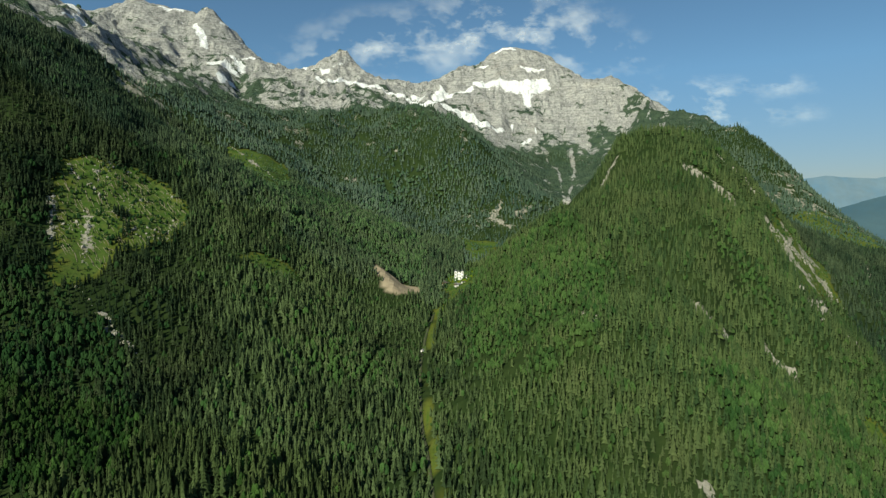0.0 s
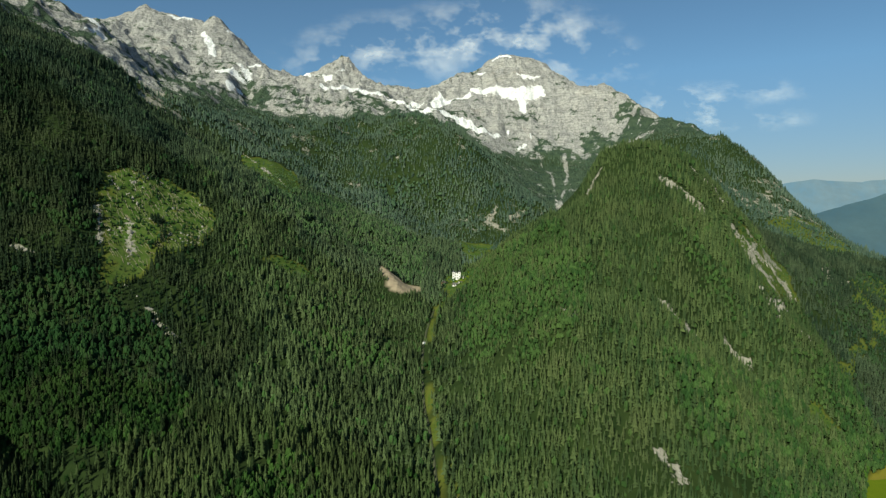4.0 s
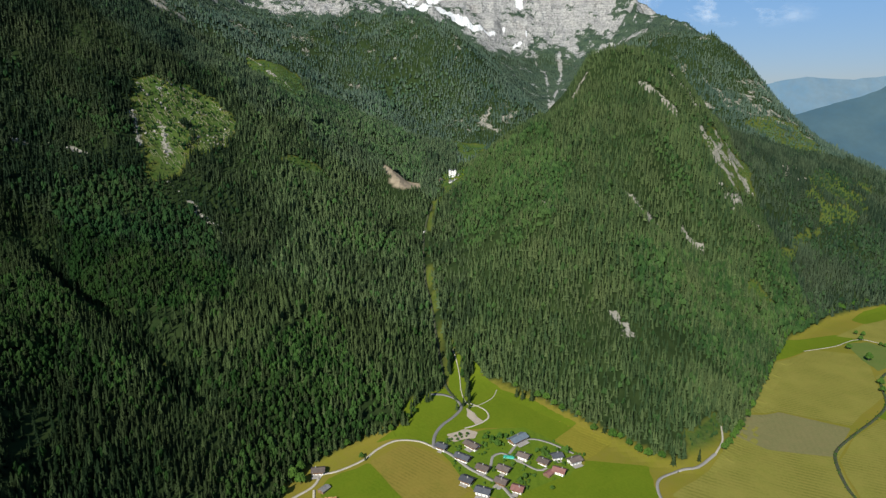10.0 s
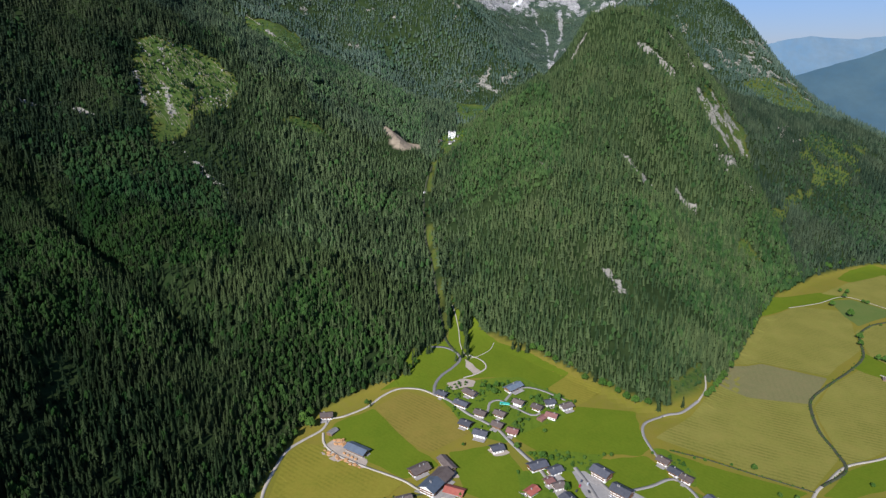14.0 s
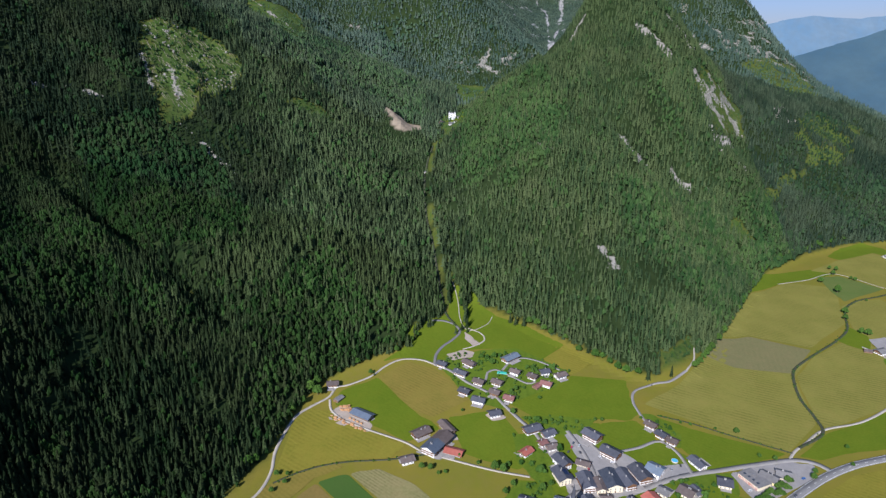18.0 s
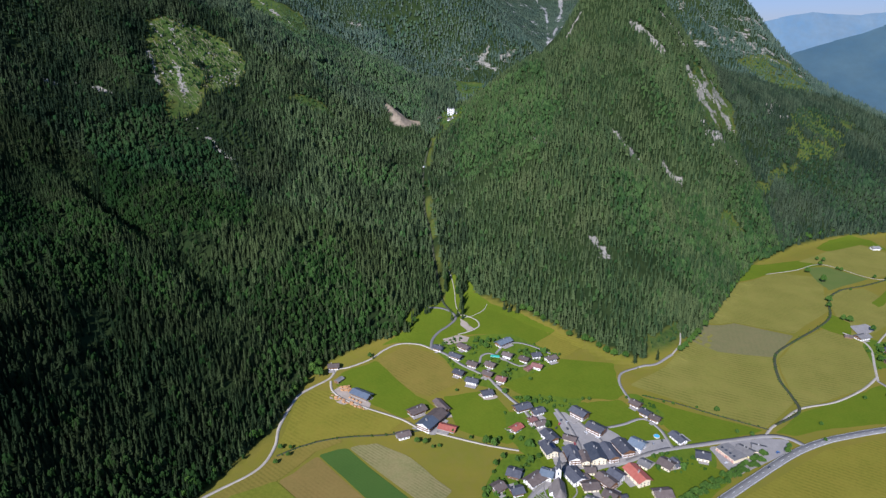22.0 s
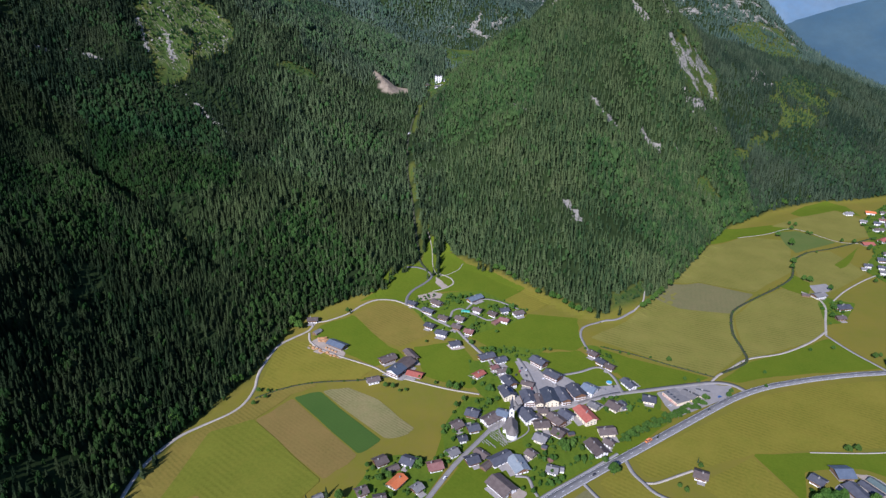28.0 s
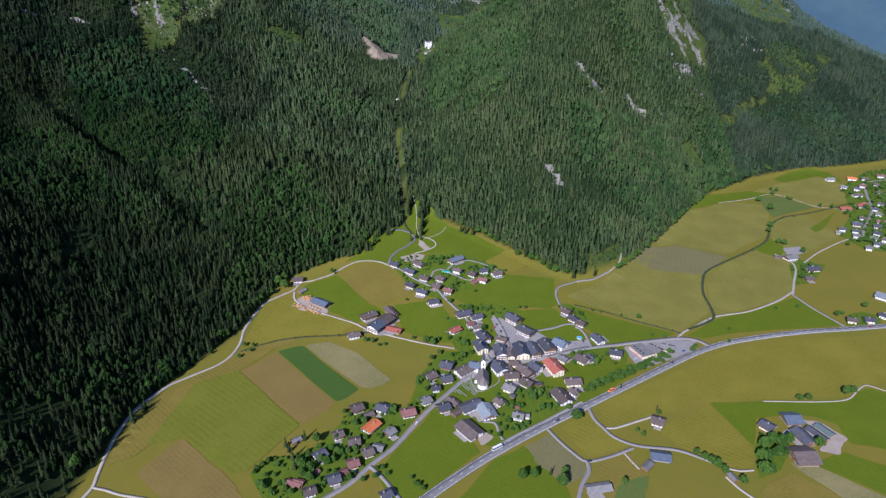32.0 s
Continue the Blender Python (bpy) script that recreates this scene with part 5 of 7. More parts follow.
    if "b" in extra:
        for s in range(1, storeys):
            z = 2.45 * s
            b = bmesh.new()
            box(b, (-inner - 1.25, -inset + 0.3, z - 0.18), (-inner, inset - 0.3, z))
            box(b, (-inner - 1.25, -inset + 0.3, z + 0.12), (-inner - 1.15, inset - 0.3, z + 1.0))
            if abs(((turn + 360) % 180) - 90) > 35 or length > 15:
                side = -1 if math.cos(radians(turn)) > 0 else 1
                y0, y1 = sorted((side * inset, side * (inset + 1.15)))
                box(b, (-inner + 0.4, y0, z - 0.18), (inner - 0.4, y1, z))
                y0, y1 = sorted((side * (inset + 1.05), side * (inset + 1.15)))
                box(b, (-inner + 0.4, y0, z + 0.12), (inner - 0.4, y1, z + 1.0))
            part("balcony", b, TIMBER, ob, "dark brown wooden balcony")
    if "s" in extra:
        for k in range(5):
            for j in (0.34, 0.66):
                part("solar_panel", PANEL, None, roof_ob, "", pose((k - 2) * 1.75, -half * j, ridge + 0.42 - half * j * slope, pitch, 0, 0))
    return ob


house(90.2, 663.2, 131, 20.2, 15, 3, "dark", "white", "b")
house(102.7, 636.2, 135, 20.4, 15, 3, "dark", "white", "bs")
house(49.3, 621.9, 115, 19.4, 14, 3, "dark", "white")
house(44.9, 601.7, 106, 21.1, 15, 3, "dark", "cream", "s")
house(67.4, 592.5, 97, 23.4, 15, 3, "dark", "white", "b")
house(78.7, 587.4, 92, 18.3, 10, 3, "brown", "cream")
house(92.1, 594.7, 95, 27.0, 18, 3, "slate", "cream")
house(106.9, 596.9, 103, 26.5, 13, 3, "dark", "white", "b")
house(123.9, 604.5, 105, 23.6, 17, 3, "dark", "white", "b")
house(140.5, 609.8, 136, 16.1, 17, 3, "blue", "white")
house(71.3, 622.6, 154, 14.4, 10, 1, "brown", "cream")
house(63.0, 560.9, 113, 20.8, 16, 3, "dark", "white")
house(71.2, 559.0, 42, 9.5, 10, 2, "brown", "white")
house(80.5, 571.5, 180, 10.4, 11, 2, "brown", "cream")
house(92.7, 553.9, 124, 20.2, 14, 3, "brown", "white", "b")
house(104.5, 562.0, 129, 15.1, 13, 3, "dark", "white")
house(125.0, 561.8, 110, 27.2, 16, 3, "red", "cream")
house(139.1, 580.4, 134, 11.4, 12, 2, "grey", "cream")
house(161.0, 579.9, 131, 15.2, 16, 2, "brown", "cream")
house(172.2, 582.8, 104, 13.8, 8, 1, "dark", "white")
house(189.2, 622.8, 112, 18.9, 12, 2, "dark", "white")
house(203.3, 593.1, 160, 14.2, 15, 2, "dark", "cream")
house(75.3, 548.5, 7, 17.0, 14, 2, "brown", "cream")
house(91.9, 535.5, 139, 13.3, 14, 2, "brown", "white", "b")
house(72.1, 526.3, 147, 13.3, 14, 2, "grey", "cream")
house(74.0, 514.9, 151, 5.7, 6, 1, "dark", "timber", "x")
house(104.3, 535.4, 16, 7.2, 5, 1, "dark", "timber", "x")
house(141.2, 537.3, 6, 18.1, 14, 2, "brown", "cream")
house(139.5, 519.1, 130, 9.5, 10, 2, "brown", "white")
house(124.8, 511.3, 111, 23.7, 16, 2, "brown", "white")
house(58.8, 502.9, 131, 9.5, 10, 2, "brown", "cream")
house(162.3, 684.9, 129, 13.1, 11, 2, "brown", "white", "b")
house(168.0, 668.0, 127, 12.2, 11, 2, "dark", "white", "b")
house(176.1, 657.4, 135, 11.5, 11, 2, "brown", "white", "b")
house(250.9, 600.2, 130, 16.9, 14, 2, "grey", "yellow")
house(268.4, 605.6, 156, 14.2, 15, 1, "grey", "cream")
house(4.8, 568.0, 158, 14.3, 15, 2, "dark", "timber", "b")
house(23.5, 558.5, 38, 22.2, 15, 2, "brown", "white")
house(-13.6, 547.9, 36, 12.3, 13, 2, "brown", "white", "b")
house(3.8, 542.5, 19, 12.3, 12, 2, "dark", "white", "b")
house(-7.8, 525.8, 14, 8.5, 9, 2, "dark", "white")
house(-17.9, 505.3, 33, 10.4, 11, 2, "grey", "white")
house(0.5, 494.5, 25, 12.6, 13, 2, "dark", "white", "b")
house(10.5, 505.0, 133, 14.8, 9, 1, "brown", "white")
house(28.0, 496.4, 32, 25.0, 14, 2, "dark", "white")
house(44.3, 487.6, 110, 21.8, 16, 2, "lead", "white")
house(15.5, 489.9, 45, 15.8, 8, 1, "brown", "timber", "x")
house(36.8, 564.5, 155, 12.8, 13, 3, "blue", "white")
house(25.8, 460.0, 128, 26.0, 19, 2, "brown", "white", "n")
house(75.9, 480.9, 160, 10.4, 11, 2, "grey", "white")
house(76.3, 496.3, 12, 4.2, 5, 1, "rust", "timber", "x")
house(85.3, 482.9, 168, 4.0, 7, 1, "grey", "white", "x")
house(-88.0, 493.2, 33, 12.3, 13, 2, "brown", "white", "b")
house(-76.7, 483.9, 30, 15.2, 8, 1, "brown", "timber", "x")
house(-60.8, 493.2, 153, 13.3, 13, 2, "dark", "white")
house(-35.2, 486.4, 17, 14.5, 13, 2, "rust", "white", "b")
house(-51.1, 457.5, 43, 10.4, 11, 2, "grey", "white", "b")
house(-69.9, 465.3, 54, 19.6, 13, 2, "orange", "white")
house(-101.0, 453.6, 29, 11.4, 12, 2, "brown", "white", "b")
house(-83.8, 443.9, 11, 12.3, 13, 2, "brown", "white", "b")
house(-69.4, 429.9, 26, 11.4, 12, 2, "brown", "white", "b")
house(-60.5, 437.5, 165, 11.1, 10, 1, "grey", "white", "n")
house(-81.2, 415.9, 22, 11.4, 12, 2, "rust", "cream", "b")
house(-113.1, 426.4, 45, 12.9, 13, 2, "dark", "white")
house(-95.5, 397.2, 25, 12.3, 13, 2, "dark", "white", "b")
house(-125.9, 394.9, 162, 9.9, 7, 1, "rust", "timber", "x")
house(-139.6, 448.0, 34, 9.5, 7, 1, "grey", "timber", "x")
house(-88.4, 406.7, 32, 7.5, 8, 1, "rust", "timber", "x")
house(-112.1, 407.6, 49, 4.4, 5, 1, "rust", "timber", "x")
house(-113.7, 383.1, 25, 11.4, 12, 2, "brown", "white")
house(-48.1, 379.4, 34, 10.4, 11, 2, "dark", "white")
house(-130.1, 394.0, 163, 15.5, 7, 1, "rust", "timber", "x")
house(-70.9, 803.7, 145, 13.6, 11, 2, "dark", "white", "b")
house(-47.7, 783.2, 144, 18.8, 11, 2, "dark", "white", "b")
house(-36.1, 805.3, 135, 19.3, 11, 2, "brown", "white", "b")
house(-26.1, 763.9, 148, 14.4, 11, 2, "brown", "white", "b")
house(-44.4, 744.7, 145, 14.2, 12, 2, "dark", "white", "b")
house(-28.8, 727.0, 155, 16.1, 12, 2, "dark", "white")
house(-8.1, 742.0, 146, 13.4, 11, 2, "brown", "timber", "b")
house(-3.3, 762.5, 145, 14.0, 11, 2, "brown", "white", "b")
house(7.7, 730.5, 154, 12.4, 11, 2, "rust", "white", "b")
house(-12.9, 701.9, 19, 14.2, 12, 2, "dark", "white")
house(18.9, 817.7, 39, 25.5, 13, 2, "blue", "white", "b")
house(21.6, 785.1, 145, 13.5, 11, 2, "brown", "white")
house(42.8, 776.2, 142, 12.8, 11, 2, "brown", "white", "b")
house(58.9, 786.5, 17, 13.1, 11, 2, "dark", "white")
house(77.9, 779.5, 27, 16.2, 11, 2, "brown", "white")
house(57.1, 760.3, 150, 13.7, 11, 2, "rust", "white")
house(45.5, 757.7, 46, 12.1, 8, 1, "rust", "timber", "x")
house(26.4, 675.0, 24, 21.0, 13, 2, "dark", "white", "b")
house(43.0, 667.6, 27, 15.7, 11, 2, "dark", "white")
house(14.9, 638.0, 41, 14.0, 10, 2, "red", "white")
house(42.7, 645.5, 19, 12.1, 10, 2, "brown", "white")
house(34.3, 651.8, 32, 8.5, 9, 2, "rust", "white")
house(-207.7, 767.9, 7, 14.2, 11, 2, "brown", "white", "b")
house(-196.0, 739.2, 57, 11.9, 8, 1, "grey", "timber", "x")
house(-163.5, 704.5, 146, 28.0, 14, 2, "steel", "timber", "n")
house(-96.0, 670.5, 36, 21.5, 14, 2, "brown", "white", "b")
house(-83.0, 644.5, 56, 20.9, 19, 3, "steel", "white", "b")
house(-72.3, 658.5, 56, 16.8, 19, 3, "brown", "timber", "n")
house(-67.3, 678.5, 120, 26.0, 10, 2, "brown", "timber", "n")
house(-60.5, 640.5, 157, 20.2, 12, 1, "red", "timber", "n")
house(-109.1, 628.1, 20, 14.6, 11, 2, "brown", "white")
house(318.0, 466.3, 126, 12.3, 13, 2, "dark", "white", "b")
house(347.0, 476.4, 180, 16.8, 18, 2, "steel", "timber", "n")
house(345.0, 450.5, 100, 22.3, 14, 2, "dark", "timber", "n")
house(361.3, 456.1, 113, 20.8, 8, 1, "dark", "timber", "n")
house(371.7, 461.3, 113, 17.6, 8, 1, "green", "timber", "n")
house(330.6, 425.0, 2, 22.1, 24, 2, "brown", "timber", "n")
house(255.4, 401.0, 104, 9.6, 6, 1, "grey", "timber", "x")
house(213.2, 473.3, 152, 12.3, 13, 2, "brown", "white", "b")
house(200.2, 426.2, 168, 17.8, 13, 1, "steel", "timber", "n")
house(184.8, 414.5, 44, 12.1, 7, 1, "grey", "timber", "x")
house(134.2, 388.2, 10, 22.6, 10, 1, "grey", "timber", "n")
house(855.7, 1272.1, 180, 17.5, 14, 2, "grey", "white")
house(907.6, 1277.2, 154, 19.2, 12, 2, "orange", "white")
house(934.1, 1275.6, 161, 13.0, 11, 2, "brown", "white")
house(853.7, 1217.8, 141, 12.4, 11, 2, "grey", "white")
house(874.1, 1205.5, 144, 13.1, 12, 2, "dark", "white")
house(897.9, 1224.9, 140, 12.3, 11, 2, "rust", "white")
house(848.4, 1164.9, 180, 19.6, 12, 2, "brown", "white")
house(776.1, 1088.7, 180, 21.8, 16, 1, "red", "timber", "n")
house(817.2, 1104.3, 32, 30.7, 13, 2, "red", "white")
house(745.9, 1004.3, 159, 15.8, 14, 2, "dark", "white", "b")
house(773.8, 1033.3, 161, 10.4, 11, 2, "brown", "white")
house(703.8, 979.3, 167, 11.6, 11, 2, "dark", "white")
house(691.7, 966.3, 152, 11.0, 10, 1, "grey", "white")
house(722.0, 970.2, 151, 10.9, 11, 2, "dark", "white")
house(710.8, 949.4, 146, 10.4, 11, 2, "grey", "white")
house(752.6, 958.4, 134, 11.4, 12, 2, "dark", "white")
house(794.9, 1013.6, 156, 13.8, 13, 2, "rust", "white")
house(859.8, 1110.2, 143, 11.1, 11, 2, "brown", "white")
house(818.9, 1053.1, 132, 10.4, 11, 2, "grey", "white")
house(722.3, 912.0, 140, 11.0, 11, 2, "dark", "white")
house(698.0, 896.9, 153, 10.4, 11, 2, "grey", "white")
house(983.5, 1297.1, 164, 15.5, 11, 2, "rust", "white")
house(933.4, 1233.0, 131, 10.5, 10, 2, "brown", "white")
house(550.1, 860.6, 18, 21.4, 14, 2, "grey", "white")
house(532.8, 865.2, 155, 10.4, 9, 1, "brown", "timber", "x")
house(561.1, 820.0, 10, 22.3, 15, 2, "dark", "white", "b")
house(537.4, 786.6, 180, 12.4, 11, 2, "brown", "timber")
house(526.9, 667.4, 154, 11.4, 12, 2, "brown", "cream")
house(549.4, 668.0, 167, 12.3, 12, 2, "dark", "cream")
house(611.5, 729.8, 130, 21.5, 20, 2, "lead", "white", "n")
house(575.4, 678.8, 130, 9.5, 10, 2, "dark", "white")
house(866.0, 1092.0, 146, 12.5, 11, 2, "rust", "white")
house(775.0, 993.0, 150, 12.0, 11, 2, "dark", "white", "b")
house(748.0, 930.0, 144, 13.0, 11, 2, "brown", "white")
house(732.0, 937.0, 150, 11.0, 10, 2, "grey", "white")
house(830.0, 1080.0, 140, 11.0, 10, 2, "dark", "white")
house(905.0, 1180.0, 140, 12.0, 11, 2, "brown", "white")
# gardens
garden("core_gardens", [(-29, 544), (-3, 598), (31, 596), (36, 582), (3, 536), (-15, 504), (-25, 501)])
garden("south_gardens", [(-174, 409), (-154, 428), (-126, 434), (-107, 461), (-95, 498), (-73, 507), (-49, 498), (-21, 498), (-50, 434), (-68, 413), (-100, 380), (-106, 371), (-148, 371)])
garden("east_gardens", [(54, 534), (86, 546), (103, 534), (123, 531), (131, 503), (107, 486), (69, 458), (54, 466), (53, 499)])
garden("upper_gardens", [(-80, 811), (-45, 833), (-2, 843), (33, 845), (66, 816), (93, 792), (70, 759), (13, 728), (-2, 714), (-37, 728), (-63, 781)])
garden("street_gardens", [(5, 668), (41, 679), (52, 644), (43, 598), (23, 593), (4, 626)])
garden("north_gardens", [(16, 701), (57, 702), (102, 696), (80, 663), (66, 669), (41, 669)])
garden("row_gardens", [(159, 710), (175, 707), (192, 668), (180, 648), (166, 679)])
garden("graveyard", [(10, 525), (34, 556), (37, 536), (40, 525), (26, 515)])
garden("far_gardens", [(860, 1234), (976, 1339), (1084, 1363), (745, 881), (693, 899), (689, 971), (752, 1032), (805, 1126)])
garden("farm_gardens", [(294, 441), (307, 457), (329, 457), (329, 441), (306, 413), (279, 399)])
garden("mill_gardens", [(535, 838), (560, 859), (593, 839), (542, 780), (508, 771)])
garden("ribbon_gardens", [(528, 683), (554, 695), (576, 683), (562, 662), (516, 658)])
garden("church_green", [(53, 536), (56, 564), (61, 556), (62, 544)])
garden("villa_gardens", [(150, 600), (172, 609), (199, 610), (222, 610), (213, 578), (169, 568), (150, 572)])


def parish_church(x, y, turn):
    """The village church: nave and rounded choir towards the meadows, tower with a needle spire behind."""
    ob = tagged(new("church"), "white parish church with grey-brown shingle roof and needle spire", "church")
    ob.matrix_basis = pose(x, y, ground_z(x, y), 0, 0, turn) @ Matrix.Diagonal((0.95, 0.82, 1.0, 1.0))
    part("nave", prism(bmesh.new(), [(-7, -1), (7, -1), (7, 6.4), (0, 13.2), (-7, 6.4)], -12, 6), WALL["white"], ob)
    steep = ROOF["shingle"]
    part("nave_roof", prism(bmesh.new(), [(-7.9, 5.6), (0, 13.4), (7.9, 5.6), (7.9, 6.0), (0, 13.9), (-7.9, 6.0)], -12.2, 6.4), steep, ob, "steep grey-brown shingle roof")
    b = bmesh.new()
    ring = [(-12 - 6 * math.cos(a), 7 * math.sin(a)) for a in [radians(v) for v in (-90, -54, -18, 18, 54, 90)]]
    low, top = [b.verts.new((u, v, -1)) for u, v in ring], [b.verts.new((u, v, 6.3)) for u, v in ring]
    for k in range(5):
        b.faces.new((low[k], low[k + 1], top[k + 1], top[k]))
    part("choir", b, WALL["white"], ob)
    b = bmesh.new()
    ring = [(-12 - 7 * math.cos(a), 7.9 * math.sin(a)) for a in [radians(v) for v in (-90, -54, -18, 18, 54, 90)]]
    rim, tip = [b.verts.new((u, v, 5.7)) for u, v in ring], b.verts.new((-12.2, 0, 13.9))
    for k in range(5):
        b.faces.new((rim[k], rim[k + 1], tip))
    part("choir_roof", b, steep, ob, "grey shingle half cone")
    part("tower", boxed((6, -2.9, -1), (11.8, 2.9, 20.0)), WALL["white"], ob)
    for v, side in ((-2.95, -90), (2.95, 90)):
        part("belfry_opening", boxed((8.1, v - 0.1, 15.2), (9.7, v + 0.1, 18.4)), GLASS, ob, "dark arched sound opening")
    part("belfry_opening", boxed((5.9, -0.8, 15.2), (6.1, 0.8, 18.4)), GLASS, ob, "dark arched sound opening")
    for k in range(4):
        b = bmesh.new()
        b.faces.new([b.verts.new(c) for c in ((-3.1, -3.1, 20.0), (-3.1, 3.1, 20.0), (-3.1, 0, 23.2))])
        part("spire_gable", b, WALL["white"], ob, "white gable below the spire", pose(8.9, 0, 0, 0, 0, 90 * k))
    b = bmesh.new()
    base = [b.verts.new((8.9 + 3.2 * math.cos(a), 3.2 * math.sin(a), 20.2)) for a in [radians(45 * k + 22.5) for k in range(8)]]
    tip = b.verts.new((8.9, 0, 37.5))
    for k in range(8):
        b.faces.new((base[k], base[(k + 1) % 8], tip))
    part("spire", b, ROOF["dark"], ob, "slender dark grey spire")
    bm = bmesh.new()
    bmesh.ops.create_icosphere(bm, subdivisions=1, radius=0.5, matrix=pose(8.9, 0, 37.7))
    part("finial", bm, STONE, ob)
    for k in (-1, 0, 1):
        for v, side in ((-7.0, -90), (7.0, 90)):
            w = part("tall_window", boxed((-1.5 + 4.2 * k - 0.55, v - 0.12, 1.8), (-1.5 + 4.2 * k + 0.55, v + 0.12, 5.4)), GLASS, ob, "tall dark church window")
    part("sacristy", prism(bmesh.new(), [(7, -1), (11, -1), (11, 3.6), (7, 5.6)], -6, 3), WALL["white"], ob)
    part("sacristy_roof", prism(bmesh.new(), [(6.9, 5.7), (11.5, 3.4), (11.5, 3.7), (6.9, 6.0)], -6.4, 3.4), steep, ob)


def pilgrimage_church(x, y, turn):
    """The white twin-towered church high in the side valley."""
    ob = tagged(new("pilgrimage_church"), "white twin-towered pilgrimage church on a bright forest meadow", "church")
    ob.matrix_basis = pose(x, y, ground_z(x, y) - 0.5, 0, 0, turn) @ Matrix.Scale(0.78, 4)
    part("nave", prism(bmesh.new(), [(-9, -6), (9, -6), (9, 17), (0, 25), (-9, 17)], -12, 24), WALL["white"], ob)
    part("roof", prism(bmesh.new(), [(-9.8, 16.4), (0, 25.2), (9.8, 16.4), (9.8, 16.8), (0, 25.7), (-9.8, 16.8)], -11.6, 24.6), ROOF["grey"], ob, "grey gable roof")
    for v in (-8.2, 8.2):
        part("tower", boxed((-14.5, v - 3.1, -6), (-8.3, v + 3.1, 26)), WALL["white"], ob)
        b = bmesh.new()
        last = None
        for r, z in ((3.4, 26.0), (3.5, 27.0), (2.6, 28.6), (1.1, 29.6), (0.9, 30.6), (0.1, 32.6)):
            ring = [b.verts.new((-11.4 + r * math.cos(radians(45 * k + 22.5)), v + r * math.sin(radians(45 * k + 22.5)), z)) for k in range(8)]
            if last:
                for k in range(8):
                    b.faces.new((last[k], last[(k + 1) % 8], ring[(k + 1) % 8], ring[k]))
            last = ring
        part("tower_cap", b, ROOF["dark"], ob, "small onion-shaped tower cap")
        for z in (5, 12, 20):
            part("tower_window", boxed((-14.65, v - 1.1, z), (-14.4, v + 1.1, z + 4.2)), GLASS, ob, "dark tower window")
    part("portal", boxed((-12.2, -1.3, 0), (-11.9, 1.3, 4.2)), TIMBER, ob, "wooden portal")
    for z in (8, 15):
        for v in (-2.6, 2.6):
            part("front_window", boxed((-12.2, v - 1.1, z), (-11.9, v + 1.1, z + 4)), GLASS, ob)
    part("gable_front", prism(bmesh.new(), [(-5.1, 17), (5.1, 17), (0, 23)], -12.1, -11.6), WALL["white"], ob, "white pediment between the towers")


def vehicle(name, x, y, turn, size, colour, words, lift=0.7):
    """A road vehicle: lower body, glazed cabin and four wheels."""
    ob = tagged(new(name), words, name, "vehicles")
    ob.matrix_basis = pose(x, y, ground_z(x, y) + lift, 0, 0, turn)
    l, w, h = size
    paint = Paint(name + "_paint", 0.35).colour(colour).m
    long = name == "bus"
    b = prism(bmesh.new(), [(-w / 2, 0.35), (w / 2, 0.35), (w / 2, h * (0.5 if not long else 0.42)), (-w / 2, h * (0.5 if not long else 0.42))], -l / 2, l / 2)
    bmesh.ops.bevel(b, geom=b.edges[:], offset=0.12, segments=2, affect="EDGES")
    part("body", b, paint, ob)
    a0, a1 = (-0.49, 0.49) if long else (-0.36, 0.22)
    low = h * (0.5 if not long else 0.42)
    b = bmesh.new()
    v = [b.verts.new(c) for c in ((a0 * l, -w * 0.47, low), (a1 * l, -w * 0.47, low), (a1 * l, w * 0.47, low), (a0 * l, w * 0.47, low), ((a0 + 0.03) * l, -w * 0.42, h * 0.95), ((a1 - 0.06) * l, -w * 0.42, h * 0.95), ((a1 - 0.06) * l, w * 0.42, h * 0.95), ((a0 + 0.03) * l, w * 0.42, h * 0.95))]
    for q in ((0, 1, 5, 4), (1, 2, 6, 5), (2, 3, 7, 6), (3, 0, 4, 7)):
        b.faces.new([v[i] for i in q])
    part("windows", b, GLASS, ob, "dark glazing")
    part("roof", boxed(((a0 + 0.02) * l, -w * 0.44, h * 0.95), ((a1 - 0.05) * l, w * 0.44, h)), paint, ob)
    for u in (-0.32, 0.32):
        for s in (-1, 1):
            b = bmesh.new()
            bmesh.ops.create_cone(b, cap_ends=True, segments=12, radius1=0.36, radius2=0.36, depth=0.24, matrix=pose(u * l, s * (w / 2 - 0.1), 0.36, 90))
            part("wheel", b, TYRE, ob, "black tyre")


TYRE = Paint("tyre_rubber", 0.9).colour((0.02, 0.02, 0.02)).m


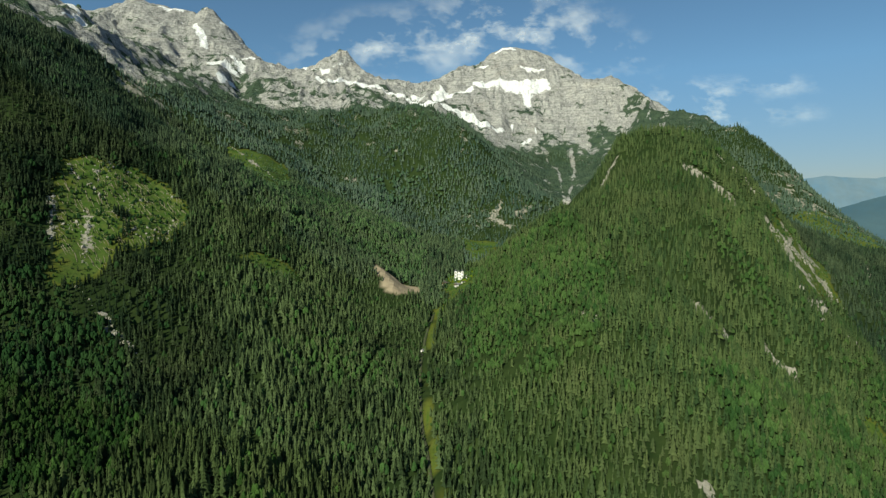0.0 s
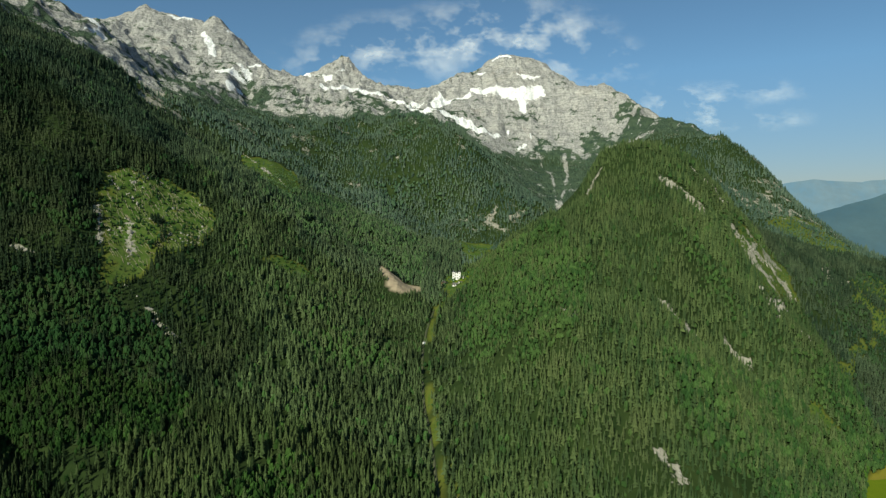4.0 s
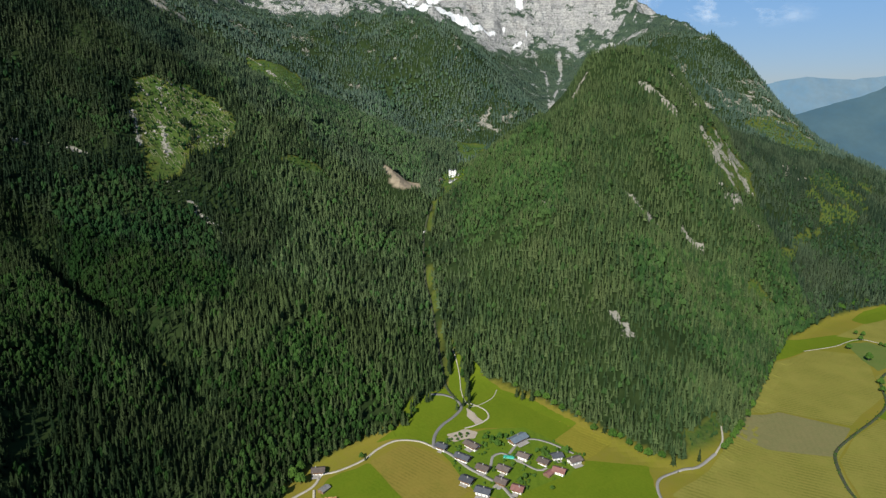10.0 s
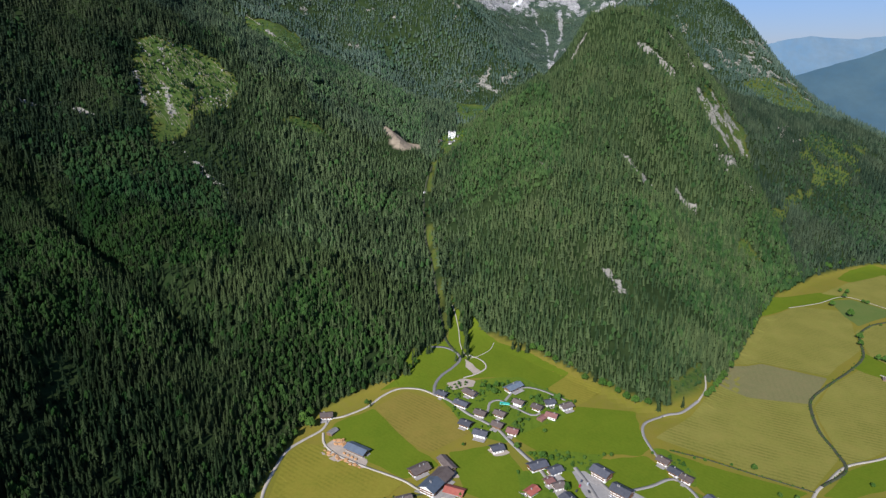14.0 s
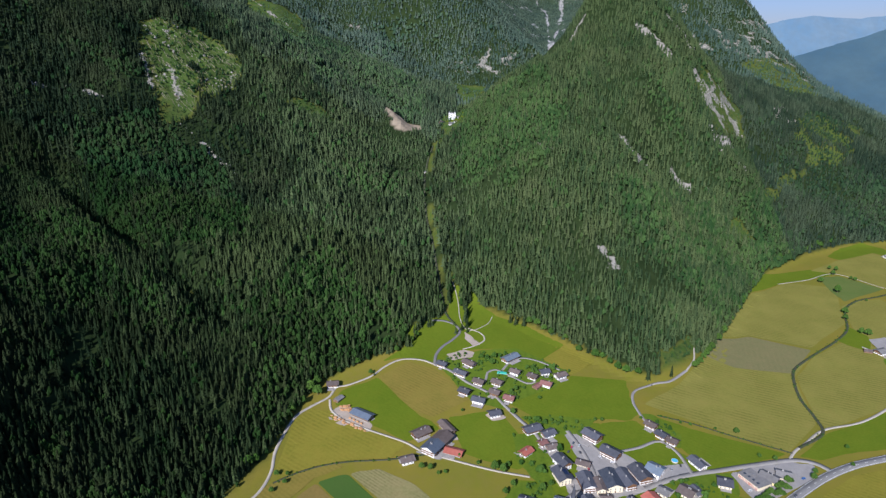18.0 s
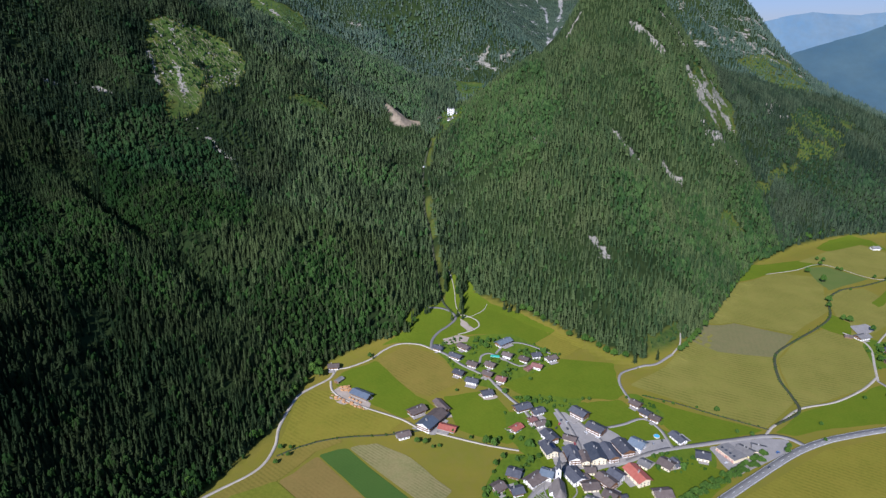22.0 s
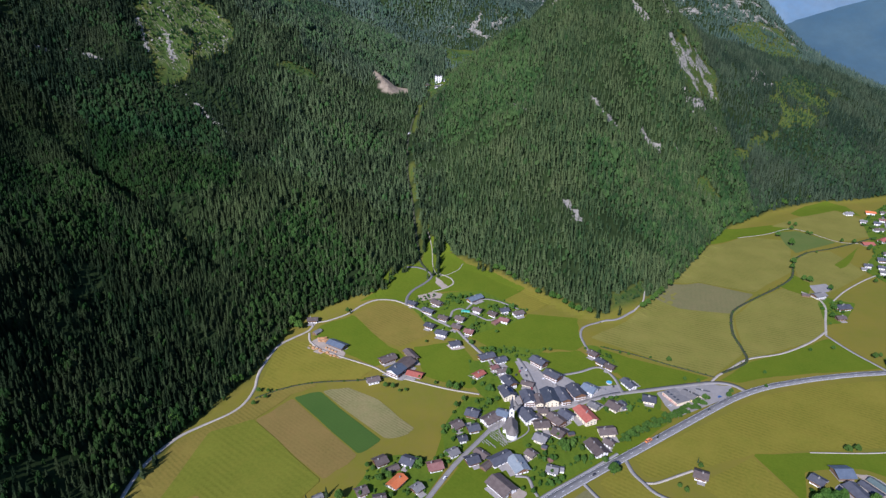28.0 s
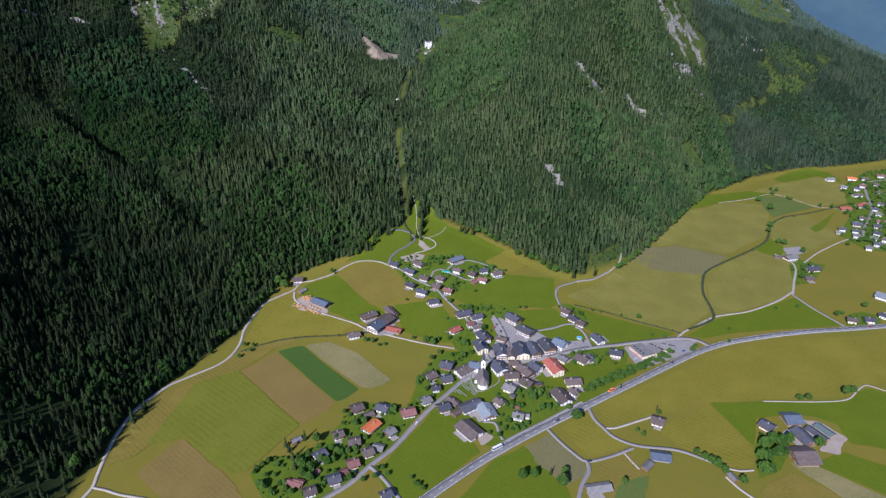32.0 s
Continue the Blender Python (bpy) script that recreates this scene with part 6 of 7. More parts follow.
# ---------------------------------------------------------------- single trees
def trunk_mesh(name, high, r, limbs, seed):
    """A tapered stem with a few rising limbs."""
    rng = random.Random(seed)
    bm = bmesh.new()
    runs = [((0, 0, 0), (0.04 * high * rng.uniform(-1, 1), 0.04 * high * rng.uniform(-1, 1), high), r, r * 0.35)]
    for k in range(limbs):
        a, z = k * 2.3 + rng.random(), high * rng.uniform(0.4, 0.75)
        runs.append(((0, 0, z), (0.28 * math.cos(a), 0.28 * math.sin(a), z + 0.22), r * 0.45, r * 0.15))
    for p, q, r0, r1 in runs:
        last = None
        for c, rad in ((p, r0), (q, r1)):
            ring = [bm.verts.new((c[0] + rad * math.cos(k * math.pi / 3), c[1] + rad * math.sin(k * math.pi / 3), c[2])) for k in range(6)]
            if last:
                for k in range(6):
                    bm.faces.new((last[k], last[(k + 1) % 6], ring[(k + 1) % 6], ring[k]))
            last = ring
    return shared(name, bm, BARK)


def crown_mesh(name, shape, material, tint):
    v, f = shape
    rng = np.random.default_rng(len(v))
    t = np.clip(tint + np.repeat(rng.normal(0, 0.3, len(v) // 12 + 1), 12)[:len(v)], 0, 1)
    return triangles(name, v, f, material, dict(tint=t), True)


BROAD = [(trunk_mesh("trunk", 0.55, 0.035, 4, s), crown_mesh("crown", broadleaf_shape(80, 50 + s), GARDEN_LEAF, 0.25 + 0.2 * s)) for s in range(4)]
SPIRES = [(trunk_mesh("trunk", 0.85, 0.018, 0, s), crown_mesh("crown", spruce_shape(9, 10, 70 + s), SPRUCE, 0.2 + 0.25 * s)) for s in range(3)]
tree_rng = random.Random(5)


def stand(name, variants, x, y, tall, wide, words, group):
    trunk, crown = variants[tree_rng.randrange(len(variants))]
    ob = tagged(new(name), words, "tree", group)
    ob.matrix_basis = Matrix.LocRotScale((x, y, ground_z(x, y) - 0.2), Euler((0, 0, tree_rng.uniform(0, 6.28))), (wide, wide, tall))
    part("trunk", trunk, None, ob)
    part("crown", crown, None, ob)


def broad_tree(x, y, tall):
    stand("broadleaf_tree" if tall > 7 else "bush", BROAD, x, y, tall * tree_rng.uniform(0.9, 1.1), tall * tree_rng.uniform(0.42, 0.55),
          "round green broad-leaved tree on the valley meadow" if tall > 7 else "low green garden bush near the houses", "valley trees")


def spruce_tree(x, y, tall, words="dark slender spruce near the houses", group="valley spruces"):
    if group == "valley spruces":
        tall = tall * 0.72
    stand("spruce_tree", SPIRES, x, y, tall, tall * tree_rng.uniform(0.17, 0.23), words, group)



parish_church(44, 544, 86)
pilgrimage_church(-38, 1650, 90)
house(-68, 1632, 75, 18, 12, 2, "brown", "white")
house(-42, 1603, 20, 12, 9, 2, "grey", "white")
house(-30, 1606, 10, 8, 7, 1, "brown", "white", "x")
house(-22, 1640, 90, 9, 7, 1, "grey", "white")
# broad-leaved trees in gardens, hedges and along lanes
for x, y, tall in [(133, 478, 15), (70, 400, 13), (81, 403, 12), (104, 393, 16), (109, 408, 9), (158, 394, 9), (374, 510, 10), (427, 518, 13), (436, 521, 11), (300, 438, 15), (312, 445, 16), (318, 441, 16)]:
    broad_tree(x, y, tall)
for x, y, tall in [(328, 445, 14), (291, 423, 15), (297, 423, 15), (285, 407, 16), (291, 406, 14), (308, 427, 14), (354, 441, 12), (239, 423, 10), (244, 418, 11), (247, 413, 12), (251, 407, 11), (235, 430, 9)]:
    broad_tree(x, y, tall)
for x, y, tall in [(262, 395, 10), (189, 461, 7), (193, 455, 7), (218, 486, 8), (-20, 615, 13), (-12, 611, 12), (-6, 620, 8), (-94, 618, 8), (-85, 616, 9), (-106, 630, 7), (-77, 609, 6), (-70, 611, 6)]:
    broad_tree(x, y, tall)
for x, y, tall in [(-36, 623, 6), (-55, 634, 6), (-6, 807, 11), (-12, 816, 10), (-2, 821, 10), (18, 750, 8), (9, 705, 9), (44, 733, 6), (-49, 710, 5), (-19, 821, 8), (-163, 792, 8), (-232, 753, 16)]:
    broad_tree(x, y, tall)
for x, y, tall in [(-223, 749, 15), (208, 689, 6), (255, 677, 9), (234, 683, 5), (198, 692, 5), (155, 699, 5), (109, 694, 6), (101, 694, 6), (259, 635, 6), (273, 630, 7), (296, 601, 9), (303, 610, 7)]:
    broad_tree(x, y, tall)
for x, y, tall in [(630, 1134, 14), (630, 1085, 16), (679, 1175, 11), (699, 1197, 11), (691, 1205, 9), (698, 1151, 8), (701, 1144, 9), (586, 998, 13), (570, 972, 12), (735, 1101, 9), (755, 1095, 11), (562, 923, 12)]:
    broad_tree(x, y, tall)
for x, y, tall in [(569, 918, 13), (582, 884, 11), (655, 1046, 6), (547, 816, 11), (529, 792, 10), (517, 683, 10), (526, 686, 8), (478, 705, 7), (446, 701, 6), (361, 649, 6), (568, 706, 10), (348, 620, 6)]:
    broad_tree(x, y, tall)
for x, y, tall in [(837, 1196, 9), (843, 1178, 10), (797, 1087, 11), (818, 1093, 12), (701, 926, 12), (713, 931, 11), (674, 914, 9), (855, 1126, 11), (908, 1214, 10), (931, 1214, 10), (802, 1018, 10), (765, 951, 10)]:
    broad_tree(x, y, tall)
for x, y, tall in [(779, 1018, 9), (-22, 546, 8), (-27, 546, 7), (-4, 593, 9), (-13, 582, 9), (33, 593, 8), (24, 588, 9), (-8, 532, 6), (-24, 504, 7), (-29, 501, 7), (-35, 498, 6), (92, 517, 12)]:
    broad_tree(x, y, tall)
for x, y, tall in [(94, 510, 12), (90, 531, 7), (102, 495, 9), (109, 497, 9), (129, 495, 8), (117, 499, 7), (75, 478, 8), (83, 470, 7), (45, 458, 6), (66, 474, 8), (54, 454, 7), (-100, 489, 7)]:
    broad_tree(x, y, tall)
for x, y, tall in [(-94, 484, 7), (-83, 478, 9), (-78, 474, 9), (-86, 470, 10), (-120, 447, 13), (-97, 432, 9), (-104, 436, 9), (-88, 432, 9), (-111, 421, 10), (-105, 418, 11), (-100, 421, 9), (-127, 415, 12)]:
    broad_tree(x, y, tall)
for x, y, tall in [(-119, 411, 12), (-123, 407, 11), (-102, 450, 8), (-82, 436, 8), (-74, 450, 8), (-54, 412, 6), (-49, 405, 6), (-59, 411, 7), (-60, 402, 7), (-70, 398, 7), (-82, 400, 8), (-167, 411, 7)]:
    broad_tree(x, y, tall)
for x, y, tall in [(-163, 416, 7), (-159, 420, 7), (-149, 403, 6), (-157, 403, 7), (-142, 393, 7), (-168, 406, 6), (-136, 388, 7), (-130, 383, 8), (-148, 386, 7), (-124, 403, 11), (-117, 399, 11), (-160, 394, 6)]:
    broad_tree(x, y, tall)
for x, y, tall in [(-28, 400, 6), (-24, 394, 6), (-21, 392, 6), (-17, 388, 6), (-239, 612, 8), (-228, 600, 7), (-238, 588, 7), (-228, 612, 6), (383, 510, 9), (194, 546, 8), (152, 524, 6), (157, 532, 6)]:
    broad_tree(x, y, tall)
for x, y, tall in [(155, 524, 8), (161, 533, 8), (159, 525, 10), (165, 533, 10), (164, 531, 7), (170, 540, 7), (168, 531, 9), (174, 540, 9), (172, 532, 6), (177, 541, 6), (177, 538, 8), (183, 547, 8)]:
    broad_tree(x, y, tall)
for x, y, tall in [(181, 539, 10), (187, 548, 10), (184, 539, 7), (191, 548, 7), (190, 546, 9), (196, 555, 9), (194, 546, 6), (200, 555, 6), (198, 547, 8), (204, 556, 8), (203, 553, 10), (210, 563, 10)]:
    broad_tree(x, y, tall)
for x, y, tall in [(207, 554, 7), (214, 563, 7), (211, 554, 9), (218, 564, 9), (217, 561, 6), (224, 571, 6), (221, 562, 8), (228, 571, 8), (225, 562, 10), (232, 572, 10), (231, 569, 7), (238, 579, 7)]:
    broad_tree(x, y, tall)
for x, y, tall in [(235, 570, 9), (242, 580, 9), (239, 570, 6), (246, 580, 6), (245, 577, 8), (252, 587, 8), (249, 578, 10), (256, 588, 10), (253, 578, 7), (261, 588, 7), (260, 586, 9), (267, 596, 9)]:
    broad_tree(x, y, tall)
for x, y, tall in [(264, 586, 6), (271, 596, 6), (716, 928, 12), (722, 925, 11), (711, 933, 11), (745, 978, 10), (790, 985, 11), (838, 1096, 12), (845, 1072, 11), (884, 1150, 12), (895, 1160, 13), (912, 1200, 12), (920, 1250, 12), (760, 1060, 10), (768, 1068, 11), (798, 1040, 10), (876, 1118, 11), (840, 1060, 10)]:
    broad_tree(x, y, tall)
for x, y, tall in [(-148, 441, 17), (-143, 434, 19), (-138, 425, 20), (-132, 421, 18), (-133, 412, 19), (-132, 450, 18), (-72, 473, 10), (96, 406, 12), (219, 494, 10), (94, 521, 13), (192, 530, 9), (-39, 815, 8), (174, 535, 9), (-51, 883, 20), (-42, 892, 22), (-35, 886, 20), (-20, 829, 8)]:
    spruce_tree(x, y, tall)


# ---------------------------------------------------------------- village details
def scrub_in_gardens():
    """Hedges, shrubs and small fruit trees between the houses."""
    rng = np.random.default_rng(77)
    xs, ys = [], []
    for outline in GARDENS:
        lo, hi = np.min(outline, 0), np.max(outline, 0)
        n = int((hi[0] - lo[0]) * (hi[1] - lo[1]) / 36)
        x, y = rng.uniform(lo[0], hi[0], n), rng.uniform(lo[1], hi[1], n)
        keep = inside(x, y, outline) & (fractal(x, y, 14, 2, 201) > -0.12)
        xs.append(x[keep]), ys.append(y[keep])
    x, y = np.concatenate(xs), np.concatenate(ys)
    keep = np.hypot(x - 18, y - 531) > 24
    for hx, hy, r in FOOTPRINTS:
        keep &= np.hypot(x - hx, y - hy) > r * 0.92
    for half, line in ROADS:
        keep &= off_line(x, y, line) > half + 1.2
    x, y = x[keep], y[keep]
    tall = rng.gamma(3.0, 0.85, len(x)) + 1.0
    v, f, t = spread([broadleaf_shape(4, s, 0.12) for s in range(90, 94)], x, y, height(x, y) - 0.1, tall, tall * rng.uniform(0.45, 0.65, len(x)), rng.uniform(0, 0.9, len(x)), rng)
    tagged(new("garden_shrubs", triangles("garden_shrubs", v, f, GARDEN_LEAF, dict(tint=t), True)), "mixed green hedges and shrubs in the gardens", "shrubs", kind="stuff")


scrub_in_gardens()
ROAD_TRAFFIC = [
        (51, 438, 33, (12.0, 2.6, 3.2), (0.72, 0.76, 0.78), "white coach driving along the main road", "bus"),
        (181, 525, 33, (9.0, 2.5, 3.0), (0.75, 0.25, 0.08), "orange lorry driving along the main road", "lorry"),
        (114.6, 477, 213, (4.4, 1.8, 1.5), (0.03, 0.03, 0.04), "black car on the main road", "car"),
        (263.8, 576.6, 213, (4.4, 1.8, 1.5), (0.04, 0.05, 0.06), "dark car on the main road", "car"),
        (-25.7, 473.3, 52, (4.3, 1.8, 1.5), (0.80, 0.80, 0.80), "white car on the village street", "car"),
        (64.9, 648, 60, (4.3, 1.8, 1.5), (0.45, 0.04, 0.10), "dark red car parked by the hotel", "car"),
        (60, 641, 60, (4.3, 1.8, 1.5), (0.05, 0.05, 0.06), "black car parked by the hotel", "car"),
        (73.6, 651, 60, (4.3, 1.8, 1.5), (0.5, 0.52, 0.55), "silver car parked by the hotel", "car"),
]
PARKED = [
        (68.2, 655, 60, (4.3, 1.8, 1.5), (0.06, 0.08, 0.12), "dark blue car parked by the hotel", "car"),
        (285.8, 600.5, 20, (4.6, 1.9, 1.7), (0.04, 0.14, 0.38), "blue van on the paved forecourt", "car"),
        (133.8, 421.3, 15, (4.4, 1.8, 1.5), (0.04, 0.05, 0.08), "dark car on the farm lane", "car"),
        (91.2, 633, 120, (4.3, 1.8, 1.5), (0.7, 0.7, 0.7), "white car parked in the square", "car"),
        (170.9, 621, 80, (4.3, 1.8, 1.5), (0.05, 0.05, 0.05), "black car parked beside the pool house", "car"),
        (159.6, 616, 80, (4.3, 1.8, 1.5), (0.30, 0.31, 0.33), "grey car on the car park", "car"),
        (-72, 441.5, 40, (4.3, 1.8, 1.5), (0.45, 0.03, 0.10), "red car parked beside a garage", "car"),
        (542.9, 655, 8, (4.3, 1.8, 1.5), (0.5, 0.05, 0.04), "red car on the main road", "car"),
]
for x, y, turn, size, colour, words, kind in ROAD_TRAFFIC + PARKED:
    vehicle(kind, x, y, turn, size, colour, words)
for x, y, turn, colour, words in ((101, 601, 15, (0.62, 0.63, 0.65), "silver"), (104, 612, 12, (0.05, 0.07, 0.12), "dark blue"), (102, 625, -20, (0.70, 0.70, 0.70), "white"), (95, 638, -25, (0.06, 0.06, 0.06), "black"),
                                  (75, 615, 95, (0.35, 0.05, 0.06), "dark red"), (73.5, 627, 95, (0.40, 0.41, 0.42), "grey"), (72, 640, 95, (0.05, 0.05, 0.06), "black"), (224, 584, 20, (0.66, 0.66, 0.66), "white"), (228, 575, 20, (0.07, 0.10, 0.20), "blue")):
    vehicle("car", x, y, turn, (4.3, 1.8, 1.5), colour, words + " car parked on the paved village square")


def gravestones():
    """Rows of low stones on the churchyard lawn."""
    stone = shared("gravestone", prism(bmesh.new(), [(-0.45, 0), (0.45, 0), (0.45, 0.9), (0.2, 1.2), (-0.2, 1.2), (-0.45, 0.9)], -0.12, 0.12), STONE)
    kerb = shared("grave_kerb", boxed((-2.1, -0.6, 0), (-0.1, 0.6, 0.22)), two_tone("grave_bed", (0.30, 0.29, 0.27), (0.16, 0.17, 0.10), 1.5, 0.3))
    rng = random.Random(3)
    area = GARDENS[[k for k, g in enumerate(GARDENS) if g[0] == GRAVEYARD[0]][0]]
    for row in range(14):
        for k in range(12):
            u, v = (k - 5.5) * 2.6, (row - 6.5) * 3.1
            x, y = 19 + u * 0.80 - v * 0.60, 531 + u * 0.60 + v * 0.80
            if not inside(np.array([x]), np.array([y]), area)[0] or abs(u) < 1.5 or rng.random() < 0.12:
                continue
            ob = tagged(new("gravestone", stone), "small grey gravestone with planted bed", "gravestone", "churchyard graves")
            ob.matrix_basis = pose(x, y, ground_z(x, y) + 0.25, 0, 0, 127 + rng.uniform(-4, 4))
            part("grave_kerb", kerb, None, ob, "planted bed with stone kerb")


GRAVEYARD = [g for g in GARDENS if inside(np.array([19.0]), np.array([531.0]), g)[0]][-1]
gravestones()


def lumber(x, y, turn, rows, tiers, long):
    """A stack of sawn beams, each a piece of its own."""
    ob = tagged(new("lumber_stack"), "stack of fresh orange-brown sawn timber beside the barn", "lumber", "lumber stacks")
    ob.matrix_basis = pose(x, y, ground_z(x, y) + 0.2, 0, 0, turn)
    for k in range(rows):
        for j in range(tiers):
            part("beam", BEAM, None, ob, "", Matrix.LocRotScale((0.15 * ((k * 7 + j * 3) % 5 - 2), (k - rows / 2) * 0.9, j * 0.82 + 0.4), None, (long, 1, 1)))


SAWN = two_tone("sawn_wood", (0.52, 0.30, 0.14), (0.40, 0.22, 0.11), 1.5, 0.3, 0.85)
BEAM = shared("beam", boxed((-0.5, -0.4, -0.4), (0.5, 0.4, 0.4)), SAWN)
for k in range(13):
    u = k / 12
    lumber(-199 + 41 * u + 1.5 * math.sin(k * 2.1), 707 - 28 * u + 1.5 * math.cos(k * 1.7), -34 + 16 * math.sin(k), 2 + k % 2, 1 + k % 2, 3 + k % 3)
for k in range(6):
    lumber(-191 + 3.4 * (k % 3) + 0.8 * k, 725 - 4.0 * (k // 3) - 0.8 * k, -30 + 35 * (k % 3), 2 + k % 2, 2 + k % 3, 3.5 + k % 2)
for k in range(4):
    lumber(-177 + 4.6 * k, 702 - 3.4 * k, -36, 2, 2, 3.0)


def pool(x, y):
    bm = bmesh.new()
    bmesh.ops.create_cone(bm, cap_ends=True, segments=28, radius1=3.4, radius2=3.4, depth=1.2)
    ob = tagged(new("swimming_pool"), "round blue garden pool with white rim", "pool")
    ob.matrix_basis = pose(x, y, ground_z(x, y) + 0.6)
    part("wall", bm, FRAME, ob, "pale round pool wall")
    bm = bmesh.new()
    bmesh.ops.create_cone(bm, cap_ends=True, segments=28, radius1=3.1, radius2=3.1, depth=0.1, matrix=pose(0, 0, 0.62))
    part("water", bm, Paint("pool_water", 0.08).colour((0.10, 0.42, 0.62)).m, ob, "clear blue water")


pool(168, 629)
tagged(new("pool_cover", shared("pool_cover", prism(bmesh.new(), [(-3, 0), (3, 0), (2.6, 0.8), (0, 1.3), (-2.6, 0.8)], -6, 6), Paint("teal_sheet", 0.4).colour((0.05, 0.38, 0.30)).m)), "long teal pool cover in a hamlet garden", "pool cover").matrix_basis = pose(5, 787, ground_z(5, 787) + 0.3, 0, 0, -12)


def market_hall(x, y, turn):
    ob = tagged(new("supermarket"), "low flat-roofed shop hall with grey roof and reddish front", "shop")
    ob.matrix_basis = pose(x, y, ground_z(x, y), 0, 0, turn)
    part("wall", boxed((-12, -8.5, -1), (12, 8.5, 4.2)), WALL["cream"], ob)
    part("roof", box(boxed((-12.5, -9.0, 4.2), (12.5, 9.0, 4.8)), (-4, 1, 4.8), (-1, 4, 5.8)), ROOF["grey"], ob, "flat grey roof with a vent box")
    for u in (-9.5, -5.7, -1.9, 1.9, 5.7, 9.5):
        part("front_bay", boxed((u - 1.6, -8.75, 0.2), (u + 1.6, -8.45, 3.2)), SHOP, ob, "reddish glazed shop bay")
    for k in range(4):
        part("roof_light", boxed((-9.5 + 5.2 * k, -5, 4.8), (-7.4 + 5.2 * k, -2.6, 5.3)), GLASS, ob, "flat roof light")


SHOP = two_tone("shop_front", (0.45, 0.16, 0.12), (0.60, 0.50, 0.42), 4, 0.6)
market_hall(235, 598, -68)


# ---------------------------------------------------------------- slopes: rock, logs, edge trees
LIMESTONE = two_tone("limestone", (0.34, 0.325, 0.29), (0.21, 0.20, 0.18), 7, 0.8, 0.95, 0.4)


def rocks(name, x, y, size, seed, words):
    rng = np.random.default_rng(seed)
    v0, f0 = ball()
    shapes = []
    for k in range(5):
        v = v0 * rng.uniform(0.55, 1.35, (12, 1))
        v[:, 2] *= rng.uniform(0.7, 1.3)
        shapes.append((v, f0))
    v, f, t = spread(shapes, x, y, height(x, y), size * rng.uniform(0.7, 1.5, len(x)), size, rng.uniform(0, 1, len(x)), rng)
    tagged(new(name, triangles(name, v, f, LIMESTONE, dict(tint=t), True)), words, "rocks", kind="stuff")


rng = np.random.default_rng(9)
bx, by, bs = [], [], []
for wide, *corners in BANDS:
    line = smooth_line(corners, 2.0)
    n = int(len(line) * wide / 4.5)
    p = line[rng.integers(0, len(line), n)] + rng.normal(0, wide * 0.55, (n, 2))
    bx.append(p[:, 0]), by.append(p[:, 1]), bs.append(rng.gamma(2.0, 0.50, n) + 0.4)
rocks("limestone_outcrops", np.concatenate(bx), np.concatenate(by), np.concatenate(bs), 10, "pale weathered limestone outcrops among the trees")
cut = GLADES["clear_cut"]
gx, gy = rng.uniform(-660, -480, 900), rng.uniform(1240, 1470, 900)
keep = inside(gx, gy, cut) & (fractal(gx, gy, 35, 2, 301) > 0.22)
rocks("clear_cut_boulders", gx[keep], gy[keep], rng.gamma(2.0, 0.45, keep.sum()) + 0.3, 11, "pale boulders and stumps scattered over the clear-cut")


def felled_logs():
    """Bleached trunks lying downhill over the clear-cut."""
    x, y = rng.uniform(-660, -480, 560), rng.uniform(1240, 1470, 560)
    k = inside(x, y, cut)
    x, y = x[k], y[k]
    verts, faces = [], []
    for i, (px, py) in enumerate(zip(x, y)):
        a, long, r = math.radians(-38) + rng.normal(0, 0.22), rng.uniform(5, 15), rng.uniform(0.2, 0.42)
        d = np.array((math.cos(a), math.sin(a)))
        e0, e1 = np.array((px, py)) - d * long / 2, np.array((px, py)) + d * long / 2
        z0, z1 = height(np.array([e0[0], e1[0]]), np.array([e0[1], e1[1]])) + 0.7
        n = np.array((-d[1], d[0]))
        for e, z, s in ((e0, z0, 1.0), (e1, z1, 0.6)):
            for q in range(5):
                b = q * 2 * math.pi / 5
                verts.append((e[0] + n[0] * r * s * math.cos(b), e[1] + n[1] * r * s * math.cos(b), z + r * s * math.sin(b)))
        o = i * 10
        for q in range(5):
            j = (q + 1) % 5
            faces += [(o + q, o + j, o + 5 + j), (o + q, o + 5 + j, o + 5 + q)]
    tagged(new("felled_logs", triangles("felled_logs", np.array(verts), np.array(faces), two_tone("bleached_wood", (0.26, 0.23, 0.17), (0.17, 0.15, 0.11), 3, 0.4))), "bleached felled trunks lying across the clear-cut", "logs", kind="stuff")


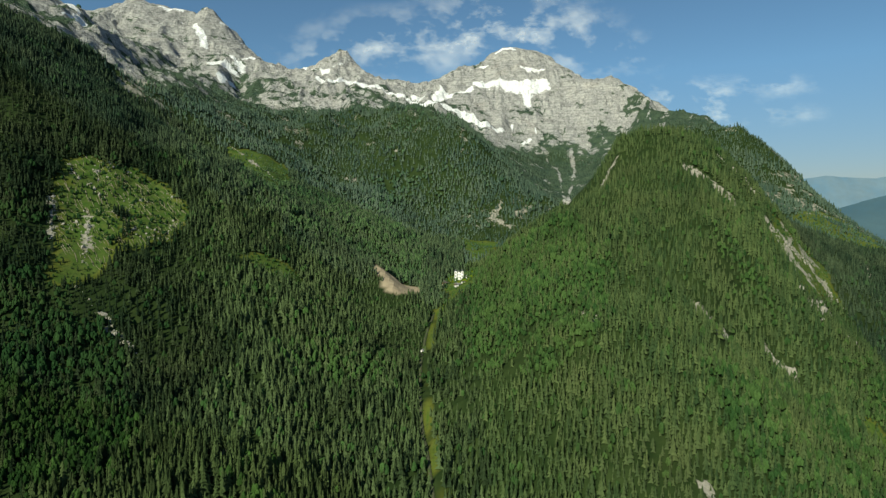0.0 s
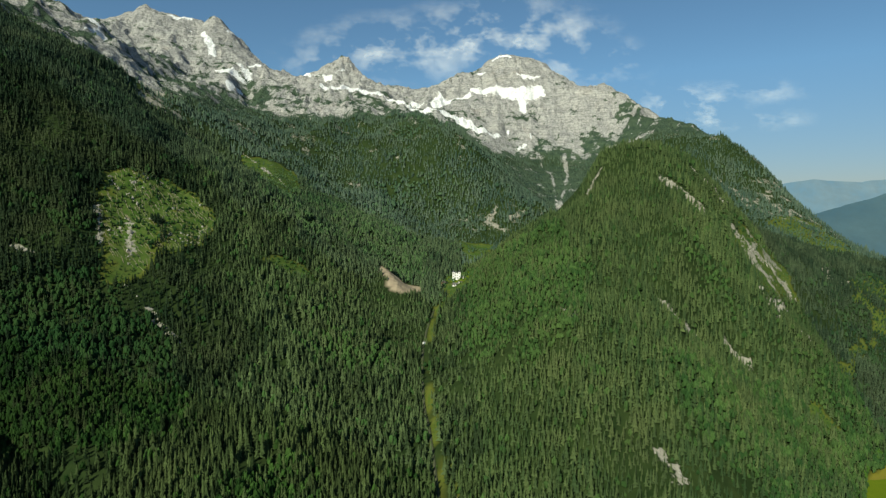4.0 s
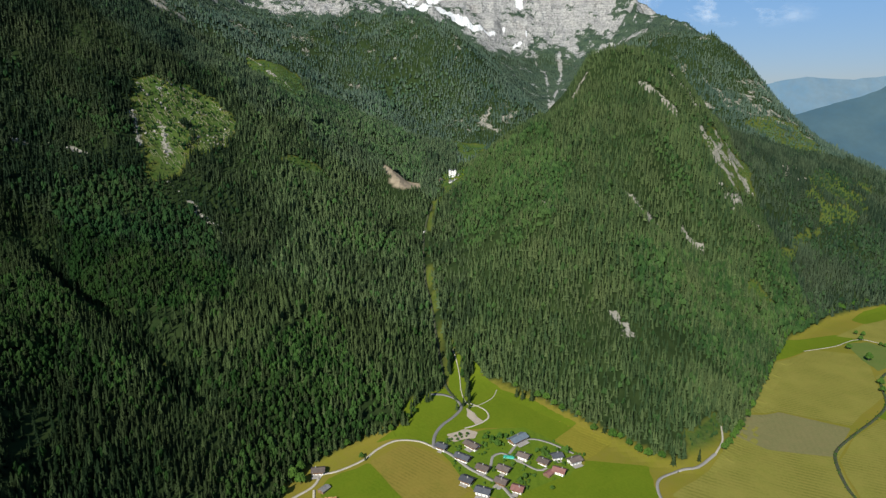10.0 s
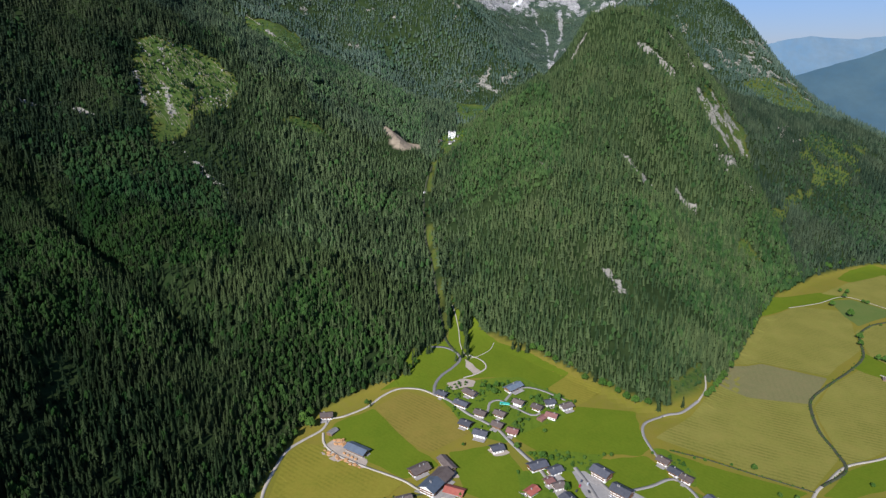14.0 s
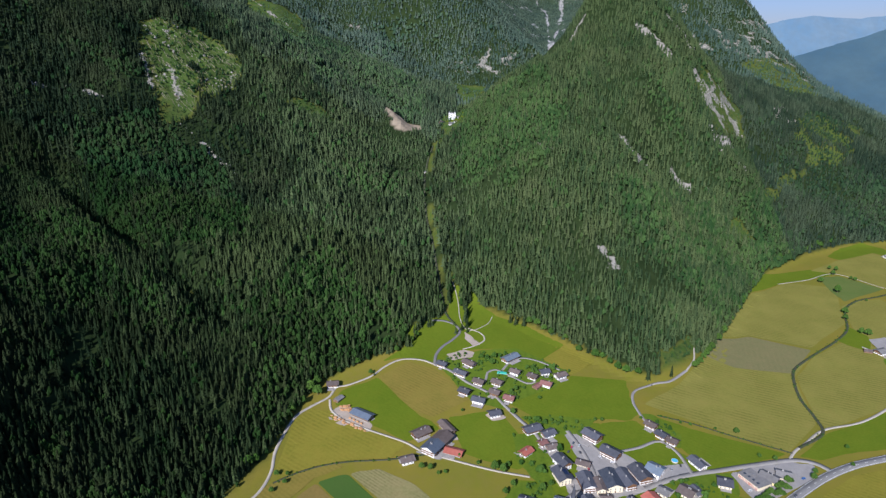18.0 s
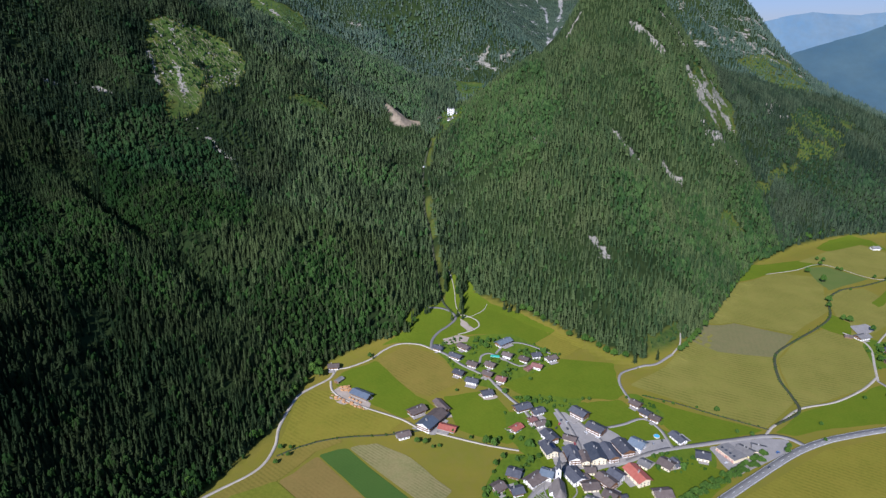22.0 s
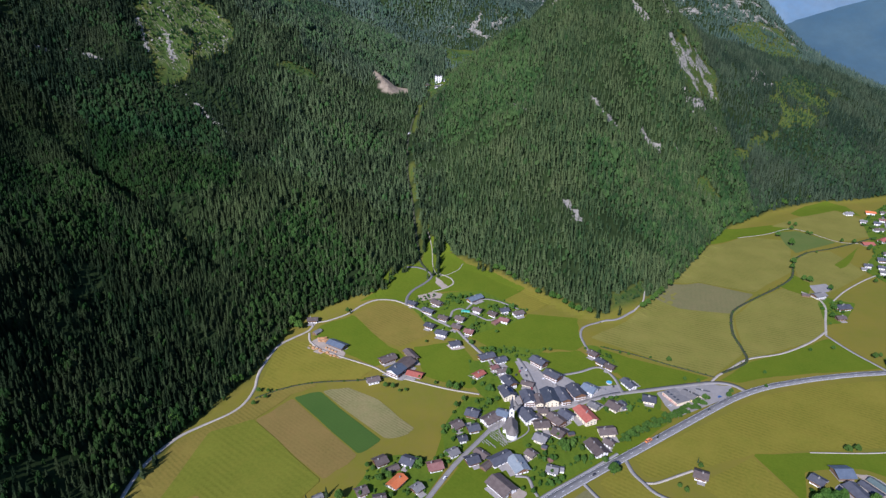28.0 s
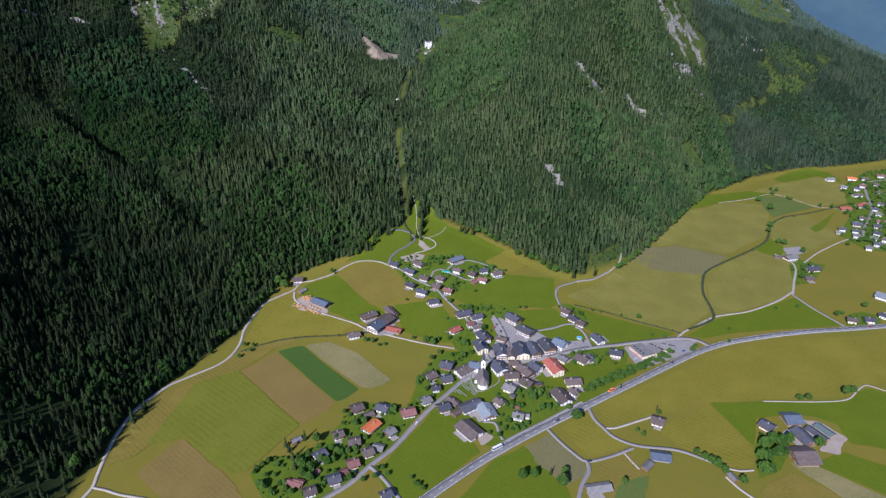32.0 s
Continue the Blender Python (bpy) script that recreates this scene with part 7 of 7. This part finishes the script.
felled_logs()
edge = random.Random(12)
for k in range(13):
    spruce_tree(-34 + edge.uniform(-3, 3), 899 + 8 * k, edge.uniform(15, 24), "tall dark spruce in the row between two grassy strips", "spruces at the gorge mouth")
for x, y, tall in ((-90, 899, 22), (-86, 903, 19), (-113, 851, 13), (-120, 860, 11), (-158, 788, 9), (37, 909, 20), (49, 905, 21), (30, 914, 18)):
    spruce_tree(x, y, tall, "dark spruce standing alone on the sloping meadow", "spruces at the gorge mouth")
for line, reach in (("foot_west", -1), ("foot_east", 1)):
    run = smooth_line([p[:2] for p in CRESTS[line] if 380 < p[1] < 1400 and p[0] < 850], 6.5)
    for k, (x, y) in enumerate(run[::2 if line == "foot_east" else 1]):
        out = np.array((-1.0, 0.3)) if line == "foot_west" else np.array((0.55, 0.83)) if x > 210 else np.array((0.6, 0.8))
        px, py = np.array((x, y)) + out * edge.uniform(1, 9)
        if any(off_line(np.array([px]), np.array([py]), l)[0] < h + 2.5 for h, l in ROADS) or -75 < px < 25 and py > 880:
            continue
        if edge.random() < (0.55 if line == "foot_east" else 0.25):
            broad_tree(px, py, edge.uniform(9, 15))
        else:
            spruce_tree(px, py, edge.uniform(14, 22), "tall dark spruce at the edge of the forest", "spruces along the forest edge")

# small white chapel and the track beside the stream
house(-101, 1366, 80, 8, 6, 1, "grey", "white", "x")
# brook ribbon, widened so its dark colour paints the shadow of the trees
brook("gorge_brook_shade", 5.5, STREAM_BED)
road("gorge_track", "gravel", 1.8, [(-33, 890), (-40, 905), (-44, 930), (-45, 965), (-50, 1005), (-57, 1040)])
road("meadow_path", "gravel", 1.4, [(-33, 890), (-21, 894), (-3, 911), (5, 930)])


# ---------------------------------------------------------------- distance and clouds
def far_range(name, crest, foot_y, colour_a, colour_b, seed):
    """A range on the horizon: a slope from its crest down to the valley."""
    line = smooth_line([p[:2] for p in crest], 40.0)
    u = np.linspace(0, 1, len(line))
    z = np.interp(u, np.linspace(0, 1, len(crest)), [p[2] for p in crest])
    rows, n = [], 26
    for k in range(n):
        s = k / (n - 1)
        x, y = line[:, 0] - 120 * s, line[:, 1] + (foot_y - line[:, 1]) * s
        w = (z + 14 * fractal(x, y, 130, 3, seed)) * (1 - s) ** 1.15 + 55 * s * (1 - s) * 4 * (fractal(x, y, 420, 4, seed + 5, True) - 0.6)
        rows.append(np.c_[x, y, w])
    v = np.stack(rows)
    i = np.arange(v.shape[0] * v.shape[1]).reshape(v.shape[:2])
    f = np.stack([i[:-1, :-1], i[1:, :-1], i[1:, 1:], i[:-1, 1:]], -1).reshape(-1, 4)
    tagged(new(name, triangles(name, v.reshape(-1, 3), f, two_tone(name + "_hazed_slopes", colour_a, colour_b, 260, 40))), "wooded mountains on the horizon, coloured with blue haze", "mountains", kind="structure")


# the blue air haze over both ranges is their base colour
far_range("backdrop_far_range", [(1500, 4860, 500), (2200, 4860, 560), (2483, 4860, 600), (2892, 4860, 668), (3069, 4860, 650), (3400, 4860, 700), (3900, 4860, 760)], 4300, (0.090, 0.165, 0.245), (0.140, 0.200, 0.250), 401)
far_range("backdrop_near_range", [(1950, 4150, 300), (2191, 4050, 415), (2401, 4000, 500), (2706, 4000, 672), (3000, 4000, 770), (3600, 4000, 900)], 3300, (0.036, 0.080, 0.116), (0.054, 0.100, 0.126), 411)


def clouds():
    """Thin fair-weather clouds far behind the peaks."""
    xs, zs = np.arange(-1700, 2900, 40.0), np.arange(900, 2300, 40.0)
    x, z = [v.ravel() for v in np.meshgrid(xs, zs)]
    i = np.arange(len(x)).reshape(len(zs), len(xs))
    f = np.stack([i[:-1, :-1], i[:-1, 1:], i[1:, 1:], i[1:, :-1]], -1).reshape(-1, 4)
    puff = np.zeros_like(x)
    for cx, cz, rx, rz, k in ((-350, 1640, 760, 240, 0.8), (380, 1700, 820, 300, 0.9), (-900, 1560, 420, 140, 0.6), (950, 1560, 520, 200, 0.75), (1750, 1230, 520, 150, 0.8), (2050, 1130, 620, 80, 0.8), (2350, 1330, 360, 80, 0.6), (700, 1450, 400, 140, 0.6)):
        puff = np.maximum(puff, k * np.clip(1.25 - np.hypot((x - cx) / rx, (z - cz) / rz), 0, 1))
    p = Paint("cloud", 1.0).colour((0.92, 0.92, 0.93))
    p.b.inputs["Specular IOR Level"].default_value = 0.0
    n = p.noise(300, 9.0, 0.60, p.place((1, 1, 1.6)), 0.46, 0.68)
    n = p.times(n, p.attribute("puff"))
    p.link(p.times(n, 0.55), p.b.inputs["Alpha"])
    ob = tagged(new("backdrop_clouds", triangles("backdrop_clouds", np.c_[x, np.full_like(x, 4880), z], f, p.m, dict(puff=puff))), "thin white fair-weather clouds over the peaks", "clouds", kind="structure")


clouds()
